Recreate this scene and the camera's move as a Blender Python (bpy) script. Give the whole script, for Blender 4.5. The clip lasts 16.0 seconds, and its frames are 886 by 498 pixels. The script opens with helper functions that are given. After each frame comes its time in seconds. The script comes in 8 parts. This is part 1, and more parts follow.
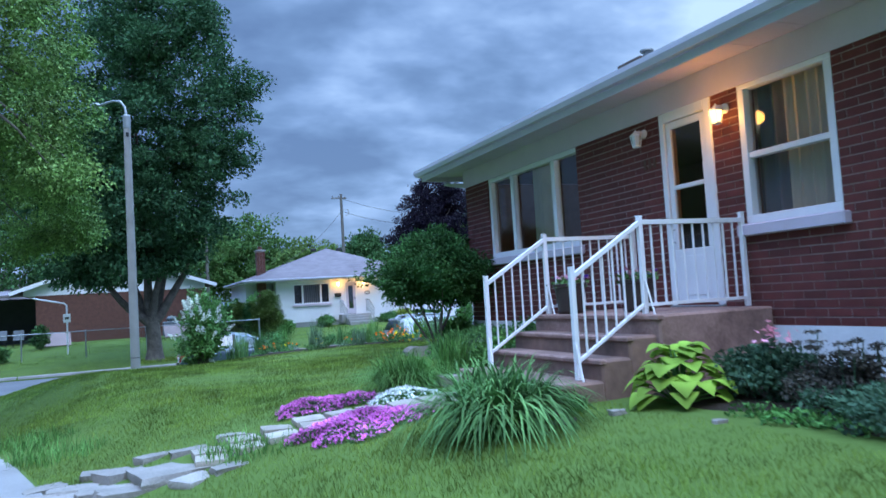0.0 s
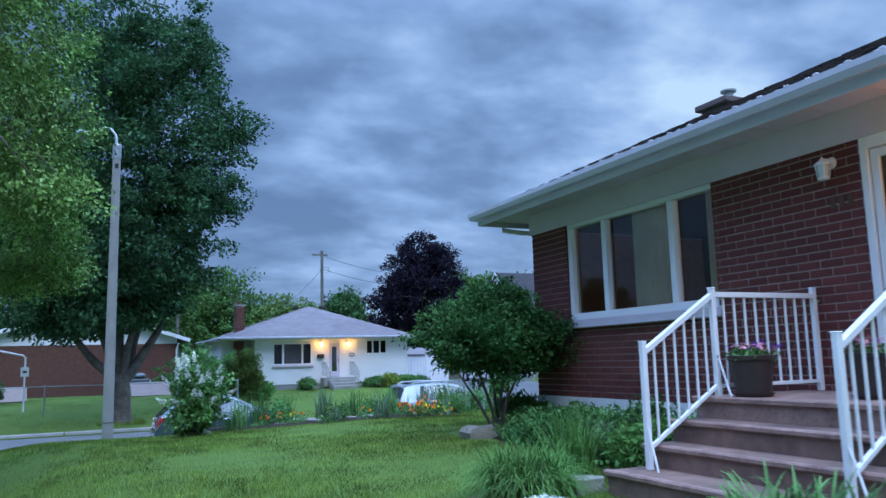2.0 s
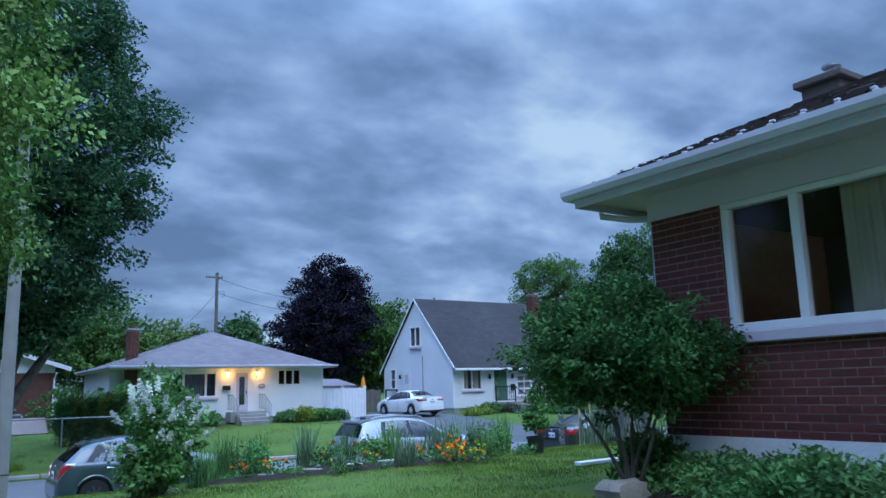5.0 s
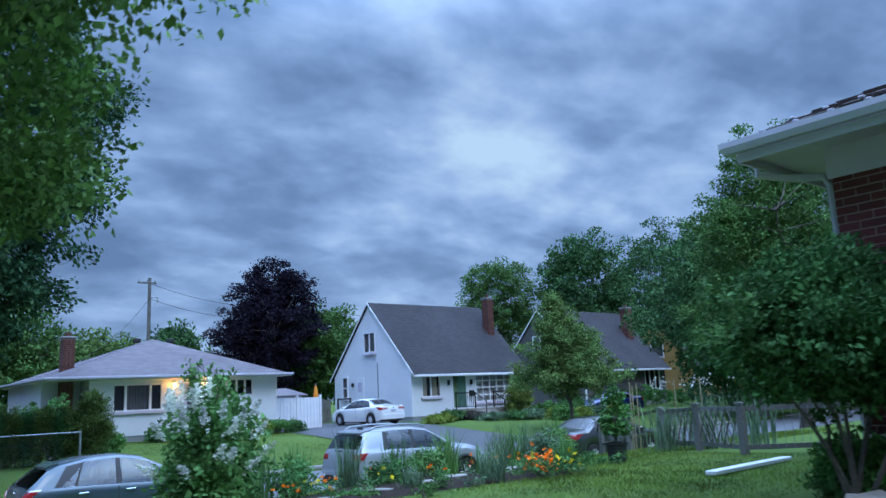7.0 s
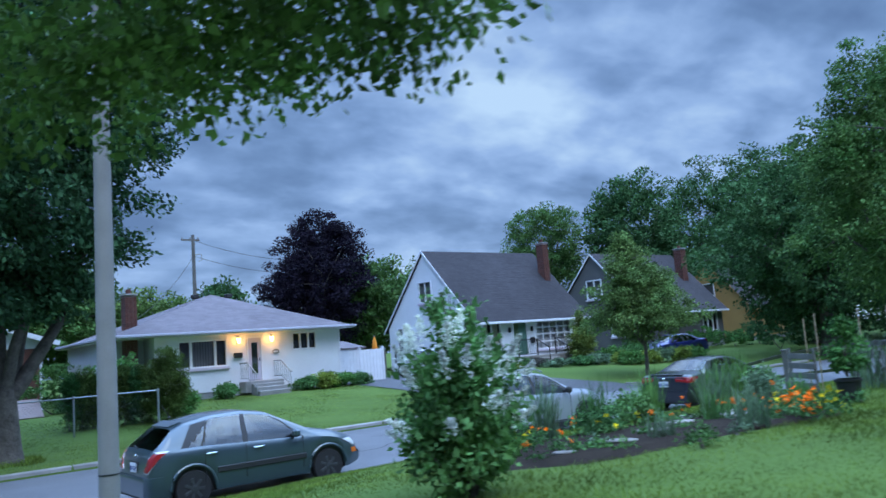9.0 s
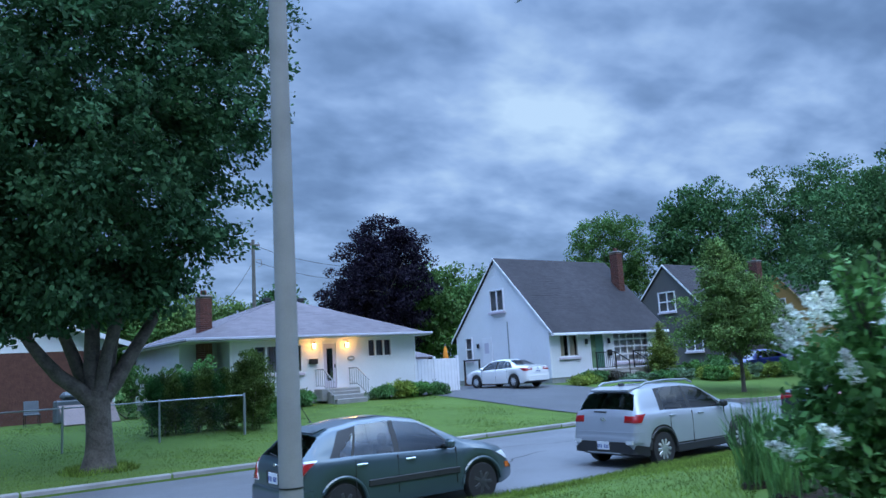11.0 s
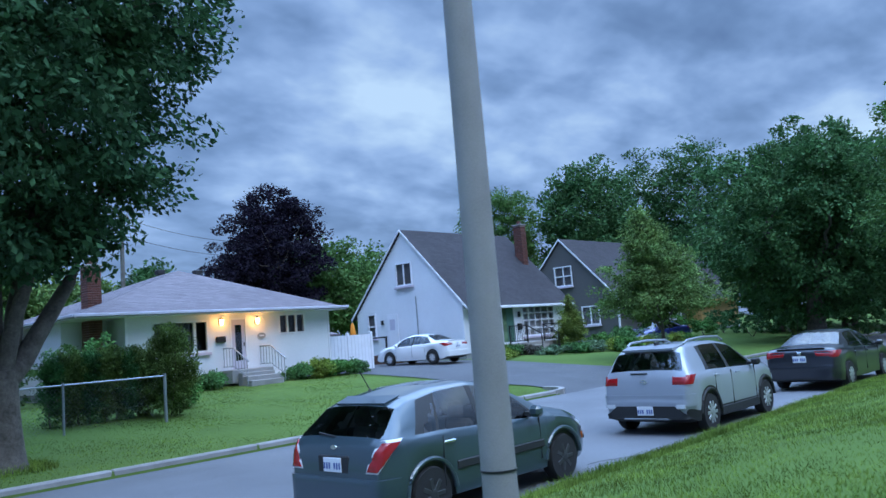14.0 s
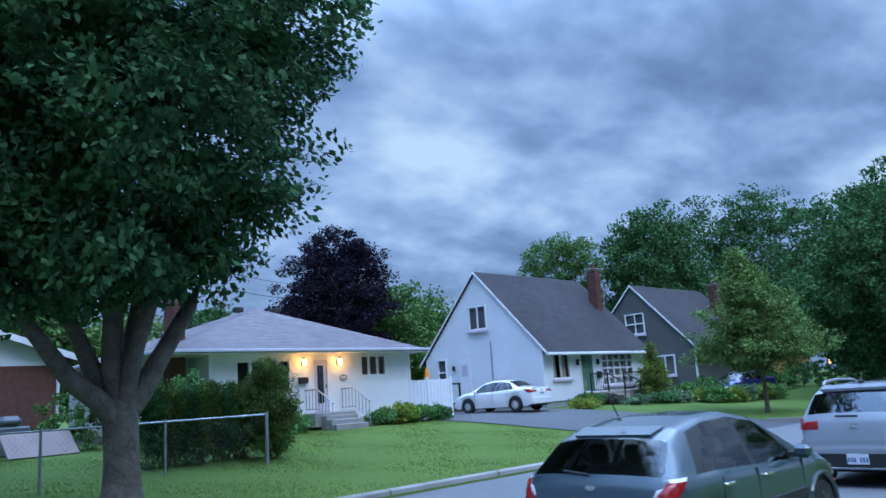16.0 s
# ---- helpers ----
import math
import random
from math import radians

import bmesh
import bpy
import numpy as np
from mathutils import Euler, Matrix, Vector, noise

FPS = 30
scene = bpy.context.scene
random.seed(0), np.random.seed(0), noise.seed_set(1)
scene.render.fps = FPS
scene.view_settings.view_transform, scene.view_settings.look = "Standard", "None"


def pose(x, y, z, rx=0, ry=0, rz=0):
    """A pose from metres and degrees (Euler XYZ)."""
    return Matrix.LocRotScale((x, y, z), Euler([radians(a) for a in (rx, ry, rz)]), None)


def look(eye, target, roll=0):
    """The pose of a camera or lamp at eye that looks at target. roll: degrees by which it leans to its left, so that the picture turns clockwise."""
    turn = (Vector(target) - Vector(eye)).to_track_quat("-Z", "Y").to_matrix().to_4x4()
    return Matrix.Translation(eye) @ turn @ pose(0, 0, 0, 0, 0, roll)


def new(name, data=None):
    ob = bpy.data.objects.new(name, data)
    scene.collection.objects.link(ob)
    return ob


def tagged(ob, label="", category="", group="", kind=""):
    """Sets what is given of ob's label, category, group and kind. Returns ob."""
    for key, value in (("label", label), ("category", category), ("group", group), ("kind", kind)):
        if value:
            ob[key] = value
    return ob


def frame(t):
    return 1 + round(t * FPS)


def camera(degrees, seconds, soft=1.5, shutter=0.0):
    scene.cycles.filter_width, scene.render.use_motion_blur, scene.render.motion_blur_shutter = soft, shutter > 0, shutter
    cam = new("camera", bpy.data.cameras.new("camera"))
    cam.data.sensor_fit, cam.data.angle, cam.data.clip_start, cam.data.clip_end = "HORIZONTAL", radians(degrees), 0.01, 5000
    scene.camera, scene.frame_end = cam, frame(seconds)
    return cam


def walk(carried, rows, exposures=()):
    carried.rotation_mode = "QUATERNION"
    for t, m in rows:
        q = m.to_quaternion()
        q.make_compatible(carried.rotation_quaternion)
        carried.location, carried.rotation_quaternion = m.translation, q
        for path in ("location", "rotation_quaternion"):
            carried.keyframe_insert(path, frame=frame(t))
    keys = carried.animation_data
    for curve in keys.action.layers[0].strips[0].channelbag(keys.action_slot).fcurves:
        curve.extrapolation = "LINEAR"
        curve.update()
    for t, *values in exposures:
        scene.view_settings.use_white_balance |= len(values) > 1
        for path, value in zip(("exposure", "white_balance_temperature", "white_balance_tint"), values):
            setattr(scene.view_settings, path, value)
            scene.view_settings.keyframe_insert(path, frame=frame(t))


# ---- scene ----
cam = camera(59.8, 16.0, shutter=0.4)
METRES, EYE, TILT, LEAN, TURN = 22.3, 2.22, 0.0, 0.0, -22.3
ROWS = [
    (0.0, 0.0, 0.0, 0.0, 0.21, 3.48, 3.49),
    (0.5, -0.0149, 0.0285, 0.0015, -0.4, 5.17, 2.92),
    (1.0, -0.0312, 0.0526, 0.0028, -0.93, 6.42, 2.07),
    (1.5, -0.0473, 0.0796, 0.0037, -1.56, 7.71, 1.47),
    (2.0, -0.0645, 0.1064, 0.0039, -2.39, 8.15, 1.53),
    (2.5, -0.0807, 0.1336, 0.0036, -3.75, 8.09, 1.68),
    (3.0, -0.0991, 0.1592, 0.0034, -4.87, 8.03, 1.7),
    (5.5, -0.1843, 0.2933, 0.0039, -13.09, 10.9, 1.8),
    (6.0, -0.2025, 0.32, 0.0037, -14.58, 11.26, 2.21),
    (6.5, -0.2205, 0.3481, 0.0033, -16.51, 11.0, 2.57),
    (7.0, -0.2403, 0.3736, 0.0025, -17.19, 10.75, 2.71),
    (7.5, -0.2598, 0.3989, 0.0016, -17.31, 9.25, 2.69),
    (8.0, -0.2787, 0.4233, 0.0019, -17.42, 8.7, 2.79),
    (8.5, -0.2974, 0.4464, 0.0017, -18.13, 6.67, 2.96),
    (9.0, -0.3163, 0.4717, 0.0019, -15.54, 7.33, 4.49),
    (9.5, -0.3363, 0.4973, 0.0006, -14.28, 6.77, 4.26),
    (10.0, -0.3557, 0.5229, 0.0008, -12.55, 8.06, 3.49),
    (12.5, -0.446, 0.6452, -0.0059, -15.24, 8.67, 3.46),
    (13.0, -0.4631, 0.6707, -0.0066, -17.36, 8.04, 4.35),
    (13.5, -0.4778, 0.6972, -0.0084, -21.55, 6.9, 4.87),
    (14.0, -0.4927, 0.7241, -0.011, -24.14, 6.68, 4.7),
    (14.5, -0.5079, 0.751, -0.0129, -26.02, 7.03, 4.03),
    (15.0, -0.5255, 0.7759, -0.0144, -23.83, 8.83, 3.24),
    (15.5, -0.5442, 0.7991, -0.0165, -22.29, 9.74, 3.27),
    (16.0, -0.5596, 0.8257, -0.019, -21.8, 10.75, 3.76),
]
walk(cam, [(t, pose(0, 0, EYE, TILT, LEAN, TURN) @ pose(METRES * x, METRES * y, METRES * z, 90 + pitch, roll, yaw)) for t, x, y, z, yaw, pitch, roll in ROWS],
     exposures=((0.0, 0.2), (1.0, 0.0), (3.0, 0.0), (5.5, -0.22), (7.5, -0.1), (16.0, -0.05)))

# ---- world, sun, lamps' colour ----
def make_world():
    w = bpy.data.worlds.new("dusk_sky")
    scene.world = w
    w.use_nodes = True
    nt = w.node_tree
    nt.nodes.clear()
    N, L = nt.nodes.new, nt.links.new

    def math_node(op, a, b=None, c=None, clamp=False):
        n = N("ShaderNodeMath")
        n.operation, n.use_clamp = op, clamp
        for i, v in enumerate((a, b, c)):
            if v is None:
                continue
            if isinstance(v, (int, float)):
                n.inputs[i].default_value = v
            else:
                L(v, n.inputs[i])
        return n.outputs[0]

    tc = N("ShaderNodeTexCoord")
    sep = N("ShaderNodeSeparateXYZ")
    L(tc.outputs["Generated"], sep.inputs[0])
    X, Y, Z = sep.outputs
    zc = math_node("ADD", math_node("MAXIMUM", Z, 0.0), 0.3)
    com = N("ShaderNodeCombineXYZ")
    L(math_node("DIVIDE", X, zc), com.inputs[0])
    L(math_node("DIVIDE", Y, zc), com.inputs[1])
    mp = N("ShaderNodeMapping")
    mp.inputs["Location"].default_value = CLOUD_SHIFT
    mp.inputs["Rotation"].default_value = (0, 0, radians(20))
    mp.inputs["Scale"].default_value = (0.9, 1.1, 1)
    L(com.outputs[0], mp.inputs[0])

    def cloud(scale, detail, rough, dist):
        n = N("ShaderNodeTexNoise")
        n.inputs["Scale"].default_value = scale
        n.inputs["Detail"].default_value = detail
        n.inputs["Roughness"].default_value = rough
        n.inputs["Distortion"].default_value = dist
        L(mp.outputs[0], n.inputs["Vector"])
        return n.outputs["Fac"]
    big, fine, puff = cloud(1.0, 2, 0.5, 0.0), cloud(3.2, 4, 0.5, 0.1), cloud(9.0, 4, 0.5, 0.2)
    mixed = math_node("ADD", math_node("MULTIPLY", big, 0.34), math_node("ADD", math_node("MULTIPLY", fine, 0.48), math_node("MULTIPLY", puff, 0.18)))
    mixed = math_node("ADD", mixed, math_node("MULTIPLY", X, 0.09))
    mixed = math_node("ADD", mixed, math_node("MULTIPLY", math_node("SUBTRACT", math_node("MINIMUM", Z, 0.5), 0.48), 0.13))
    mixed = math_node("MULTIPLY_ADD", mixed, 1.34, -0.172)
    ramp = N("ShaderNodeValToRGB")
    els = ramp.color_ramp.elements
    els[0].position, els[0].color = 0.36, (0.105, 0.195, 0.40, 1)
    els[1].position, els[1].color = 0.74, (0.50, 0.71, 0.98, 1)
    for p, c in ((0.45, (0.145, 0.26, 0.50, 1)), (0.52, (0.20, 0.34, 0.63, 1)), (0.60, (0.29, 0.46, 0.79, 1))):
        e = els.new(p)
        e.color = c
    L(mixed, ramp.inputs[0])
    # an overcast sky is brighter towards the zenith
    up = N("ShaderNodeMapRange")
    up.interpolation_type = "SMOOTHSTEP"
    for k, v in (("From Min", 0.40), ("From Max", 1.0), ("To Min", 1.0), ("To Max", ZENITH)):
        up.inputs[k].default_value = v
    L(Z, up.inputs["Value"])
    bg = N("ShaderNodeBackground")
    L(ramp.outputs[0], bg.inputs["Color"])
    L(math_node("MULTIPLY", up.outputs[0], 1.0), bg.inputs["Strength"])
    sky = N("ShaderNodeTexSky")
    sky.sky_type, sky.sun_disc = "NISHITA", False
    sky.sun_elevation, sky.sun_rotation = radians(SUN_UP), radians(SUN_TURN)
    bg2 = N("ShaderNodeBackground")
    bg2.inputs["Strength"].default_value = 0.012
    L(sky.outputs[0], bg2.inputs["Color"])
    add = N("ShaderNodeAddShader")
    L(bg.outputs[0], add.inputs[0])
    L(bg2.outputs[0], add.inputs[1])
    out = N("ShaderNodeOutputWorld")
    L(add.outputs[0], out.inputs[0])


CLOUD_SHIFT = (3.1, 1.7, 0.0)
ZENITH, SUN_UP, SUN_TURN = 10.8, 55.0, 200.0
make_world()
sun = new("sun", bpy.data.lights.new("sun", "SUN"))
sun.data.energy, sun.data.angle, sun.data.color = 1.5, radians(40), (0.86, 0.95, 1.0)
sun.matrix_basis = look((0, 0, 0), (math.sin(radians(20)) * 0.57, math.cos(radians(20)) * 0.57, -0.82))
sun.location = (-10, -20, 40)


# ---- materials ----
def material(name, col, rough=0.8, var=0.25, scale=3.0, fine=40.0, bump=0.15, metal=0.0, col2=None, island=0.0, obj_rand=0.0, coat=0.0, spec=0.5):
    m = bpy.data.materials.new(name)
    m.use_nodes = True
    nt = m.node_tree
    N, L = nt.nodes.new, nt.links.new
    b = nt.nodes["Principled BSDF"]
    b.inputs["Roughness"].default_value = rough
    b.inputs["Metallic"].default_value = metal
    b.inputs["Specular IOR Level"].default_value = spec
    b.inputs["Coat Weight"].default_value = coat
    b.inputs["Coat Roughness"].default_value = 0.08
    tc = N("ShaderNodeTexCoord")
    n1, n2 = N("ShaderNodeTexNoise"), N("ShaderNodeTexNoise")
    for n, s, d in ((n1, scale, 4), (n2, fine, 5)):
        n.inputs["Scale"].default_value = s
        n.inputs["Detail"].default_value = d
        L(tc.outputs["Object"], n.inputs["Vector"])
    mix = N("ShaderNodeMix")
    mix.data_type = "RGBA"
    c2 = col2 or tuple(min(1, c * (1 + var)) for c in col)
    c1 = col if col2 else tuple(c * (1 - var) for c in col)
    mix.inputs["A"].default_value, mix.inputs["B"].default_value = (*c1, 1), (*c2, 1)
    avg = N("ShaderNodeMath")
    avg.operation = "MULTIPLY_ADD"
    L(n1.outputs["Fac"], avg.inputs[0])
    avg.inputs[1].default_value = 1.6
    sub = N("ShaderNodeMath")
    sub.operation = "MULTIPLY_ADD"
    L(n2.outputs["Fac"], sub.inputs[0])
    sub.inputs[1].default_value, sub.inputs[2].default_value = 0.8, -0.7
    L(sub.outputs[0], avg.inputs[2])
    avg.use_clamp = True
    L(avg.outputs[0], mix.inputs["Factor"])
    colour = mix.outputs["Result"]
    for amount, node, socket in ((island, "ShaderNodeNewGeometry", "Random Per Island"), (obj_rand, "ShaderNodeObjectInfo", "Random")):
        if amount:
            r = N(node)
            mr = N("ShaderNodeMapRange")
            mr.inputs["To Min"].default_value, mr.inputs["To Max"].default_value = 1 - amount, 1 + amount
            L(r.outputs[socket], mr.inputs["Value"])
            h = N("ShaderNodeHueSaturation")
            L(mr.outputs[0], h.inputs["Value"])
            L(colour, h.inputs["Color"])
            colour = h.outputs[0]
    L(colour, b.inputs["Base Color"])
    if bump:
        bp = N("ShaderNodeBump")
        bp.inputs["Strength"].default_value = bump
        bp.inputs["Distance"].default_value = 0.02
        L(n2.outputs["Fac"], bp.inputs["Height"])
        L(bp.outputs[0], b.inputs["Normal"])
    return m


def leaf_material(name, col, island=0.45, through_light=0.22, hue=0.03):
    """Thin leaves: a dull gloss, a little light through them, each one of its own shade."""
    m = bpy.data.materials.new(name)
    m.use_nodes = True
    nt = m.node_tree
    N, L = nt.nodes.new, nt.links.new
    b = nt.nodes["Principled BSDF"]
    b.inputs["Roughness"].default_value = 0.65
    b.inputs["Specular IOR Level"].default_value = 0.08
    g = N("ShaderNodeNewGeometry")
    mr, mh = N("ShaderNodeMapRange"), N("ShaderNodeMapRange")
    mr.inputs["To Min"].default_value, mr.inputs["To Max"].default_value = 1 - island, 1 + island
    L(g.outputs["Random Per Island"], mr.inputs["Value"])
    tc, ns = N("ShaderNodeTexCoord"), N("ShaderNodeTexNoise")
    ns.inputs["Scale"].default_value = 0.9
    L(tc.outputs["Object"], ns.inputs["Vector"])
    mh.inputs["To Min"].default_value, mh.inputs["To Max"].default_value = 0.5 - hue, 0.5 + hue
    L(ns.outputs["Fac"], mh.inputs["Value"])
    h = N("ShaderNodeHueSaturation")
    h.inputs["Color"].default_value = (*col, 1)
    # noise lightens and darkens patches of leaf colour, imitating lit and shaded clumps
    n2, m2, mul = N("ShaderNodeTexNoise"), N("ShaderNodeMapRange"), N("ShaderNodeMath")
    n2.inputs["Scale"].default_value = 1.7
    L(tc.outputs["Object"], n2.inputs["Vector"])
    for k, v in (("From Min", 0.35), ("From Max", 0.65), ("To Min", 0.6), ("To Max", 1.45)):
        m2.inputs[k].default_value = v
    L(n2.outputs["Fac"], m2.inputs["Value"])
    mul.operation = "MULTIPLY"
    L(mr.outputs[0], mul.inputs[0])
    L(m2.outputs[0], mul.inputs[1])
    L(mul.outputs[0], h.inputs["Value"])
    L(mh.outputs[0], h.inputs["Hue"])
    L(h.outputs[0], b.inputs["Base Color"])
    t = N("ShaderNodeBsdfTranslucent")
    L(h.outputs[0], t.inputs["Color"])
    mx = N("ShaderNodeMixShader")
    mx.inputs[0].default_value = through_light
    L(b.outputs[0], mx.inputs[1])
    L(t.outputs[0], mx.inputs[2])
    L(mx.outputs[0], nt.nodes["Material Output"].inputs[0])
    return m


def glass_material(name, tint=(0.85, 0.88, 0.9), clear=0.95, rough=0.02, ior=1.55):
    m = bpy.data.materials.new(name)
    m.use_nodes = True
    nt = m.node_tree
    N, L = nt.nodes.new, nt.links.new
    nt.nodes.remove(nt.nodes["Principled BSDF"])
    tr, gl, fr, mx = N("ShaderNodeBsdfTransparent"), N("ShaderNodeBsdfGlossy"), N("ShaderNodeFresnel"), N("ShaderNodeMixShader")
    tr.inputs["Color"].default_value = (*[c * clear for c in tint], 1)
    gl.inputs["Roughness"].default_value = rough
    fr.inputs["IOR"].default_value = ior
    L(fr.outputs[0], mx.inputs[0])
    L(tr.outputs[0], mx.inputs[1])
    L(gl.outputs[0], mx.inputs[2])
    L(mx.outputs[0], nt.nodes["Material Output"].inputs[0])
    return m


def glow_material(name, col, strength):
    m = bpy.data.materials.new(name)
    m.use_nodes = True
    b = m.node_tree.nodes["Principled BSDF"]
    b.inputs["Base Color"].default_value = (*col, 1)
    b.inputs["Emission Color"].default_value = (*col, 1)
    b.inputs["Emission Strength"].default_value = strength
    return m


M = {}
M["lawn"] = material("lawn", (0.070, 0.115, 0.026), 0.95, scale=0.35, fine=9, bump=0.5, col2=(0.098, 0.158, 0.036), spec=0.1)
M["soil"] = material("soil", (0.02, 0.015, 0.012), 0.95, scale=4, fine=60, bump=0.9, col2=(0.048, 0.036, 0.027), spec=0.08)
M["asphalt"] = material("asphalt", (0.09, 0.092, 0.1), 0.75, scale=0.5, fine=150, bump=0.25, col2=(0.15, 0.155, 0.165))
M["drive"] = material("drive", (0.045, 0.046, 0.05), 0.7, scale=0.6, fine=150, bump=0.25, col2=(0.08, 0.082, 0.088))
M["crack"] = material("crack", (0.02, 0.02, 0.022), 0.9, 0.2)
M["concrete"] = material("concrete", (0.19, 0.185, 0.18), 0.85, scale=1.5, fine=60, bump=0.35, col2=(0.33, 0.32, 0.31), obj_rand=0.12)
M["pole"] = material("pole", (0.205, 0.195, 0.195), 0.85, scale=2.0, fine=90, bump=0.12, col2=(0.30, 0.285, 0.285))
M["stone"] = material("stone", (0.17, 0.155, 0.14), 0.9, scale=3, fine=35, bump=0.6, col2=(0.33, 0.3, 0.27), obj_rand=0.2)
M["paver"] = material("paver", (0.25, 0.215, 0.175), 0.9, scale=5, fine=60, bump=0.4, col2=(0.4, 0.36, 0.3), obj_rand=0.18)
M["brick"] = material("brick", (0.088, 0.017, 0.016), 0.85, scale=6, fine=90, bump=0.4, col2=(0.15, 0.031, 0.028), obj_rand=0.2)
M["brick_stuff"] = material("brick_joined", (0.088, 0.017, 0.016), 0.85, scale=6, fine=90, bump=0.4, col2=(0.15, 0.031, 0.028), island=0.2)
M["mortar"] = material("mortar", (0.24, 0.16, 0.145), 0.95, scale=8, fine=90, bump=0.4, col2=(0.36, 0.26, 0.24))
M["far_brick"] = material("far_brick", (0.085, 0.035, 0.028), 0.9, scale=5, fine=14, bump=0.5, col2=(0.15, 0.062, 0.046))
M["chimney_brick"] = material("chimney_brick", (0.085, 0.03, 0.024), 0.9, scale=5, fine=30, bump=0.5, col2=(0.15, 0.055, 0.04), island=0.25)
M["foundation"] = material("foundation", (0.62, 0.64, 0.66), 0.85, scale=1.5, fine=30, bump=0.3, col2=(0.78, 0.8, 0.82))
M["grey_block"] = material("grey_block", (0.2, 0.21, 0.22), 0.9, scale=2, fine=30, bump=0.3, col2=(0.3, 0.31, 0.32))
M["porch"] = material("porch", (0.055, 0.034, 0.03), 0.85, scale=1.7, fine=9, bump=0.5, col2=(0.26, 0.15, 0.12))
M["porch_edge"] = material("porch_edge", (0.15, 0.085, 0.072), 0.85, scale=5, fine=24, bump=0.5, col2=(0.36, 0.22, 0.19))
M["white"] = material("white_paint", (0.73, 0.735, 0.78), 0.45, 0.06, scale=4, fine=50, bump=0.04)
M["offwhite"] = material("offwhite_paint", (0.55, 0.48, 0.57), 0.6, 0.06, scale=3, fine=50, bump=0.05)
M["siding"] = material("siding", (0.69, 0.70, 0.74), 0.6, 0.07, scale=0.8, fine=12, bump=0.05)
M["grey_siding"] = material("grey_siding", (0.095, 0.09, 0.092), 0.7, 0.1, scale=0.8, fine=12, bump=0.05)
M["yellow_siding"] = material("yellow_siding", (0.42, 0.24, 0.085), 0.7, 0.12, scale=0.8, fine=12, bump=0.05)
M["shingle"] = material("shingle", (0.125, 0.105, 0.115), 0.9, scale=0.5, fine=18, bump=0.5, col2=(0.195, 0.168, 0.18), island=0.12)
M["dark_shingle"] = material("dark_shingle", (0.025, 0.022, 0.025), 0.9, scale=0.4, fine=18, bump=0.5, col2=(0.047, 0.041, 0.046), island=0.14)
M["brown_shingle"] = material("brown_shingle", (0.07, 0.05, 0.05), 0.9, scale=0.8, fine=30, bump=0.5, col2=(0.12, 0.09, 0.09), island=0.2)
M["gutter"] = material("gutter", (0.51, 0.49, 0.59), 0.35, 0.06, scale=2, fine=30, bump=0.02)
# the dimness of interiors is put into this near-black wall colour
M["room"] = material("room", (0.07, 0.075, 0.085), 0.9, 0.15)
M["dark"] = material("dark", (0.02, 0.02, 0.022), 0.7, 0.2)
M["curtain"] = material("curtain", (0.68, 0.62, 0.52), 0.9, 0.12, scale=3, fine=120, bump=0.1)
M["grey_curtain"] = material("grey_curtain", (0.2, 0.2, 0.22), 0.9, 0.12, scale=3, fine=120, bump=0.1)
M["iron"] = material("iron", (0.02, 0.02, 0.022), 0.5, 0.2, metal=0.3)
M["galvanised"] = material("galvanised", (0.32, 0.34, 0.36), 0.45, 0.15, metal=0.6)
M["green_door"] = material("green_door", (0.07, 0.16, 0.12), 0.5, 0.08)
M["bark"] = material("bark", (0.05, 0.043, 0.037), 0.95, scale=4, fine=16, bump=1.0, col2=(0.17, 0.145, 0.125))
M["old_wood"] = material("old_wood", (0.1, 0.095, 0.09), 0.9, scale=2, fine=25, bump=0.5, col2=(0.2, 0.19, 0.18), obj_rand=0.15)
M["cane"] = material("cane", (0.3, 0.24, 0.15), 0.8, 0.2)
M["brown_wood"] = material("brown_wood", (0.09, 0.04, 0.025), 0.7, 0.2)
M["pot"] = material("pot", (0.035, 0.022, 0.02), 0.5, 0.25, scale=6)
M["glass"] = glass_material("window_glass")
M["car_glass"] = glass_material("car_glass", clear=0.7, ior=2.0)
M["tinted_glass"] = glass_material("tinted_glass", clear=0.3, ior=2.7)
M["fence_wire"] = material("fence_wire", (0.12, 0.13, 0.14), 0.6, 0.15, metal=0.4)
M["tyre"] = material("tyre", (0.014, 0.014, 0.015), 0.85, 0.2)
M["alloy"] = material("alloy", (0.55, 0.56, 0.58), 0.3, 0.08, metal=0.8)
M["steel_rim"] = material("steel_rim", (0.05, 0.052, 0.055), 0.5, 0.15, metal=0.4)
M["black_plastic"] = material("black_plastic", (0.018, 0.019, 0.021), 0.6, 0.15)
M["chrome"] = material("chrome", (0.7, 0.71, 0.73), 0.15, 0.05, metal=1.0)
M["red_lens"] = material("red_lens", (0.3, 0.009, 0.011), 0.15, 0.1, coat=0.6)
M["clear_lens"] = material("clear_lens", (0.6, 0.62, 0.65), 0.12, 0.08, coat=0.6)
M["orange_lens"] = material("orange_lens", (0.7, 0.16, 0.02), 0.2, 0.1, coat=0.5)
M["plate"] = material("plate", (0.7, 0.72, 0.75), 0.4, 0.04)
M["plate_ink"] = material("plate_ink", (0.08, 0.12, 0.32), 0.5, 0.05)
M["seat"] = material("seat", (0.17, 0.17, 0.175), 0.9, 0.15)
M["amber"] = glow_material("amber_glow", (1.0, 0.52, 0.12), 9.0)
M["amber_far"] = glow_material("amber_far_glow", (1.0, 0.60, 0.2), 14.0)
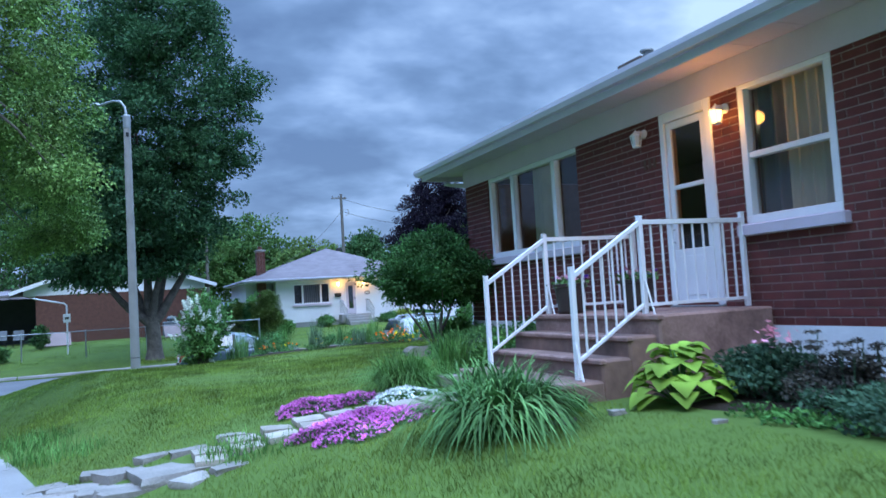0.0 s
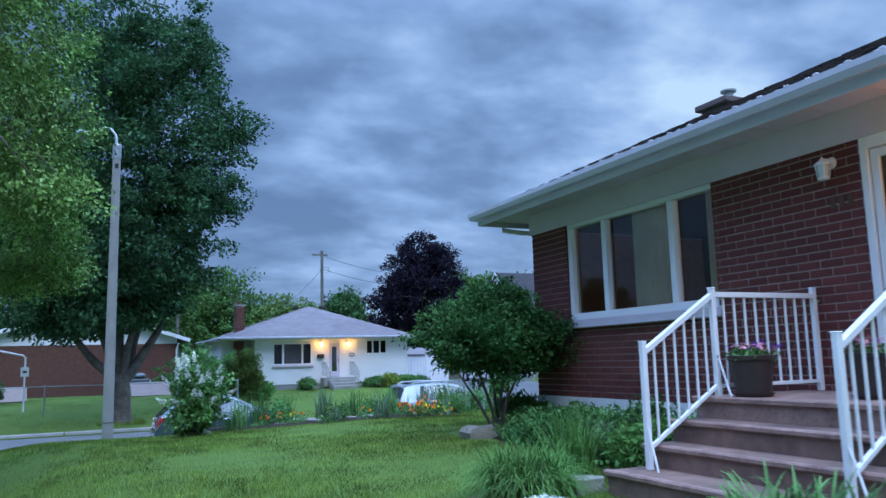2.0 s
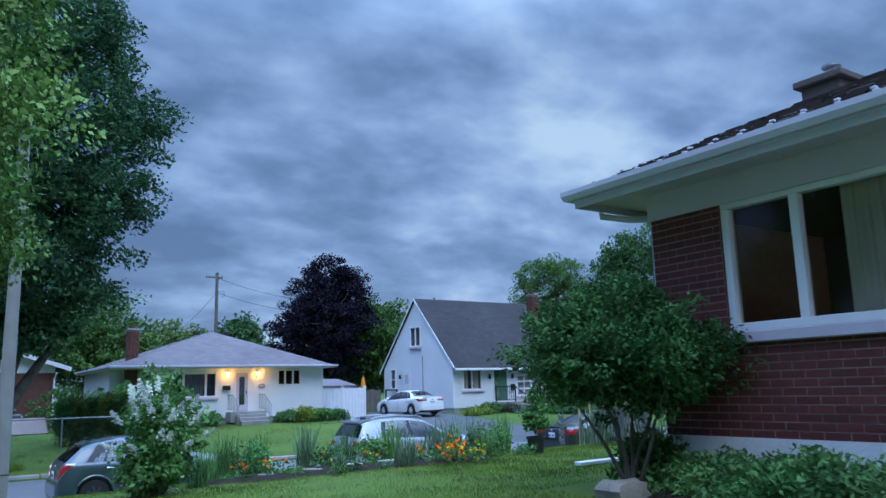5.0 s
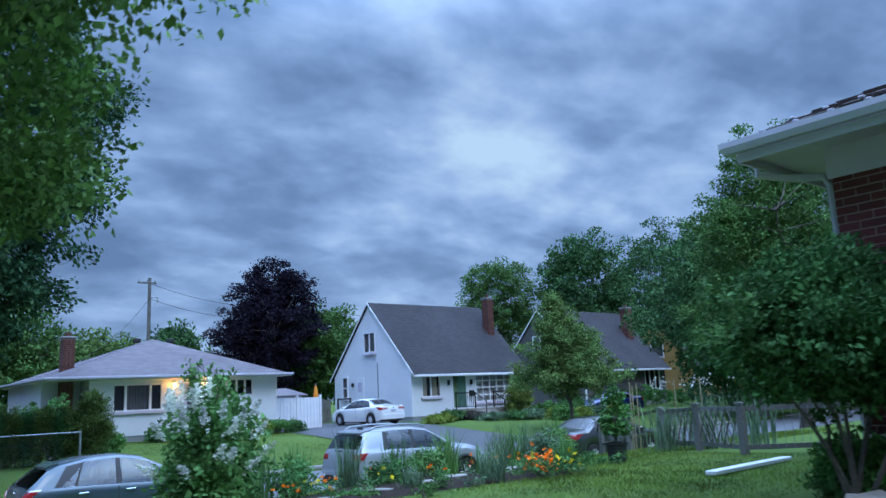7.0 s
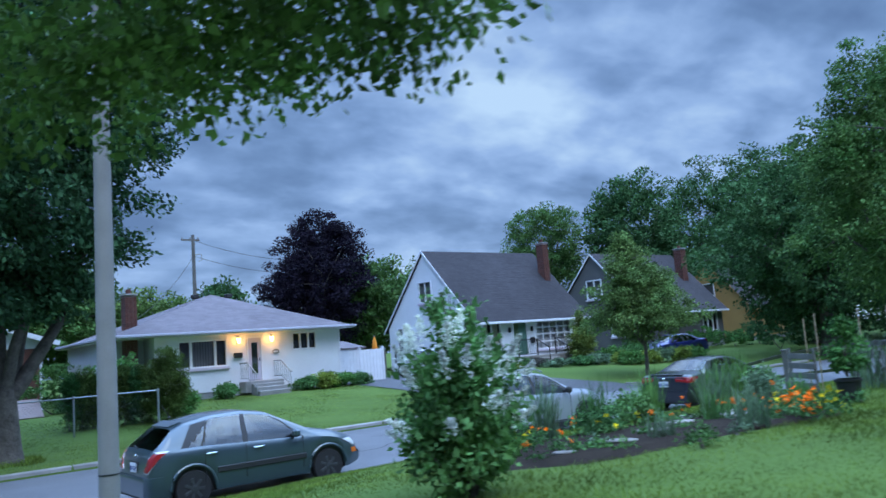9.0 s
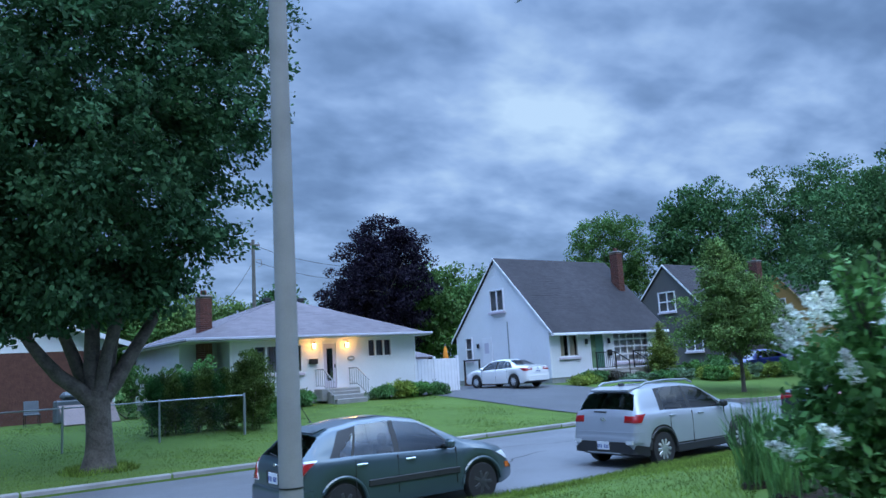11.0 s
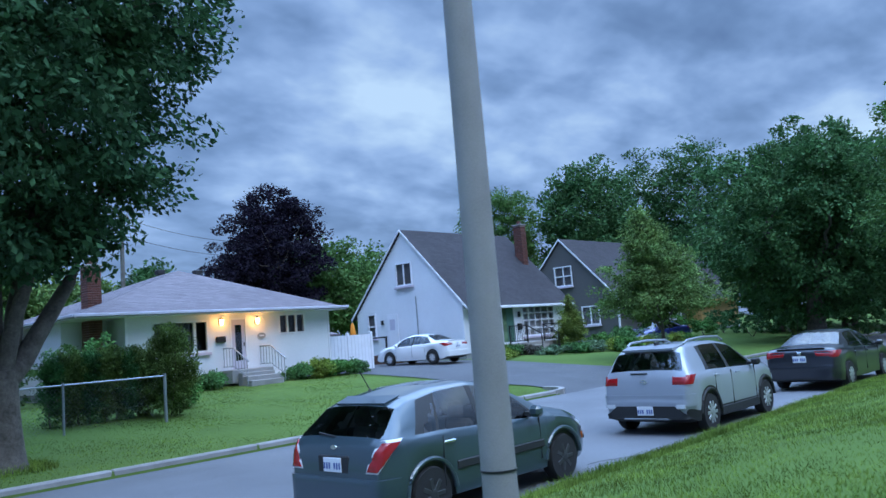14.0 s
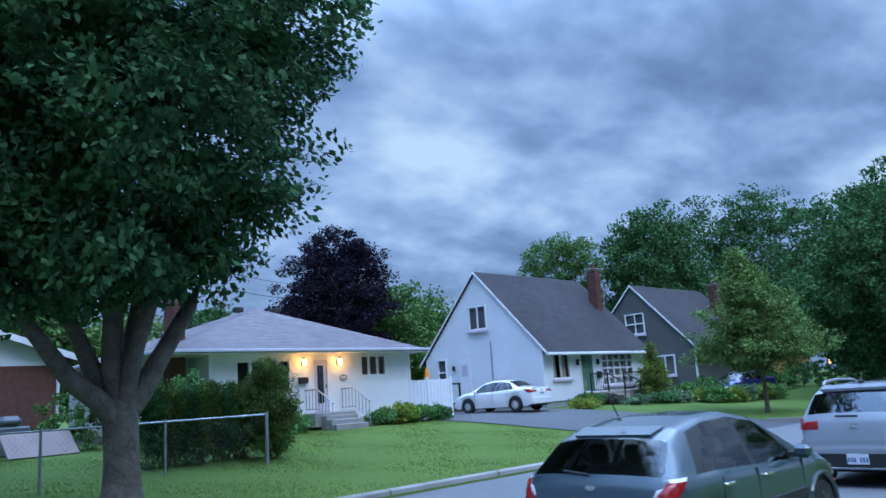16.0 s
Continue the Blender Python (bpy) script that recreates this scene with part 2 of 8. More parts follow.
M["warm_far"] = glow_material("warm_far_glow", (1.0, 0.52, 0.16), 5.0)
M["orange_cloth"] = material("orange_cloth", (0.75, 0.25, 0.02), 0.8, 0.1)
M["pink_board"] = material("pink_board", (0.26, 0.19, 0.175), 0.8, 0.12, scale=2)
M["grey_tarp"] = material("grey_tarp", (0.1, 0.115, 0.13), 0.6, 0.2)
for key, colour in (("maple", (0.044, 0.105, 0.048)), ("elm", (0.145, 0.25, 0.075)), ("purple", (0.017, 0.013, 0.024)), ("mid_green", (0.088, 0.175, 0.052)), ("dark_green", (0.06, 0.135, 0.05)),
                    ("pear", (0.125, 0.205, 0.062)), ("yew", (0.045, 0.115, 0.036)), ("cedar", (0.088, 0.135, 0.036)), ("bushleaf", (0.08, 0.19, 0.05)), ("lilac", (0.10, 0.21, 0.065)),
                    ("hosta", (0.25, 0.40, 0.06)), ("strap", (0.10, 0.215, 0.07)), ("fine_grass", (0.095, 0.21, 0.055)), ("sage", (0.12, 0.19, 0.11)), ("perennial", (0.08, 0.18, 0.06)),
                    ("sedum", (0.075, 0.07, 0.058)), ("blade", (0.132, 0.194, 0.037)), ("herb", (0.05, 0.10, 0.058)), ("gold", (0.17, 0.23, 0.045)), ("conifer", (0.14, 0.19, 0.045))):
    M[key] = leaf_material(key, colour, 0.28 if key in ("maple", "dark_green", "mid_green") else 0.45, 0.06 if key == "elm" else 0.2)
for key, colour in (("phlox", (0.72, 0.19, 0.55)), ("alyssum", (0.72, 0.76, 0.72)), ("lilac_flower", (0.74, 0.75, 0.68)), ("marigold", (0.85, 0.19, 0.01)), ("yellow_flower", (0.75, 0.62, 0.03)),
                    ("pink_flower", (0.72, 0.32, 0.42)), ("violet_flower", (0.12, 0.04, 0.3))):
    M[key] = leaf_material(key, colour, 0.25, 0.3, 0.01)


def car_paint(name, col, metal=0.2):
    return material(name, col, 0.32, 0.04, scale=2, fine=300, bump=0.0, metal=metal, coat=1.0)


# ---- mesh building ----
class Mesh:
    """Gathers vertices and faces for one mesh object."""

    def __init__(self):
        self.v, self.f = [], []

    def add(self, verts, faces):
        k = len(self.v)
        self.v.extend(tuple(p) for p in verts)
        self.f.extend(tuple(i + k for i in f) for f in faces)
        return self

    def box(self, x0, x1, y0, y1, z0, z1, bevel=0.0, m=None):
        x0, x1, y0, y1, z0, z1 = min(x0, x1), max(x0, x1), min(y0, y1), max(y0, y1), min(z0, z1), max(z0, z1)
        b = min(bevel, (x1 - x0) * 0.45, (y1 - y0) * 0.45, (z1 - z0) * 0.45)
        if b <= 0:
            vs = [(x, y, z) for z in (z0, z1) for y in (y0, y1) for x in (x0, x1)]
            fs = [(0, 2, 3, 1), (4, 5, 7, 6), (0, 1, 5, 4), (2, 6, 7, 3), (0, 4, 6, 2), (1, 3, 7, 5)]
        else:
            bm = bmesh.new()
            bmesh.ops.create_cube(bm, size=1.0)
            for p in bm.verts:
                p.co = ((x0 + x1) / 2 + p.co.x * (x1 - x0), (y0 + y1) / 2 + p.co.y * (y1 - y0), (z0 + z1) / 2 + p.co.z * (z1 - z0))
            bmesh.ops.bevel(bm, geom=bm.edges[:], offset=b, segments=1, affect="EDGES")
            bm.verts.index_update()
            vs, fs = [p.co[:] for p in bm.verts], [[p.index for p in f.verts] for f in bm.faces]
            bm.free()
        if m is not None:
            vs = [(m @ Vector(p))[:] for p in vs]
        return self.add(vs, fs)

    def tube(self, path, radii, n=8, cap=True):
        path = [Vector(p) for p in path]
        if isinstance(radii, (int, float)):
            radii = [radii] * len(path)
        vs, fs = [], []
        for i, p in enumerate(path):
            d = (path[min(i + 1, len(path) - 1)] - path[max(i - 1, 0)]).normalized()
            a = d.cross(Vector((0.31, 0.17, 0.93)) if abs(d.z) < 0.9 else Vector((1, 0, 0))).normalized()
            b = d.cross(a)
            for k in range(n):
                t = math.tau * k / n
                vs.append(p + (a * math.cos(t) + b * math.sin(t)) * radii[i])
        for i in range(len(path) - 1):
            for k in range(n):
                fs.append((i * n + k, i * n + (k + 1) % n, (i + 1) * n + (k + 1) % n, (i + 1) * n + k))
        if cap:
            fs.append(tuple(range(n))[::-1])
            fs.append(tuple(range((len(path) - 1) * n, len(path) * n)))
        return self.add(vs, fs)

    def lathe(self, rings, n=20, m=None):
        """rings: radius and height, from below to above, round z."""
        vs, fs = [], []
        for r, z in rings:
            vs += [(r * math.cos(math.tau * k / n), r * math.sin(math.tau * k / n), z) for k in range(n)]
        for i in range(len(rings) - 1):
            for k in range(n):
                fs.append((i * n + k, i * n + (k + 1) % n, (i + 1) * n + (k + 1) % n, (i + 1) * n + k))
        fs.append(tuple(range(n))[::-1])
        fs.append(tuple(range((len(rings) - 1) * n, len(rings) * n)))
        if m is not None:
            vs = [(m @ Vector(p))[:] for p in vs]
        return self.add(vs, fs)

    def slab(self, corners, thick):
        """A sheet through the corners with a thickness against its normal."""
        c = [Vector(p) for p in corners]
        n = (c[1] - c[0]).cross(c[2] - c[0]).normalized()
        if n.z < 0:
            n = -n
        k = len(c)
        fs = [tuple(range(k)), tuple(range(k, 2 * k))[::-1]] + [(i, i + k, (i + 1) % k + k, (i + 1) % k) for i in range(k)]
        return self.add(c + [p - n * thick for p in c], fs)

    def data(self, name, smooth=False):
        me = bpy.data.meshes.new(name)
        me.from_pydata(self.v, [], self.f)
        me.update()
        if smooth:
            me.shade_smooth()
        return me


def set_material(me, mat):
    me.materials.append(M[mat] if isinstance(mat, str) else mat)
    return me


ROOT = {}


def thing(name, at, label="", category="", group="", kind=""):
    """An Empty at the thing's base; its parts are built in world coordinates."""
    e = new(name)
    e.empty_display_size = 0.1
    e.location = at
    ROOT[e] = Matrix.Translation(at)
    return tagged(e, label, category, group, kind)


def part(name, mesh, mat, parent=None, label="", smooth=False, kind="", sharp=35):
    me = mesh if isinstance(mesh, bpy.types.Mesh) else mesh.data(name, smooth)
    if not me.materials:
        set_material(me, mat)
    if smooth:
        me.shade_smooth()
        me.set_sharp_from_angle(angle=radians(sharp))
    ob = new(name, me)
    if parent is not None:
        ob.parent = parent
        if parent in ROOT:
            ob.matrix_parent_inverse = ROOT[parent].inverted()
    return tagged(ob, label, kind=kind)


def solo(name, mesh, mat, label, category, kind="", group="", smooth=False):
    ob = part(name, mesh, mat, None, smooth=smooth)
    return tagged(ob, label, category, group, kind)


def fix_normals(me):
    bm = bmesh.new()
    bm.from_mesh(me)
    bmesh.ops.recalc_face_normals(bm, faces=bm.faces[:])
    bm.to_mesh(me)
    bm.free()
    return me


# ---- plan: heights of the ground ----
ROAD_A, ROAD_B = 24.9, 33.2


def ease(a):
    a = np.clip(a, 0, 1)
    return a * a * (3 - 2 * a)


def walk_edge(y):
    return -0.7 - 0.253 * (y - 7.45)


def walk_height(y):
    return 0.72 - 0.045 * np.clip(y - 9.0, 0, 16) + 0.0 * y


def height(x, y):
    x, y = np.asarray(x, float), np.asarray(y, float)
    flat = 1.10 + 0.13 * ease((x - 1.0) / 3.5)
    s = np.clip((ROAD_A - 0.1 - y) / 8.6, 0, 1)
    lot = 0.10 + (flat - 0.10) * (1 - (1 - s) ** 1.7)
    side = walk_height(y)
    lot = side + (lot - side) * ease((x - walk_edge(y)) / 2.6)
    far = 0.13 + 0.74 * ease((y - 33.4) / 13.0)
    mouth = np.clip(np.minimum(x - 15.5, 26.1 - x) / 0.5, 0, 1) * (1 - ease((y - ROAD_B) / 2.4))
    far = far - 0.2 * mouth
    return np.where(y < ROAD_A, lot, np.where(y < ROAD_B, -0.08, far))


def ground_z(x, y):
    return float(height(x, y))


rng = np.random.default_rng(7)


# ---- ground, road, pavement ----
def build_ground():
    def axis(fine0, fine1, step, far):
        a = list(np.arange(fine0, fine1 + 1e-6, step))
        low, high, d = [], [], step
        p = fine0
        while p > -far:
            d *= 1.6
            p -= d
            low.append(p)
        p, d = fine1, step
        while p < far:
            d *= 1.6
            p += d
            high.append(p)
        return np.array(low[::-1] + a + high)
    xs = axis(-14, 46, 0.5, 1500)
    ys = np.array(sorted(set(np.round(np.concatenate([axis(-6, 24.5, 0.5, 1500), [ROAD_A - 0.02, ROAD_A + 0.05, ROAD_B - 0.05, ROAD_B + 0.02], axis(34, 50, 0.5, 1500)]), 3))))
    ys = np.array([ys[0]] + [b for a, b in zip(ys, ys[1:]) if b - a > 0.03])
    X, Y = np.meshgrid(xs, ys)
    Z = height(X, Y) + 0.015 * np.sin(X * 1.3) * np.sin(Y * 1.1) * ((Y < ROAD_A - 1) | (Y > ROAD_B + 1))
    nx = len(xs)
    mesh = Mesh()
    mesh.v = list(zip(X.ravel().tolist(), Y.ravel().tolist(), Z.ravel().tolist()))
    mesh.f = [(j * nx + i, j * nx + i + 1, (j + 1) * nx + i + 1, (j + 1) * nx + i) for j in range(len(ys) - 1) for i in range(nx - 1)]
    solo("ground", mesh, "lawn", "mown green lawn sloping down to the road", "lawn", "structure", smooth=True)


build_ground()

road = Mesh()
road.box(-400, 400, ROAD_A + 0.02, ROAD_B - 0.02, -0.3, 0.0)
ob = solo("road", road, "asphalt", "worn grey asphalt residential street", "road", "structure")


def build_cracks():
    r = random.Random(4)
    m = Mesh()
    for x, y, n, turn in ((5.6, 25.6, 9, 0.3), (6.4, 28.4, 12, 0.1), (12.0, 27.5, 10, 0.2), (2.5, 28.0, 12, 0.05), (9.0, 30.8, 9, -0.2), (18.0, 28.5, 12, 0.1)):
        a, p = turn, [(x, y)]
        for _ in range(n):
            a += r.uniform(-0.7, 0.7)
            a *= 0.8
            p.append((p[-1][0] + 0.3 * math.cos(a), p[-1][1] + 0.3 * math.sin(a)))
        for (x0, y0), (x1, y1) in zip(p, p[1:]):
            w = r.uniform(0.012, 0.03)
            m.add([(x0, y0 - w, 0.004), (x1, y1 - w, 0.004), (x1, y1 + w, 0.004), (x0, y0 + w, 0.004)], [(0, 1, 2, 3)])
    part("crack", m, "crack", ob, "dark wandering cracks")


build_cracks()


def build_kerbs():
    k = thing("kerb", (0, ROAD_B, 0), "pale grey cast concrete kerb along the street", "kerb", kind="structure")
    x = -40.0
    while x < 60:
        if not 15.6 < x < 25.9 and not 36.5 < x < 42:
            part("kerb_stone", Mesh().box(x, min(x + 2.992, 15.6) if x < 16 else x + 2.992, ROAD_B - 0.02, ROAD_B + 0.16, -0.1, 0.15, 0.03), "concrete", k)
        x += 3.0
    # a rounded return at the drive's mouth
    for x0, sgn in ((17.0, -1), (24.6, 1)):
        for i in range(5):
            a0, a1 = math.pi / 2 * i / 5, math.pi / 2 * (i + 1) / 5
            c = (x0 + sgn * 1.4, ROAD_B + 1.4)
            pts = [(c[0] - sgn * rr * math.sin(a), c[1] - rr * math.cos(a)) for a, rr in ((a0, 1.42), (a1, 1.42), (a1, 1.24), (a0, 1.24))]
            part("kerb_stone", Mesh().slab([(px, py, 0.15) for px, py in pts], 0.22), "concrete", k)


build_kerbs()

# the asphalt drive of the house opposite, laid over the rising lawn
drive = Mesh()
ys = np.concatenate([np.linspace(ROAD_B - 0.05, 34.8, 12), np.linspace(35.2, 52.0, 22)])
for i, y in enumerate(ys):
    d = min(1.4, max(0.0, y - ROAD_B))
    wide = 1.4 - math.sqrt(max(0, 1.96 - (1.4 - d) ** 2))
    x0, x1 = 17.0 - wide, 24.6 + wide
    for x in np.linspace(x0, x1, 5):
        drive.v.append((float(x), float(y), (0.004 if i == 0 else ground_z(x, y) + 0.03)))
drive.f = [(j * 5 + i, j * 5 + i + 1, (j + 1) * 5 + i + 1, (j + 1) * 5 + i) for j in range(len(ys) - 1) for i in range(4)]
solo("driveway", drive, "drive", "dark asphalt driveway beside the white house", "driveway", "structure", smooth=True)


def build_pavement():
    p = thing("pavement", (-1.5, 6, 0.72), "pale concrete footpath slabs beside the lawn", "pavement", kind="structure")
    y = -6.0
    while y < 24.0:
        a, b = y + 0.006, y + 1.494
        c = [(walk_edge(q) - w, q, float(walk_height(q)) + 0.02) for q, w in ((a, 0.02), (b, 0.02), (b, 1.55), (a, 1.55))]
        part("paving_slab", Mesh().slab(c[::-1], 0.12), "concrete", p)
        y += 1.5


build_pavement()


# ---- houses ----
def cut_wall(mesh, axis, at, thick, u0, u1, z0, z1, holes):
    """A wall sheet with thickness and openings. axis 'x': the wall lies at x = at and runs along y."""
    us = sorted({u0, u1, *[h[0] for h in holes], *[h[1] for h in holes]})
    zs = sorted({z0, z1, *[h[2] for h in holes], *[h[3] for h in holes]})
    nu, nz = len(us), len(zs)

    def solid(i, j):
        if not (0 <= i < nu - 1 and 0 <= j < nz - 1):
            return False
        return not any(h[0] <= us[i] and us[i + 1] <= h[1] and h[2] <= zs[j] and zs[j + 1] <= h[3] for h in holes)

    def v(i, j, k):
        return (i * nz + j) * 2 + k

    verts = [(at + thick * k, u, z) if axis == "x" else (u, at + thick * k, z) for u in us for z in zs for k in (0, 1)]
    faces = []
    for i in range(nu - 1):
        for j in range(nz - 1):
            if not solid(i, j):
                continue
            faces += [(v(i, j, 0), v(i + 1, j, 0), v(i + 1, j + 1, 0), v(i, j + 1, 0)), (v(i, j, 1), v(i, j + 1, 1), v(i + 1, j + 1, 1), v(i + 1, j, 1))]
            for di, dj, p, q in ((-1, 0, (i, j), (i, j + 1)), (1, 0, (i + 1, j + 1), (i + 1, j)), (0, -1, (i + 1, j), (i, j)), (0, 1, (i, j + 1), (i + 1, j + 1))):
                if not solid(i + di, j + dj):
                    faces.append((v(*p, 0), v(*q, 0), v(*q, 1), v(*p, 1)))
    mesh.add(verts, [f[::-1] for f in faces] if axis == "x" else faces)
    return mesh


def siding(mesh, axis, at, out, span, z0, z1, holes=(), step=0.14):
    """Lapped boards in front of a wall; span(z) gives the run's two ends at a height."""
    z = z0
    while z < z1 - 0.02:
        t = min(z + step, z1)
        lo, hi = span((z + t) / 2)
        cuts = [(lo, hi)]
        for h in holes:
            if h[2] < t - 0.03 and h[3] > z + 0.03:
                cuts = [q for a, b in cuts for q in ((a, min(b, h[0])), (max(a, h[1]), b)) if q[1] - q[0] > 0.02]
        for a, b in cuts:
            prof = ((0.0, z), (0.10 * step * out, z), (0.008 * out, t), (0.0, t))
            if axis == "y":
                vs = [(u, at + o, h) for u in (a, b) for o, h in prof]
            else:
                vs = [(at + o, u, h) for u in (a, b) for o, h in prof]
            mesh.add(vs, [(0, 1, 5, 4), (1, 2, 6, 5), (0, 3, 2, 1), (4, 5, 6, 7)])
        z = t
    return mesh


def shingles(mesh, a, b, c, d, rows, tabs, seed=0, lift=0.012):
    """Courses of shingles over the roof plane with lower edge a-b and upper edge d-c."""
    a, b, c, d = (Vector(p) for p in (a, b, c, d))
    r = random.Random(seed)
    n = (b - a).cross(d - a).normalized()
    if n.z < 0:
        n = -n
    for i in range(rows):
        t0, t1 = i / rows, min(1.0, (i + 1.12) / rows)
        p0, p1, q0, q1 = a.lerp(d, t0), b.lerp(c, t0), a.lerp(d, t1), b.lerp(c, t1)
        if (p1 - p0).length < 0.05:
            continue
        k = max(1, round(tabs * (p1 - p0).length / (b - a).length))
        for j in range(k):
            u, w = j / k + 0.0008, (j + 1) / k - 0.0008
            l = lift * r.uniform(0.7, 1.5)
            e0, e1, f0, f1 = p0.lerp(p1, u), p0.lerp(p1, w), q0.lerp(q1, u), q0.lerp(q1, w)
            mesh.add([e0 + n * l, e1 + n * l, f1 + n * 0.003, f0 + n * 0.003, e0, e1], [(0, 1, 2, 3), (4, 5, 1, 0)])
    return mesh


def curtain(y0, y1, z0, z1, place, waves=6, deep=0.03):
    """A hanging cloth in folds; place(u, off, z) puts a point."""
    m = Mesh()
    n = waves * 8
    for i in range(n + 1):
        u = y0 + (y1 - y0) * i / n
        o = deep * math.sin(i / 8 * math.tau) + deep * 0.4 * math.sin(i / 3.1)
        for z, k in ((z0, 1.15), ((z0 + z1) / 2, 0.95), (z1, 0.8)):
            m.v.append(place(u, o * k, z))
    m.f = [(i * 3 + k, (i + 1) * 3 + k, (i + 1) * 3 + k + 1, i * 3 + k + 1) for i in range(n) for k in range(2)]
    return m


def sheet(axis, at, out, u0, u1, z0, z1):
    """One upright sheet of glass that faces outwards."""
    c = [(u0, z0), (u1, z0), (u1, z1), (u0, z1)]
    vs = [(u, at, z) for u, z in c] if axis == "y" else [(at, u, z) for u, z in c]
    flip = (out < 0) == (axis == "y")
    return Mesh().add(vs, [(0, 1, 2, 3) if flip else (3, 2, 1, 0)])


def window(parent, axis, at, out, u0, u1, z0, z1, bars=(), cross=(), frame_w=0.06, frame="white", sill=True, glass="glass", cloth=None, deep=0.10, name="window", mid=0.05, near_w=None):
    """A window in a wall's opening: frame, mullions, panes, sill and what hangs behind it. out: +1 or -1, the outward side along the axis."""
    def b(mesh, ua, ub, oa, ob_, za, zb, bev=0.006):
        if axis == "y":
            return mesh.box(ua, ub, at + oa * out, at + ob_ * out, za, zb, bev)
        return mesh.box(at + oa * out, at + ob_ * out, ua, ub, za, zb, bev)
    fr, near_w = Mesh(), near_w or frame_w
    b(fr, u0, u1, -deep, 0.025, z0, z0 + frame_w)
    b(fr, u0, u1, -deep, 0.025, z1 - frame_w, z1)
    b(fr, u0, u0 + near_w, -deep, 0.022, z0 + frame_w, z1 - frame_w)
    b(fr, u1 - frame_w, u1, -deep, 0.022, z0 + frame_w, z1 - frame_w)
    w = part(name, fr, frame, parent)
    us = [u0 + near_w, *bars, u1 - frame_w]
    zs = [z0 + frame_w, *cross, z1 - frame_w]
    for u in bars:
        part("mullion", b(Mesh(), u - mid / 2, u + mid / 2, -deep + 0.01, 0.012, z0 + frame_w, z1 - frame_w), frame, w)
    for z in cross:
        part("glazing_bar", b(Mesh(), u0 + frame_w, u1 - frame_w, -deep + 0.02, 0.006, z - mid / 2, z + mid / 2), frame, w)
    for a, c in zip(us, us[1:]):
        for p, q in zip(zs, zs[1:]):
            g = part("pane", sheet(axis, at - 0.058 * out, out, a, c, p, q), glass, w)
            g.visible_shadow = False
    if sill:
        part("sill", b(Mesh(), u0 - 0.07, u1 + 0.07, -0.03, 0.11, z0 - 0.12, z0 - 0.002, 0.012), "offwhite" if frame == "white" else frame, w)
    if cloth:
        for a, c, mat in cloth:
            def put(u, o, z):
                return (u, at - (0.2 + o) * out, z) if axis == "y" else (at - (0.2 + o) * out, u, z)
            part("curtain", curtain(a, c, z0 - 0.1, z1 + 0.02, put, max(2, int((c - a) / 0.12))), mat, w, smooth=True)
    return w


# ---- the brick bungalow with the white stair rail ----
WX, WY = 5.80, 12.86          # front wall plane, far corner
BRICK_Z0, BRICK_Z1 = 1.74, 4.20
HOLES = [(9.08, 11.945, 2.80, 4.20), (6.40, 7.25, 1.95, 4.18), (4.87, 6.01, 2.75, 4.20)]


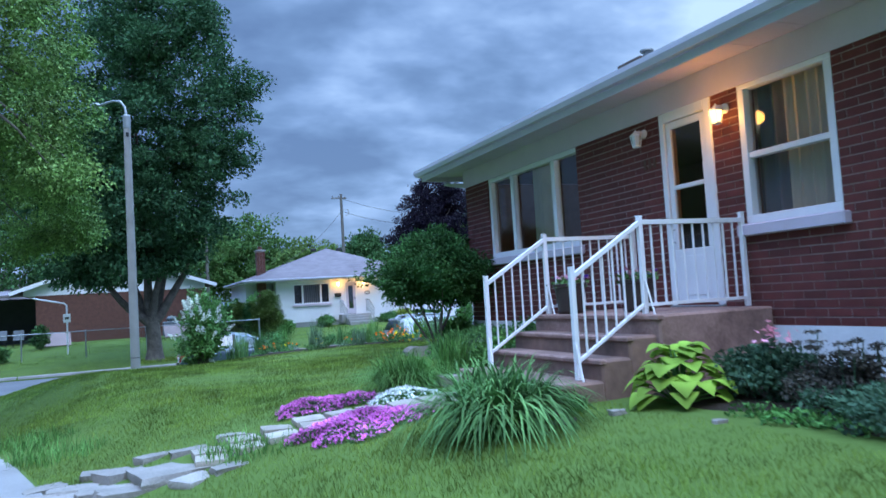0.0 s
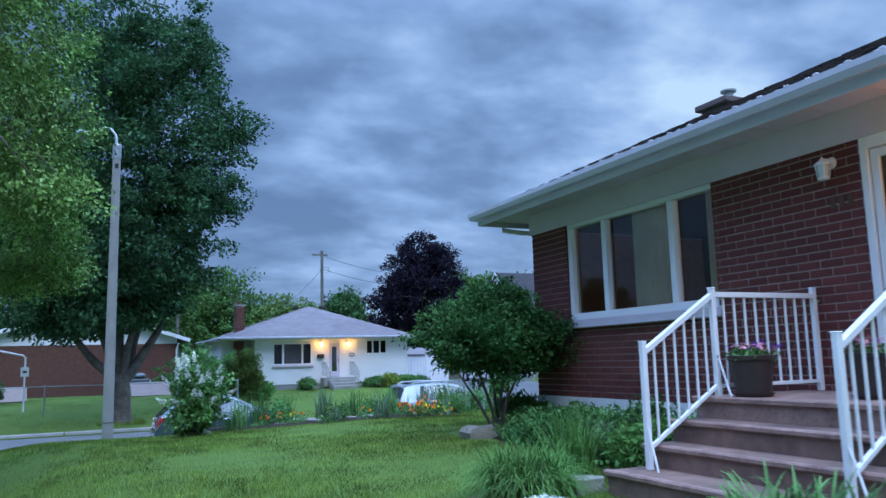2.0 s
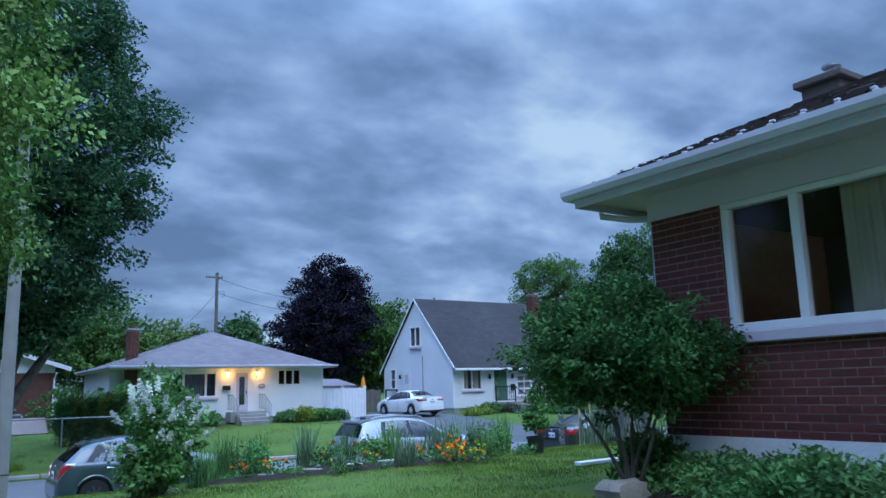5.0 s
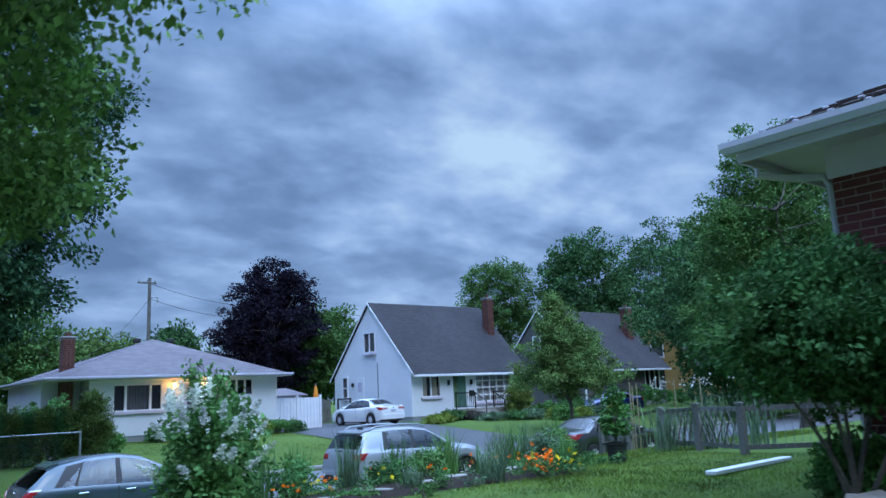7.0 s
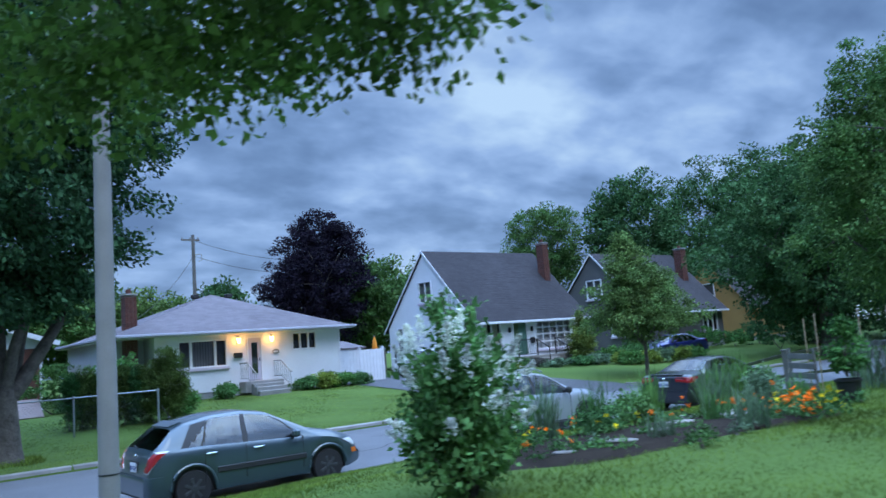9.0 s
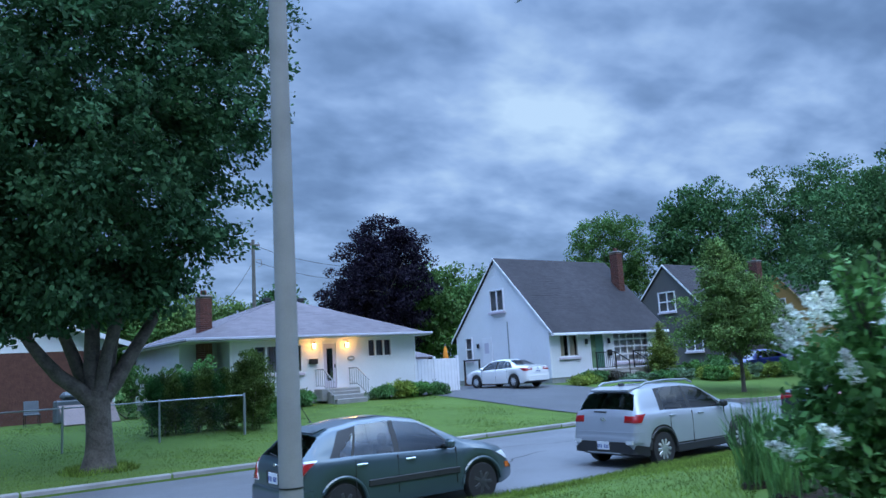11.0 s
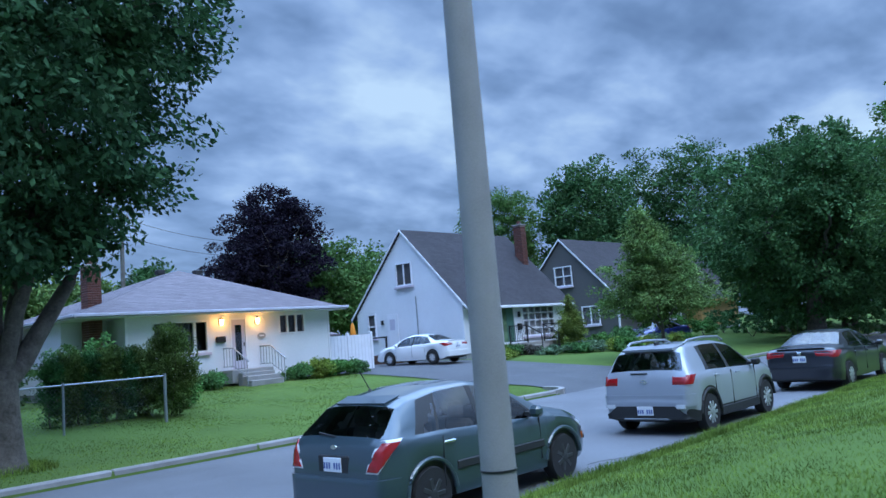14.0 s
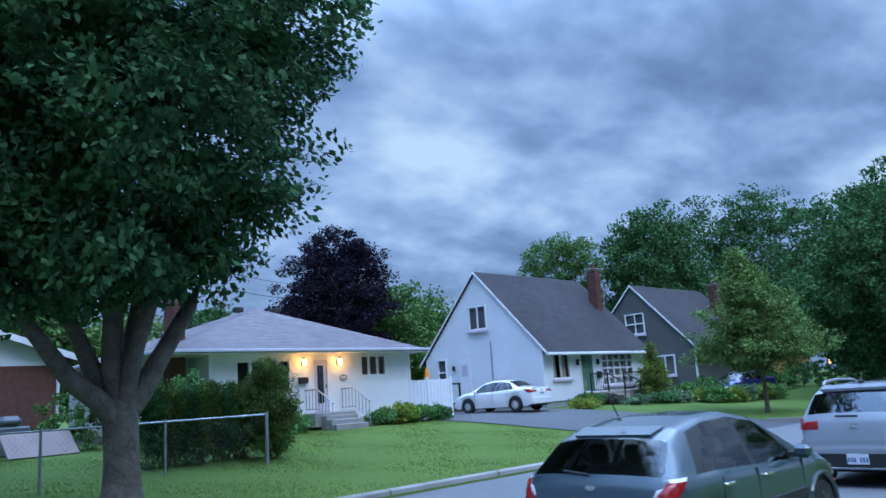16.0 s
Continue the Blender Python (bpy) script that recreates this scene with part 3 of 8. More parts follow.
def build_brick_house():
    h = thing("brick_house", (9.5, 5, 1.2), "red brick bungalow with white trim and a low hipped roof", "house")
    wall = part("front_wall", cut_wall(Mesh(), "x", WX + 0.002, 0.22, -7.0, WY - 0.008, BRICK_Z0, BRICK_Z1, HOLES), "mortar", h, "dark red brick wall")
    side = part("side_wall", Mesh().box(WX + 0.228, 14.0, WY - 0.23, WY - 0.008, BRICK_Z0, BRICK_Z1), "mortar", h)
    part("back_wall", Mesh().box(13.78, 14.0, -7.0, WY - 0.23, BRICK_Z0, BRICK_Z1), "mortar", h)
    part("end_wall", Mesh().box(WX + 0.228, 13.78, -7.0, -6.78, BRICK_Z0, BRICK_Z1), "mortar", h)
    part("foundation", Mesh().box(WX - 0.015, 14.0, -7.0, WY + 0.012, 0.6, BRICK_Z0), "foundation", h, "white painted foundation")
    # darkened inner faces give the rooms their shade behind the glass
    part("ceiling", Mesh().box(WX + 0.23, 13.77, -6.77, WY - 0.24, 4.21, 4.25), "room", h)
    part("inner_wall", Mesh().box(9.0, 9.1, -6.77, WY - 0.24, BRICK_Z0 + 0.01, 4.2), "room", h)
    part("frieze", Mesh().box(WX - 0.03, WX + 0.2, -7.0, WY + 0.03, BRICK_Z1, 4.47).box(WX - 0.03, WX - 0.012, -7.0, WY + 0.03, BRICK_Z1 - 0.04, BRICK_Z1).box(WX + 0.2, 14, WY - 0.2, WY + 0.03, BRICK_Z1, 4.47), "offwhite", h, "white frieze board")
    ov = 0.62
    ex, ey, ez = WX - ov, WY + ov, 4.47
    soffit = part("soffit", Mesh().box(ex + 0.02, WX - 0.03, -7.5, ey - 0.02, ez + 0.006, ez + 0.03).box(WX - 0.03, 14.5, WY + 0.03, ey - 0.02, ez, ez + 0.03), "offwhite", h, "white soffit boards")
    part("fascia", Mesh().box(ex + 0.0, ex + 0.028, -8.0, ey, ez - 0.085, ez + 0.004, 0.006), "gutter", h)
    part("fascia", Mesh().box(ex + 0.028, 14.5, ey - 0.028, ey, ez - 0.085, ez + 0.004, 0.006), "gutter", h)
    y = ey - 0.03
    while y > -2:
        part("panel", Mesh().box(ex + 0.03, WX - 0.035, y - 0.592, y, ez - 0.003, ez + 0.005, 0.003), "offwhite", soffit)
        y -= 0.6
    # roof: hipped at the far end
    rx, rise = 9.9, 2.15
    hip = 4.7
    e0, e1 = (ex - 0.02, -8.0, ez + 0.12), (ex - 0.02, ey + 0.02, ez + 0.12)
    r0, r1 = (rx, -8.0, ez + 0.12 + rise), (rx, ey - hip, ez + 0.12 + rise)
    b1 = (14.6, ey + 0.02, ez + 0.12)
    roof = part("roof", Mesh().slab([e0, e1, r1, r0][::-1], 0.05).slab([e1, b1, r1], 0.05).slab([b1, (14.6, -8, ez + 0.12), r0, r1], 0.05), "brown_shingle", h)
    part("shingle", shingles(Mesh(), (ex, ey, ez + 0.125), (ex, -4.0, ez + 0.125), (rx, -4.0, r0[2] + 0.005), (rx, ey - hip, r0[2] + 0.005), 26, 70, 3, 0.02), "brown_shingle", roof, kind="stuff")
    part("shingle", shingles(Mesh(), (ex, ey, ez + 0.125), (14.6, ey, ez + 0.125), (rx + 0.1, ey - hip, r0[2]), (rx, ey - hip, r0[2]), 26, 36, 4, 0.02), "brown_shingle", roof, kind="stuff")
    y = ey - 0.25
    stud = Mesh().box(-0.02, 0.025, -0.026, 0.026, 0, 0.024, 0.005).data("snow_guard")
    set_material(stud, "gutter")
    slope = rise / (rx - ex)
    k = 0
    while y > -1.0:
        for row in (0.10, 0.42):
            g = part("snow_guard", stud, "gutter", roof)
            g.location = (ex + row, y - (0.16 if row > 0.2 else 0), ez + 0.14 + slope * row)
        y -= 0.33
        k += 1
    # gutter: a trough with a rolled lip, along the eave and round the end
    g = Mesh()
    prof = ((0.0, 0.0), (-0.085, 0.0), (-0.115, 0.06), (-0.115, 0.115), (-0.10, 0.12), (-0.10, 0.06), (0.0, 0.02))
    n = len(prof)
    g.v = [(ex + o, -8.0, ez + 0.005 + u) for o, u in prof] + [(ex + o, ey - o, ez + 0.005 + u) for o, u in prof] + [(14.6, ey - o, ez + 0.005 + u) for o, u in prof]
    g.f = [(s * n + i, s * n + (i + 1) % n, (s + 1) * n + (i + 1) % n, (s + 1) * n + i) for s in range(2) for i in range(n)]
    part("gutter", g, "gutter", h, "pale aluminium gutter")
    # downpipe at the corner
    part("downpipe", Mesh().tube([(WX - 0.12, ey + 0.06, ez + 0.02), (WX - 0.12, ey + 0.05, ez - 0.12), (WX + 0.05, WY + 0.38, ez - 0.2), (WX + 0.10, WY + 0.12, ez - 0.24), (WX + 0.12, WY + 0.07, ez - 0.34), (WX + 0.12, WY + 0.06, 1.25)], 0.042, 8), "gutter", h, "white downpipe", smooth=True)
    part("floor", Mesh().box(WX + 0.23, 13.77, -6.77, WY - 0.24, BRICK_Z0 + 0.001, 1.94), "brown_wood", h)
    # windows and door
    part("reveal", Mesh().box(WX, WX + 0.024, 11.938, 11.943, 2.81, 4.19), "brick_stuff", h)
    window(h, "x", WX + 0.045, -1, 9.08, 11.945, 2.80, 4.197, bars=(9.80, 11.11), frame_w=0.09, mid=0.10, near_w=0.022, cloth=((10.1, 10.75, "curtain"), (9.25, 9.4, "curtain")))
    window(h, "x", WX + 0.02, -1, 4.87, 6.01, 2.75, 4.197, cross=(3.44,), frame_w=0.085, mid=0.06, cloth=((4.95, 5.62, "curtain"), (5.6, 5.95, "grey_curtain")))
    d = part("door", Mesh().box(WX - 0.02, WX + 0.10, 6.40, 6.50, 1.95, 4.18, 0.008).box(WX - 0.02, WX + 0.10, 7.17, 7.25, 1.95, 4.18, 0.008).box(WX - 0.02, WX + 0.10, 6.50, 7.17, 4.05, 4.18, 0.008), "white", h, "white storm door with tall glass")
    part("door_leaf", Mesh().box(WX + 0.0, WX + 0.04, 6.51, 7.16, 1.97, 2.58, 0.008).box(WX, WX + 0.04, 6.51, 6.59, 2.58, 4.04, 0.006).box(WX, WX + 0.04, 7.08, 7.16, 2.58, 4.04, 0.006).box(WX, WX + 0.04, 6.59, 7.08, 3.96, 4.04, 0.006).box(WX - 0.004, WX + 0.03, 6.59, 7.08, 3.26, 3.31, 0.005), "white", d)
    part("door_panel", Mesh().box(WX - 0.006, WX, 6.60, 7.07, 2.06, 2.50, 0.004), "white", d)
    for a, b in ((2.58, 3.26), (3.31, 3.96)):
        part("pane", sheet("x", WX + 0.018, -1, 6.59, 7.08, a, b), "glass", d).visible_shadow = False
    part("door_handle", Mesh().tube([(WX - 0.005, 7.12, 2.66), (WX - 0.05, 7.12, 2.67), (WX - 0.05, 7.12, 2.80), (WX - 0.005, 7.12, 2.81)], 0.008, 6), "galvanised", d)
    part("threshold", Mesh().box(WX - 0.05, WX + 0.1, 6.40, 7.25, 1.932, 1.949, 0.004), "galvanised", d)
    # number under the lantern: plain bars
    nb = part("number_sign", Mesh().box(WX - 0.012, WX, 7.36, 7.41, 3.58, 3.70, 0.003).box(WX - 0.012, WX, 7.45, 7.50, 3.58, 3.70, 0.003).box(WX - 0.012, WX, 7.54, 7.59, 3.58, 3.70, 0.003), "brown_wood", h, "small dark number bars")
    # chimney on the end wall, with a metal cowl
    v = part("chimney", Mesh().box(9.62, 10.42, 12.45, 13.05, 0.8, 6.64, 0.02).box(9.54, 10.5, 12.37, 13.13, 6.64, 6.75, 0.015), "brown_shingle", h, "dark brick chimney with a metal cowl")
    part("cowl", Mesh().lathe([(0.10, 6.62), (0.10, 6.71), (0.14, 6.72), (0.14, 6.74), (0.08, 6.75), (0.08, 6.83), (0.14, 6.85), (0.14, 6.88), (0.04, 6.90)], 14, Matrix.Translation((10.02, 12.75, 0.12))), "galvanised", v, smooth=True)
    return wall, side


def build_ceiling_lamp(x, y, watts):
    t = thing("ceiling_lamp", (x, y, 4.2), "small round warm ceiling lamp indoors", "lamp", "ceiling lamps indoors")
    part("shade", Mesh().lathe([(0.03, 4.08), (0.12, 4.1), (0.15, 4.17), (0.15, 4.205)], 16, Matrix.Translation((x, y, 0))), "warm_far", t, smooth=True)
    lamp = new("room_light", bpy.data.lights.new("room_light", "POINT"))
    lamp.data.energy, lamp.data.color, lamp.data.shadow_soft_size = watts, (1.0, 0.86, 0.7), 0.12
    lamp.location = (x, y, 3.95)
    tagged(lamp, "warm room light", "light")


build_ceiling_lamp(7.9, 7.4, 24.0)
FRONT_WALL, SIDE_WALL = build_brick_house()


def build_bricks():
    """Running bond in front of the mortar wall; the stretch beside the stair is single bricks, the rest is joined."""
    bl, bh, joint = 0.239, 0.068, 0.012
    one = Mesh().box(-0.010, 0.004, 0, bl, 0, bh, 0.0025).data("brick")
    set_material(one, "brick")
    rest = Mesh()
    made = 0
    rows = int((BRICK_Z1 - BRICK_Z0) / (bh + joint))
    step = (BRICK_Z1 - BRICK_Z0) / rows
    for j in range(rows):
        z = BRICK_Z0 + j * step + 0.004
        y = 1.5 - (0.125 if j % 2 else 0)
        while y < WY - 0.01:
            a, b = max(1.5, y), min(y + bl, WY)
            y += bl + joint
            cuts = [(a, b)]
            for h in HOLES:
                if h[2] < z + bh * 0.6 and h[3] > z + bh * 0.4:
                    cuts = [q for c, d in cuts for q in ((c, min(d, h[0] - 0.005)), (max(c, h[1] + 0.005), d)) if q[1] - q[0] > 0.03]
            for c, d in cuts:
                if abs(d - c - bl) < 0.001 and 7.33 < c < 9.6 and z > 1.9 and made < 300:
                    o = part("brick", one, "brick", FRONT_WALL)
                    o.location = (WX + 0.006 + random.uniform(-0.002, 0.002), c, z)
                    made += 1
                else:
                    rest.box(WX - 0.004 + random.uniform(-0.002, 0.002), WX + 0.012, c, d, z, z + bh)
    part("brickwork", rest, "brick_stuff", FRONT_WALL, kind="stuff")
    side = Mesh()
    for j in range(rows):
        z = BRICK_Z0 + j * step + 0.004
        x = WX - 0.004 - (0.12 if j % 2 else 0)
        while x < 9.0:
            side.box(max(x, WX - 0.003), x + bl, WY - 0.02, WY + 0.003, z, z + bh)
            x += bl + joint
    part("brickwork", side, "brick_stuff", SIDE_WALL, kind="stuff")


def build_stoop():
    s = thing("front_steps", (4.5, 6.9, 1.2), "worn reddish concrete porch with three steps", "steps")
    tops = (1.39, 1.57, 1.75, 1.93)
    fronts = (3.42, 3.82, 4.12, 4.42)
    for i in range(3):
        part("step", Mesh().box(fronts[i], fronts[i + 1] + 0.02, 5.80, 8.03, 0.9, tops[i], 0.022), "porch", s)
    part("landing", Mesh().box(fronts[3], WX - 0.02, 5.74, 8.06, 0.9, tops[3], 0.022), "porch_edge", s)
    for i in range(3):
        part("tread_edge", Mesh().box(fronts[i] - 0.025, fronts[i] + 0.05, 5.79, 8.04, tops[i] - 0.045, tops[i] + 0.004, 0.012), "porch_edge", s)
    part("tread_edge", Mesh().box(fronts[3] - 0.025, fronts[3] + 0.05, 5.73, 8.07, tops[3] - 0.05, tops[3] + 0.004, 0.012), "porch_edge", s)


build_stoop()


def build_rail(y, label):
    """One side of the stair rail: three square posts, a sloping and a level run with balusters."""
    r = thing("stair_railing", (4.6, y, 1.39), label, "railing", "railings of the front steps")
    p0, p1, p2 = 3.70, 4.48, 5.72
    z0, z1 = 1.39, 1.93
    for x, z, top in ((p0, z0, 2.40), (p1, z1 + 0.004, 2.85), (p2, z1 + 0.004, 2.87)):
        post = part("post", Mesh().box(x - 0.024, x + 0.024, y - 0.024, y + 0.024, z, top, 0.004), "white", r)
        part("post_cap", Mesh().box(x - 0.027, x + 0.027, y - 0.027, y + 0.027, top, top + 0.012, 0.004), "white", post)
    for d0, d1, u0, u1, nm in ((p0, p1, 2.33, 2.79, "handrail"), (p0, p1, 1.56, 2.02, "lower_rail"), (p1, p2, 2.80, 2.80, "handrail"), (p1, p2, 2.02, 2.02, "lower_rail")):
        a, b, hw = Vector((d0 + 0.02, y, u0)), Vector((d1 - 0.02, y, u1)), (0.027 if nm == "handrail" else 0.018)
        m = Mesh()
        ht = 0.022 if nm == "handrail" else 0.015
        m.add([(p.x, p.y + sy * hw, p.z + sz * ht) for p in (a, b) for sy, sz in ((-1, -1), (1, -1), (1, 1), (-1, 1))], [(0, 1, 2, 3), (7, 6, 5, 4), (0, 4, 5, 1), (1, 5, 6, 2), (2, 6, 7, 3), (3, 7, 4, 0)])
        part(nm, m, "white", r)
    for i in range(1, 7):
        x = p0 + (p1 - p0) * i / 7
        u = 0.46 * i / 7 + (0.46 / 7) * 0
        part("baluster", Mesh().box(x - 0.008, x + 0.008, y - 0.008, y + 0.008, 1.55 + u, 2.33 + u), "white", r)
    for i in range(1, 10):
        x = p1 + (p2 - p1) * i / 10
        part("baluster", Mesh().box(x - 0.008, x + 0.008, y - 0.008, y + 0.008, 2.02, 2.79), "white", r)
    part("brace", Mesh().tube([(p0 - 0.02, y - 0.03, 1.72), (p0 - 0.05, y - 0.16, 1.392)], 0.009, 6), "white", r)
    part("brace", Mesh().tube([(p1, y - 0.03, 2.25), (p1 - 0.02, y - 0.16, 1.935)], 0.009, 6), "white", r)
    part("bracket", Mesh().box(p2 + 0.02, WX - 0.005, y - 0.012, y + 0.012, 2.74, 2.765), "galvanised", r)


build_rail(7.82, "white metal stair railing beside the flower pot")
build_rail(6.01, "white metal stair railing beside the hosta bed")


def build_wall_lantern(y, z, lit):
    l = thing("wall_lantern", (WX - 0.004, y, z), "white porch lantern, lit amber beside the door" if lit else "small white porch lantern, unlit, on the brick wall", "wall lamp")
    part("back_plate", Mesh().lathe([(0.055, 0), (0.055, 0.012), (0.03, 0.03)], 16, Matrix.Translation((WX - 0.006, y, z + 0.06)) @ pose(0, 0, 0, 0, -90, 0)), "white", l, smooth=True)
    part("arm", Mesh().tube([(WX - 0.02, y, z + 0.06), (WX - 0.08, y, z + 0.09), (WX - 0.13, y, z + 0.075)], 0.011, 8), "white", l, smooth=True)
    c = Matrix.Translation((WX - 0.13, y, z))
    part("roof", Mesh().lathe([(0.075, 0.03), (0.07, 0.045), (0.03, 0.075), (0.012, 0.095), (0.005, 0.11)], 8, c), "white", l)
    part("base", Mesh().lathe([(0.045, -0.105), (0.052, -0.1), (0.05, -0.085)], 8, c), "white", l)
    for k in range(4):
        a = math.tau * (k + 0.5) / 4
        part("cage_bar", Mesh().tube([(WX - 0.13 + 0.048 * math.cos(a), y + 0.048 * math.sin(a), z - 0.09), (WX - 0.13 + 0.066 * math.cos(a), y + 0.066 * math.sin(a), z + 0.032)], 0.005, 5), "white", l)
    part("shade", Mesh().lathe([(0.04, -0.085), (0.058, 0.03)], 12, c), "amber" if lit else "clear_lens", l, "glowing amber glass" if lit else "frosted glass", smooth=True)
    if lit:
        lamp = new("porch_light", bpy.data.lights.new("porch_light", "POINT"))
        lamp.data.energy, lamp.data.color, lamp.data.shadow_soft_size = 8.0, (1.0, 0.43, 0.09), 0.07
        lamp.location = (WX - 0.27, y, z - 0.02)
        tagged(lamp, "amber porch light", "light")


build_wall_lantern(6.18, 3.92, True)
build_wall_lantern(7.54, 3.95, False)


# ---- houses across the street ----
def build_chimney(parent, x, y, z0, z1, w=0.62, d=0.62):
    m = Mesh()
    r = random.Random(int(x * 10))
    n = int((z1 - z0) / 0.085)
    for j in range(n):
        z = z0 + j * 0.085
        for i in range(3):
            a = x - w / 2 + w * (i + (0 if j % 2 else 0.0)) / 3
            m.box(a + 0.006, a + w / 3 - 0.006, y - d / 2 - r.uniform(0, 0.006), y + d / 2, z, z + 0.074)
    c = part("chimney", m, "chimney_brick", parent, "red brick chimney")
    part("chimney_core", Mesh().box(x - w / 2 + 0.012, x + w / 2 - 0.012, y - d / 2 + 0.012, y + d / 2 - 0.012, z0, z1 - 0.01), "mortar", c)
    part("chimney_cap", Mesh().box(x - w / 2 - 0.05, x + w / 2 + 0.05, y - d / 2 - 0.05, y + d / 2 + 0.05, z1, z1 + 0.09, 0.02), "concrete", c)
    part("flue", Mesh().lathe([(0.13, z1 + 0.09), (0.12, z1 + 0.3)], 12, Matrix.Translation((x, y, 0))), "far_brick", c)


def build_white_bungalow():
    x0, x1, y0, y1 = 8.1, 17.05, 46.0, 54.5
    zf, zw = 1.15, 3.72
    h = thing("white_bungalow", (12.5, y0, 0.85), "white sided bungalow with a grey hipped roof", "house")
    holes = [(9.05, 11.27, 2.22, 3.44), (14.5, 15.8, 2.74, 3.56), (12.2, 12.95, 1.47, 3.48)]
    part("wall", cut_wall(Mesh(), "y", y0, 0.2, x0, x1, zf, zw, holes), "siding", h)
    part("siding_board", siding(Mesh(), "y", y0, -1, lambda z: (x0, x1), zf, zw, holes, 0.16), "siding", h, "white lap siding", kind="stuff")
    part("wall", Mesh().box(6.5, x1, y0 + 1.6, y1, zf, zw), "siding", h)
    part("siding_board", siding(Mesh(), "x", x1, 1, lambda z: (y0, y1), zf, zw, (), 0.16), "siding", h, kind="stuff")
    part("siding_board", siding(Mesh(), "x", x0, -1, lambda z: (y0, y0 + 1.6), zf, zw, (), 0.16), "siding", h, kind="stuff")
    part("wall", Mesh().box(x0, x0 + 0.2, y0 + 0.2, y0 + 1.6, zf, zw), "siding", h)
    part("wall", Mesh().box(x1 - 0.2, x1, y0 + 0.2, y0 + 1.6, zf, zw), "siding", h)
    # dark backing behind the windows, coloured as an unlit room
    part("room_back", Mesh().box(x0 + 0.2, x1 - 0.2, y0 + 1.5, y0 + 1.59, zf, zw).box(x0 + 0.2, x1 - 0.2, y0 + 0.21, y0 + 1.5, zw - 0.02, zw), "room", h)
    part("foundation", Mesh().box(6.52, x1 - 0.02, y0 + 1.62, y1, 0.3, zf).box(x0 + 0.02, x1 - 0.02, y0 + 0.02, y0 + 1.62, 0.3, zf), "grey_block", h, "grey foundation")
    for u in (x0, x1):
        part("corner_board", Mesh().box(u - 0.05, u + 0.05, y0 - 0.035, y0 + 0.04, zf, zw, 0.005), "white", h)
    a, b, c, d = (6.1, 45.35, 3.72), (17.65, 45.35, 3.72), (17.65, 55.1, 3.72), (6.1, 55.1, 3.72)
    p, q = (12.05, 49.6, 5.78), (12.05, 51.0, 5.78)
    roof = part("roof", Mesh().slab([a, b, p], 0.05).slab([b, c, q, p], 0.05).slab([c, d, q], 0.05).slab([d, a, p, q], 0.05), "shingle", h)
    p1 = (12.06, 49.6, 5.78)
    part("shingle", shingles(Mesh(), a, b, p1, p, 30, 34, 1, 0.007), "shingle", roof, kind="stuff")
    part("shingle", shingles(shingles(Mesh(), b, c, q, p, 30, 28, 2, 0.007), d, a, p, q, 30, 28, 5, 0.007), "shingle", roof, kind="stuff")
    part("soffit", Mesh().box(6.12, 17.63, 45.37, 55.08, 3.64, 3.67), "white", h)
    part("fascia", Mesh().box(6.06, 17.69, 45.27, 45.36, 3.69, 3.79, 0.01).box(6.02, 6.11, 45.36, 55.1, 3.69, 3.79, 0.01).box(17.64, 17.73, 45.36, 55.1, 3.69, 3.79, 0.01), "gutter", h, "white gutter and fascia")
    build_chimney(h, 7.38, 47.1, 0.9, 5.55, 0.5, 0.6)
    for vx in (11.2, 12.9):
        part("roof_vent", Mesh().box(vx - 0.16, vx + 0.16, 49.35, 49.7, 5.6, 5.80, 0.03), "dark", h)
    window(h, "y", y0 - 0.01, -1, 9.05, 11.27, 2.22, 3.44, bars=(9.62, 10.72), frame_w=0.07, mid=0.11, sill=True, cloth=((9.68, 10.66, "grey_curtain"),))
    window(h, "y", y0 - 0.01, -1, 14.5, 15.8, 2.74, 3.56, bars=(14.93, 15.37), frame_w=0.06, mid=0.08, sill=False)
    dr = part("door", Mesh().box(12.2, 12.27, y0 - 0.04, y0 + 0.1, 1.47, 3.48).box(12.88, 12.95, y0 - 0.04, y0 + 0.1, 1.47, 3.48).box(12.27, 12.88, y0 - 0.04, y0 + 0.1, 3.41, 3.48), "white", h, "pale blue-grey storm door")
    part("door_leaf", Mesh().box(12.27, 12.88, y0, y0 + 0.05, 1.49, 3.41, 0.01), "gutter", dr)
    part("door_glass", Mesh().box(12.44, 12.72, y0 - 0.008, y0 - 0.001, 1.8, 3.2), "car_glass", dr)
    part("door_handle", Mesh().box(12.80, 12.83, y0 - 0.05, y0, 2.35, 2.5, 0.005), "iron", dr)
    part("letter_box", Mesh().box(11.55, 11.95, y0 - 0.17, y0 - 0.03, 2.55, 2.78, 0.03), "iron", h, "black letter box")
    part("number_sign", Mesh().lathe([(0.17, 0), (0.17, 0.02)], 18, Matrix.Translation((13.62, y0 - 0.035, 2.72)) @ pose(0, 0, 0, 90, 0, 0) @ Matrix.Diagonal((1.1, 0.72, 1, 1))), "grey_block", h, "oval sign with plain bars")
    part("sign_bar", Mesh().box(13.52, 13.72, y0 - 0.065, y0 - 0.056, 2.70, 2.75), "white", h)
    part("meter_box", Mesh().box(8.2, 8.42, y0 - 0.12, y0 - 0.03, 1.7, 2.0, 0.02), "grey_block", h)
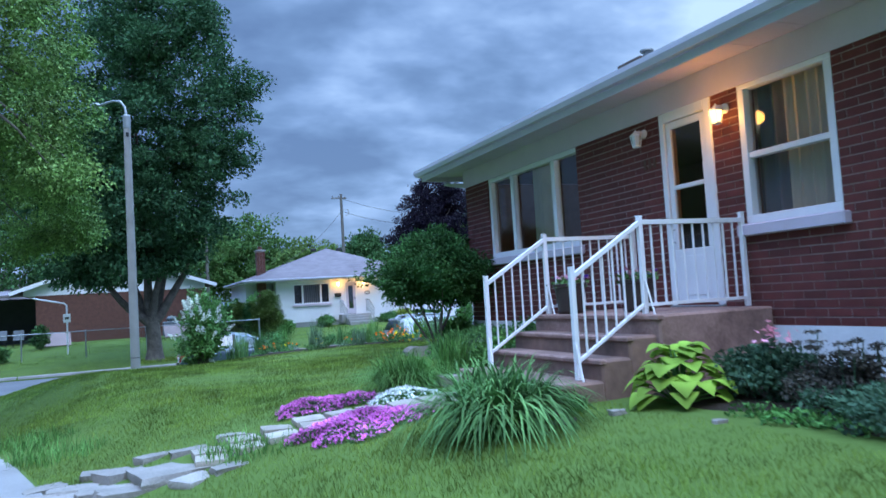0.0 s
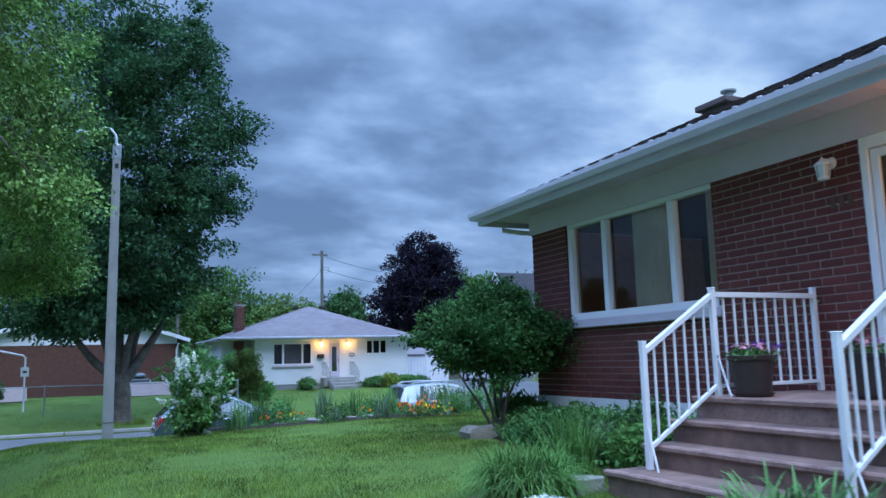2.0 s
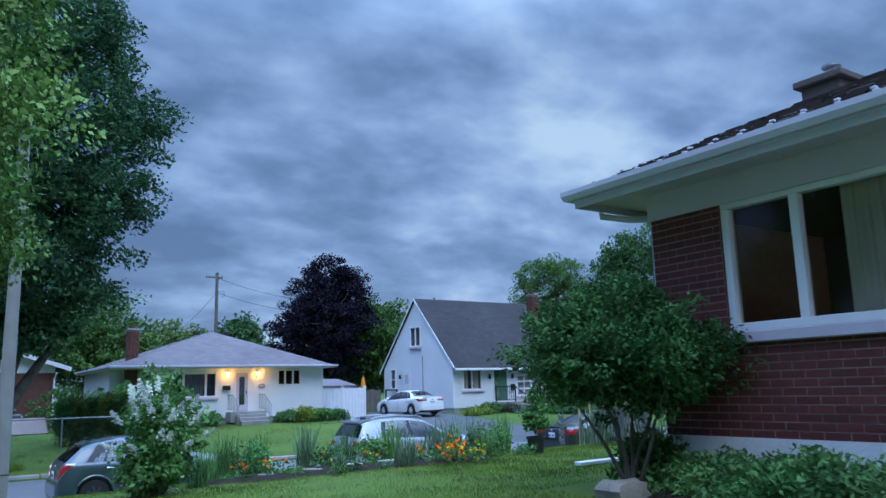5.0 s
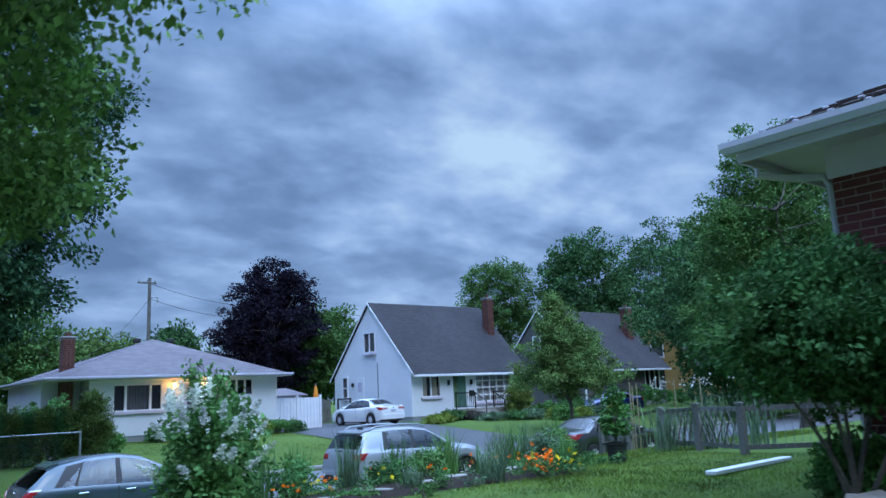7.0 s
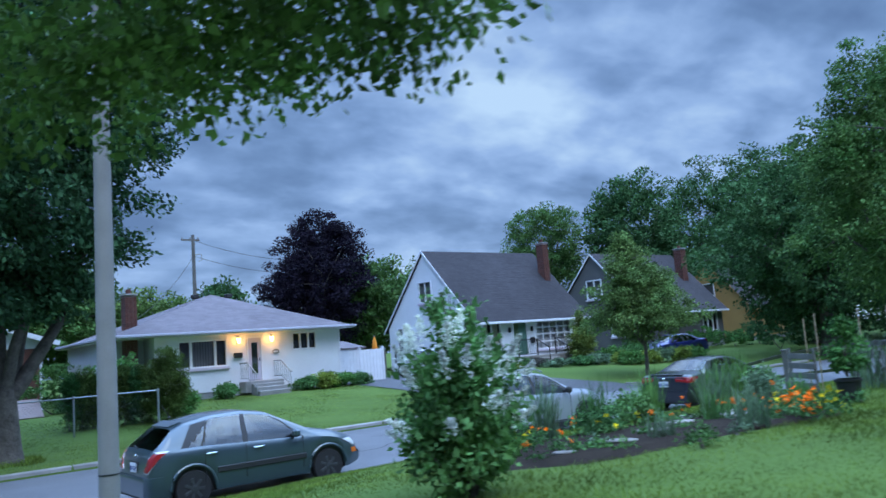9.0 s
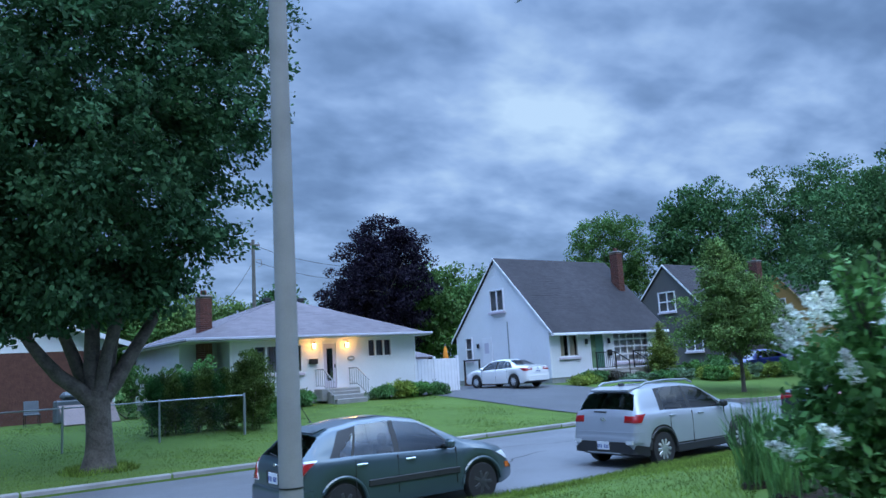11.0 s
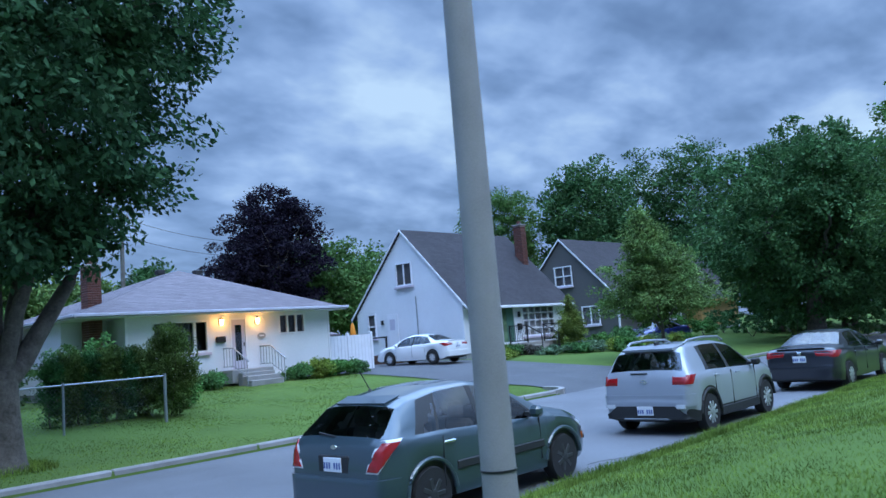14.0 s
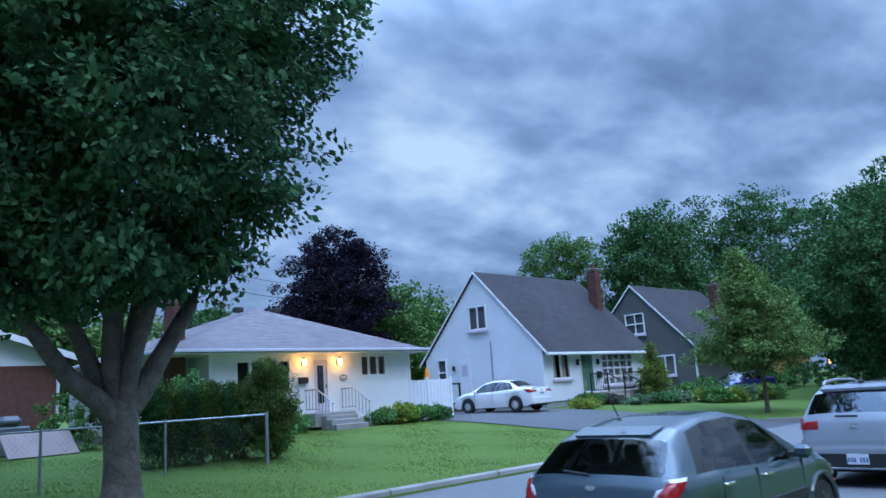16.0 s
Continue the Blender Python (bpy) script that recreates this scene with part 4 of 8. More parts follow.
    for lx in (11.77, 13.38):
        l = thing("porch_lamp", (lx, y0 - 0.04, 3.2), "glowing amber porch lamp on white siding", "wall lamp", "porch lamps of the white bungalow")
        part("back_plate", Mesh().box(lx - 0.05, lx + 0.05, y0 - 0.06, y0 - 0.03, 3.2, 3.4, 0.01), "iron", l)
        part("cap", Mesh().lathe([(0.09, 3.43), (0.02, 3.5)], 8, Matrix.Translation((lx, y0 - 0.17, 0))), "iron", l)
        part("shade", Mesh().lathe([(0.05, 3.2), (0.085, 3.43)], 10, Matrix.Translation((lx, y0 - 0.17, 0))), "amber_far", l, "glowing glass")
        lamp = new("porch_light", bpy.data.lights.new("porch_light", "POINT"))
        lamp.data.energy, lamp.data.color, lamp.data.shadow_soft_size = 13.0, (1.0, 0.45, 0.09), 0.1
        lamp.location = (lx, y0 - 0.42, 3.32)
        tagged(lamp, "amber porch light", "light")
    # concrete stair and its iron rails
    s = thing("stoop", (12.6, 45.2, 0.85), "grey concrete stoop at the white bungalow", "steps")
    for i, (ya, z) in enumerate(((44.3, 1.03), (44.6, 1.20), (44.9, 1.34), (45.2, 1.46))):
        part("step", Mesh().box(11.75, 13.6, ya, 45.96, z - 0.5, z, 0.02) if i == 3 else Mesh().box(12.0, 13.45, ya, ya + 0.31, z - 0.5, z, 0.02), "concrete", s)
    for rx in (11.85, 13.5):
        r = thing("iron_railing", (rx, 45.1, 1.0), "thin dark iron railing with scrolled foot", "railing", "railings of the white bungalow")
        top = [(rx, 44.2, 1.75), (rx, 45.2, 2.30), (rx, 45.95, 2.30)]
        part("handrail", Mesh().tube(top, 0.025, 6), "galvanised", r)
        part("lower_rail", Mesh().tube([(rx, 44.25, 1.15), (rx, 45.2, 1.6), (rx, 45.95, 1.6)], 0.015, 6), "galvanised", r)
        for i in range(9):
            y = 44.3 + 1.6 * i / 8
            k = min(1, (y - 44.2) / 1.0)
            part("baluster", Mesh().box(rx - 0.01, rx + 0.01, y - 0.01, y + 0.01, 0.9 + 0.2 * 0 + (0.25 + 0.45 * k if i else 0), 1.75 + 0.55 * k), "galvanised", r)


build_white_bungalow()


def build_cape(name, label, x0, x1, y0, yr, y1, zf, ze, zr, wall_mat, roof_mat, trim, side_windows, front, seed):
    """A storey-and-a-half house: gable towards -x, a steep roof with its ridge along x."""
    h = thing(name, ((x0 + x1) / 2, y0, zf - 0.3), label, "house")
    front_holes = [f[:4] for f in front]

    def span(z):
        if z <= ze:
            return (y0, y1)
        return (y0 + (yr - y0) * (z - ze) / (zr - ze), y1 - (y1 - yr) * (z - ze) / (zr - ze))
    part("front_wall", cut_wall(Mesh(), "y", y0, 0.2, x0, x1, zf, ze, front_holes), wall_mat, h)
    part("siding_board", siding(Mesh(), "y", y0, -1, lambda z: (x0, x1), zf, ze, front_holes, 0.19), wall_mat, h, kind="stuff")
    g = Mesh()
    g.add([(x0, y0 + 0.2, zf), (x0, y1, zf), (x0, y1, ze), (x0, yr, zr), (x0, y0 + 0.2, ze + 0.2), (x0 + 0.2, y0 + 0.2, zf), (x0 + 0.2, y1, zf), (x0 + 0.2, y1, ze), (x0 + 0.2, yr, zr), (x0 + 0.2, y0 + 0.2, ze + 0.2)],
          [(0, 1, 2, 3, 4), (9, 8, 7, 6, 5), (0, 5, 6, 1), (1, 6, 7, 2)])
    part("gable_wall", g, wall_mat, h)
    part("siding_board", siding(Mesh(), "x", x0, -1, span, zf, zr, [s[:4] for s in side_windows], 0.19), wall_mat, h, kind="stuff")
    part("far_gable", Mesh().add([(x1, y0, zf), (x1, y1, zf), (x1, y1, ze), (x1, yr, zr), (x1, y0, ze)], [(0, 1, 2, 3, 4)]), wall_mat, h)
    part("back_wall", Mesh().box(x0 + 0.2, x1, y1 - 0.2, y1, zf, ze), wall_mat, h)
    # dark sheets behind the front windows imitate unlit rooms
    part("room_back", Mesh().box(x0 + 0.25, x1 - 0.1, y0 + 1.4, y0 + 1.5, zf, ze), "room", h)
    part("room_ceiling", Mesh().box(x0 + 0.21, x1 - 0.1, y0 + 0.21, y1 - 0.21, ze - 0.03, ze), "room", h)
    part("foundation", Mesh().box(x0 + 0.02, x1 - 0.02, y0 + 0.02, y1 - 0.02, 0.2, zf), "grey_block", h)
    sl = (zr - ze) / (yr - y0)
    a, b = (x0 - 0.12, y0 - 0.4, ze - 0.4 * sl + 0.22), (x1 + 0.25, y0 - 0.4, ze - 0.4 * sl + 0.22)
    c, d = (x1 + 0.25, yr, zr + 0.2), (x0 - 0.12, yr, zr + 0.2)
    e, f = (x0 - 0.12, y1 + 0.4, ze - 0.4 * sl + 0.22), (x1 + 0.25, y1 + 0.4, ze - 0.4 * sl + 0.22)
    roof = part("roof", Mesh().slab([a, b, c, d], 0.10).slab([d, c, f, e], 0.10), roof_mat, h)
    part("shingle", shingles(Mesh(), a, b, c, d, 40, 30, seed, 0.008), roof_mat, roof, kind="stuff")
    # rake boards and gutter
    for p, q in ((a, d), (e, d)):
        p, q = Vector(p), Vector(q)
        part("rake_board", Mesh().add([p + Vector((-0.03, 0, o)) for o in (0.005, -0.12)] + [q + Vector((-0.03, 0, o)) for o in (0.005, -0.12)] + [p + Vector((0.04, 0, o)) for o in (0.005, -0.12)] + [q + Vector((0.04, 0, o)) for o in (0.005, -0.12)],
             [(0, 1, 3, 2), (4, 6, 7, 5), (0, 2, 6, 4), (1, 5, 7, 3)]), trim, h)
    part("gutter", Mesh().box(a[0], b[0], a[1] - 0.11, a[1] - 0.005, a[2] - 0.16, a[2] - 0.02, 0.02), trim, h)
    part("soffit", Mesh().box(a[0] + 0.05, b[0] - 0.05, a[1], y0 - 0.03, a[2] - 0.14, a[2] - 0.11), trim, h)
    part("corner_board", Mesh().box(x0 - 0.035, x0 + 0.08, y0 - 0.035, y0 + 0.06, zf, ze, 0.005), trim, h)
    for s in side_windows:
        if s[4] == "door":
            dd = part("side_door", Mesh().box(x0 - 0.06, x0 - 0.005, s[0], s[1], s[2], s[3], 0.01), trim, h)
            part("door_glass", Mesh().box(x0 - 0.067, x0 - 0.061, s[0] + 0.22, s[1] - 0.22, s[2] + 1.25, s[3] - 0.3), "gutter", dd)
        else:
            part("window_room", Mesh().box(x0 - 0.006, x0 - 0.002, s[0] + 0.03, s[1] - 0.03, s[2] + 0.03, s[3] - 0.03), "grey_curtain", h)
            window(h, "x", x0 - 0.07, -1, *s[:4], bars=s[5], cross=s[6], frame_w=0.08, mid=0.08, deep=0.06)
    for s in front:
        if s[4] == "door":
            dd = part("door", Mesh().box(s[0], s[0] + 0.08, y0 - 0.05, y0 + 0.1, s[2], s[3]).box(s[1] - 0.08, s[1], y0 - 0.05, y0 + 0.1, s[2], s[3]).box(s[0], s[1], y0 - 0.05, y0 + 0.1, s[3] - 0.08, s[3]), trim, h, "green door with a white frame")
            mid = s[0] + (s[1] - s[0]) * 0.42
            part("door_leaf", Mesh().box(mid, s[1] - 0.08, y0, y0 + 0.06, s[2], s[3] - 0.08, 0.01), "green_door", dd)
            part("side_light", Mesh().box(s[0] + 0.08, mid, y0, y0 + 0.06, s[2], s[3] - 0.08, 0.01), "sage", dd)
        else:
            window(h, "y", y0 - 0.01, -1, *s[:4], bars=s[5], cross=s[6], frame_w=0.08, mid=0.08, cloth=s[7] if len(s) > 7 else None)
    return h


cape = build_cape("white_cape_house", "white sided gabled house with a steep dark roof", 25.45, 34.6, 45.6, 49.75, 53.9, 1.15, 3.72, 8.0, "siding", "dark_shingle", "white",
                  [(49.05, 50.35, 5.05, 6.35, "window", (49.7,), ()), (52.25, 52.95, 2.35, 3.72, "window", (), (3.0,)), (50.45, 51.3, 1.45, 3.6, "door")],
                  [(26.15, 27.6, 2.2, 3.55, "window", (26.87,), (), ((26.25, 26.7, "curtain"), (27.1, 27.5, "curtain"))), (28.45, 29.65, 1.5, 3.5, "door"),
                   (30.35, 33.4, 1.75, 3.45, "window", (30.95, 31.55, 32.15, 32.8), (2.2, 2.65, 3.05), ((30.45, 33.3, "white"),))], 11)
build_chimney(cape, 34.0, 48.0, 5.5, 8.55, 0.5, 0.6)
for lx in (28.15, 29.95):
    part("wall_lamp", Mesh().box(lx - 0.07, lx + 0.07, 45.42, 45.56, 2.85, 3.15, 0.03), "iron", cape)
part("letter_box", Mesh().box(29.8, 30.1, 45.42, 45.56, 2.15, 2.5, 0.02), "iron", cape)
part("conduit", Mesh().tube([(25.40, 48.9, 1.3), (25.40, 48.9, 4.4)], 0.03, 6), "galvanised", cape)
part("wall_lamp", Mesh().box(25.3, 25.41, 51.6, 51.75, 3.05, 3.3, 0.02), "iron", cape)


def build_porch_rail():
    s = thing("entrance_steps", (29.5, 44.9, 0.9), "concrete entrance steps of the white house", "steps")
    for i in range(4):
        part("step", Mesh().box(28.0, 33.0, 44.6 + 0.0 * i, 45.57, 0.7, 1.42, 0.02) if i == 3 else Mesh().box(29.5, 30.9, 43.7 + 0.3 * i, 44.6, 0.6, 0.97 + 0.15 * i, 0.02), "stone", s)
    for xa, xb in ((27.95, 29.45), (30.95, 33.0)):
        r = thing("iron_railing", ((xa + xb) / 2, 44.6, 1.42), "black iron railing at the entrance steps", "railing", "railings of the white house")
        for x in (xa, xb):
            part("post", Mesh().box(x - 0.03, x + 0.03, 44.62, 44.68, 1.42, 2.4), "iron", r)
        part("handrail", Mesh().box(xa, xb, 44.62, 44.68, 2.33, 2.39), "iron", r)
        part("lower_rail", Mesh().box(xa, xb, 44.63, 44.67, 1.52, 1.56), "iron", r)
        n = int((xb - xa) / 0.14)
        for i in range(1, n):
            x = xa + (xb - xa) * i / n
            part("baluster", Mesh().box(x - 0.01, x + 0.01, 44.64, 44.66, 1.54, 2.35), "iron", r)
        sx = xb if xb < 30 else xa
        part("stair_rail", Mesh().tube([(sx, 44.65, 2.36), (sx, 43.7, 1.85)], 0.03, 6).tube([(sx, 43.7, 1.9), (sx, 43.7, 0.85)], 0.03, 6), "iron", r)
    d = thing("side_deck", (25.0, 50.9, 0.9), "small brown wooden deck at a side door", "deck")
    part("deck", Mesh().box(24.2, 25.38, 50.2, 51.7, 0.7, 1.38, 0.02), "brown_wood", d)
    for y in (50.25, 51.65):
        part("post", Mesh().box(24.22, 24.3, y - 0.04, y + 0.04, 1.38, 2.35), "iron", d)
    part("handrail", Mesh().box(24.21, 24.31, 50.2, 51.7, 2.3, 2.38), "iron", d)


build_porch_rail()

grey = build_cape("grey_cape_house", "dark grey sided gabled house with white rakes", 40.7, 50.2, 45.6, 49.7, 53.8, 1.2, 3.75, 8.05, "grey_siding", "dark_shingle", "white",
                  [(48.9, 50.35, 4.9, 6.3, "window", (49.6,), (5.6,)), (47.0, 48.4, 2.1, 3.4, "window", (47.7,), ())],
                  [(47.6, 49.5, 2.0, 3.5, "window", (48.25, 48.9), ())], 12)
build_chimney(grey, 48.9, 47.8, 5.6, 8.4, 0.66, 0.66)
yellow = build_cape("ochre_house", "ochre sided gabled house behind trees", 60.0, 68.0, 49.0, 53.0, 57.0, 1.2, 3.8, 8.2, "yellow_siding", "dark_shingle", "yellow_siding",
                    [(52.2, 53.6, 4.8, 6.2, "window", (), ())], [], 13)


def build_left_house():
    """Low brick house with a sided gable towards the street, a dark carport at its side."""
    y0 = 49.0
    xa, xb, zf, zw = -12.5, 4.27, 0.8, 3.6
    h = thing("brick_rancher", (-3, y0, 0.85), "low brick house with a pale sided gable", "house")
    part("wall", Mesh().box(xa + 7.6, xb, y0, y0 + 9, zf - 0.4, zw), "far_brick", h)
    part("brick_course", siding(Mesh(), "y", y0, -1, lambda z: (xa + 7.6, xb), 1.2, zw, (), 0.085), "far_brick", h, kind="stuff")
    ax, az, zg, xg = -0.6, 5.6, 3.96, -5.5

    def span(z):
        t = max(0.0, (z - zg) / (az - zg))
        return (xg + (ax - xg) * t, xb + (ax - xb) * t)
    part("gable", Mesh().add([(u, y0 + v, z) for v in (0, 9) for u, z in ((xg, zw), (xb, zw), (xb, zg), (ax, az), (xg, zg))], [(0, 1, 2, 3, 4), (9, 8, 7, 6, 5), (0, 5, 6, 1), (1, 6, 7, 2), (0, 4, 9, 5)]), "siding", h)
    part("siding_board", siding(Mesh(), "y", y0, -1, span, zw, az, (), 0.2), "siding", h, "pale lap siding", kind="stuff")
    for s, x in ((-1, xg), (1, xb)):
        e = x + s * 0.7
        ez = zg - 0.7 * (az - zg) / abs(ax - x)
        part("roof", Mesh().slab([(ax, y0 - 0.4, az + 0.14), (e, y0 - 0.4, ez + 0.14), (e, y0 + 9.4, ez + 0.14), (ax, y0 + 9.4, az + 0.14)], 0.12), "dark_shingle", h)
        part("rake_board", Mesh().slab([(ax, y0 - 0.43, az + 0.12), (e, y0 - 0.43, ez + 0.12), (e, y0 - 0.40, ez + 0.12), (ax, y0 - 0.40, az + 0.12)], 0.2), "white", h)
    part("carport_roof", Mesh().slab([(xa - 0.3, y0 - 0.3, 3.62), (xg - 0.1, y0 - 0.3, 3.72), (xg - 0.1, y0 + 9, 4.3), (xa - 0.3, y0 + 9, 4.2)], 0.14), "shingle", h)
    # back wall darkened in colour for the shade under the carport roof
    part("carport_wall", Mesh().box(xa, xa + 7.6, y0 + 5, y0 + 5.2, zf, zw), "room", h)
    part("carport_wall", Mesh().box(xa, xa + 1.3, y0, y0 + 0.2, zf - 0.3, zw), "siding", h)
    for x in (xa + 2.8, xa + 5.2):
        part("carport_post", Mesh().box(x - 0.09, x + 0.09, y0 + 0.1, y0 + 0.28, zf, zw), "dark", h)
    part("downpipe", Mesh().tube([(xb + 0.05, y0 - 0.3, zw), (xb - 0.02, y0 - 0.08, zw - 0.3), (xb - 0.02, y0 - 0.08, 0.9)], 0.05, 6), "white", h)
    window(h, "y", y0 - 0.08, -1, 2.3, 3.3, 1.0, 1.6, frame_w=0.08, deep=0.05, sill=False)
    # a second roof further back
    b = thing("far_house", (-14, 62, 0.9), "pale far house with a low grey roof", "house")
    part("wall", Mesh().box(-22, -7, 62, 70, 0.5, 3.6), "siding", b)
    part("roof", Mesh().slab([(-23, 61.4, 3.6), (-6, 61.4, 3.6), (-9, 66, 6.2), (-20, 66, 6.2)], 0.1).slab([(-6, 61.4, 3.6), (-6, 70.6, 3.6), (-9, 66, 6.2)], 0.1), "shingle", b)


build_left_house()


def build_shed():
    s = thing("garden_shed", (20.3, 52.5, 0.9), "small shed behind a white board fence", "shed")
    part("wall", Mesh().box(18.6, 21.6, 51.5, 54.5, 0.6, 2.7), "siding", s)
    part("roof", Mesh().slab([(18.3, 51.2, 2.7), (21.9, 51.2, 2.7), (21.4, 53.0, 3.15), (18.8, 53.0, 3.15)], 0.1).slab([(21.9, 51.2, 2.7), (21.9, 54.8, 2.7), (21.4, 53.0, 3.15)], 0.1), "shingle", s)
    f = thing("white_fence", (18.7, 46.6, 0.9), "white vinyl board fence beside the bungalow", "fence")
    for i in range(14):
        x = 17.2 + 0.2 * i
        part("board", Mesh().box(x + 0.006, x + 0.194, 46.6, 46.63, 0.9, 2.5, 0.004), "white", f)
    for x in (17.15, 18.6, 20.0):
        part("post", Mesh().box(x - 0.06, x + 0.06, 46.55, 46.68, 0.7, 2.62, 0.01), "white", f)
    for z in (1.1, 2.3):
        part("rail", Mesh().box(17.2, 20.0, 46.63, 46.67, z, z + 0.09), "white", f)
    g = thing("wooden_fence", (22.8, 54.5, 0.9), "weathered grey board fence at the yard's end", "fence")
    for i in range(14):
        x = 21.7 + 0.27 * i
        part("board", Mesh().box(x, x + 0.25, 54.5, 54.53, 0.6, 2.35 + 0.03 * (i % 3), 0.004), "old_wood", g)
    u = thing("closed_parasol", (21.6, 49.8, 0.9), "closed orange garden parasol", "parasol")
    part("pole", Mesh().tube([(21.6, 49.8, 0.8), (21.6, 49.8, 3.3)], 0.025, 6), "galvanised", u)
    part("canopy", Mesh().lathe([(0.1, 1.7), (0.19, 1.85), (0.14, 2.4), (0.17, 2.5), (0.09, 3.05), (0.02, 3.2)], 9, Matrix.Translation((21.6, 49.8, 0))), "orange_cloth", u, smooth=True)


build_shed()


# ---- street lamp, utility poles ----
def build_street_lamp():
    l = thing("street_lamp", (0.1, 22.62, 0.4), "tall grey concrete street lamp pole on the lawn", "street lamp")
    base = ground_z(0.1, 22.62) - 0.1
    part("pole", Mesh().tube([(0.1, 22.62, base), (0.1, 22.62, 1.03), (0.1, 22.62, 4.5), (0.1, 22.62, 7.7)], [0.128, 0.122, 0.106, 0.09], 20), "pole", l, smooth=True)
    part("band", Mesh().lathe([(0.121, 1.05), (0.128, 1.052), (0.128, 1.066), (0.121, 1.068)], 20, Matrix.Translation((0.1, 22.62, 0))), "iron", l, "dark metal band")
    part("bracket", Mesh().lathe([(0.1, 7.35), (0.102, 7.36), (0.102, 7.68), (0.09, 7.72)], 14, Matrix.Translation((0.1, 22.62, 0))), "galvanised", l)
    part("arm", Mesh().tube([(0.1, 22.62, 7.6), (0.06, 22.64, 7.95), (-0.05, 22.75, 8.13), (-0.25, 23.0, 8.2), (-0.6, 23.7, 8.24)], [0.035, 0.035, 0.032, 0.03, 0.03], 8), "galvanised", l, "curved metal arm", smooth=True)
    part("lamp_head", Mesh().box(-0.85, -0.55, 23.6, 24.25, 8.16, 8.30, 0.06), "galvanised", l)
    part("hand_hole", Mesh().box(0.06, 0.14, 22.515, 22.53, 7.1, 7.22, 0.01), "iron", l)


build_street_lamp()


def build_utility_poles():
    spots = ((18.45, 69.1, 12.2), (6.2, 68.0, 8.4), (27.5, 64.0, 10.0))
    for x, y, top in spots:
        p = thing("utility_pole", (x, y, 0.9), "weathered wooden utility pole with wires", "utility pole", "utility poles")
        part("pole", Mesh().tube([(x, y, 0.5), (x, y, top)], [0.17, 0.12], 10), "old_wood", p, smooth=True)
        if x < 10:
            continue
        part("crossarm", Mesh().box(x - 0.9, x + 0.5, y - 0.06, y + 0.06, top - 0.45, top - 0.33), "old_wood", p)
        for o in (-0.8, -0.2, 0.4):
            part("insulator", Mesh().lathe([(0.04, top - 0.33), (0.05, top - 0.2), (0.02, top - 0.15)], 8, Matrix.Translation((x + o, y, 0))), "grey_block", p)
        part("hook", Mesh().tube([(x, y, top - 1.5), (x + 0.6, y, top - 1.45), (x + 0.65, y, top - 1.9), (x + 0.4, y, top - 2.0)], 0.04, 6), "galvanised", p)
    w = Mesh()
    for (xa, ya, za), (xb, yb, zb) in (((18.45, 69.1, 11.8), (27.5, 64.0, 9.7)), ((18.45, 69.1, 10.6), (27.5, 64.0, 8.8)), ((18.45, 69.1, 10.6), (9, 54, 4.6)), ((27.5, 64, 9.7), (75, 72, 9.5))):
        pts = [(xa + (xb - xa) * t, ya + (yb - ya) * t, za + (zb - za) * t - 1.2 * 4 * t * (1 - t) * 0.5) for t in np.linspace(0, 1, 14)]
        w.tube(pts, 0.018, 4, False)
    solo("overhead_wire", w, "dark", "thin dark overhead wires between poles", "wire")


build_utility_poles()


# ---- cars ----
def smooth_interp(points, xs, soft=0.05):
    px, pz = zip(*points)
    out = np.zeros_like(xs)
    ks = np.linspace(-1, 1, 9)
    wt = 1.1 - np.abs(ks)
    for k, w in zip(ks, wt):
        out += w * np.interp(xs + k * soft, px, pz)
    return out / wt.sum()


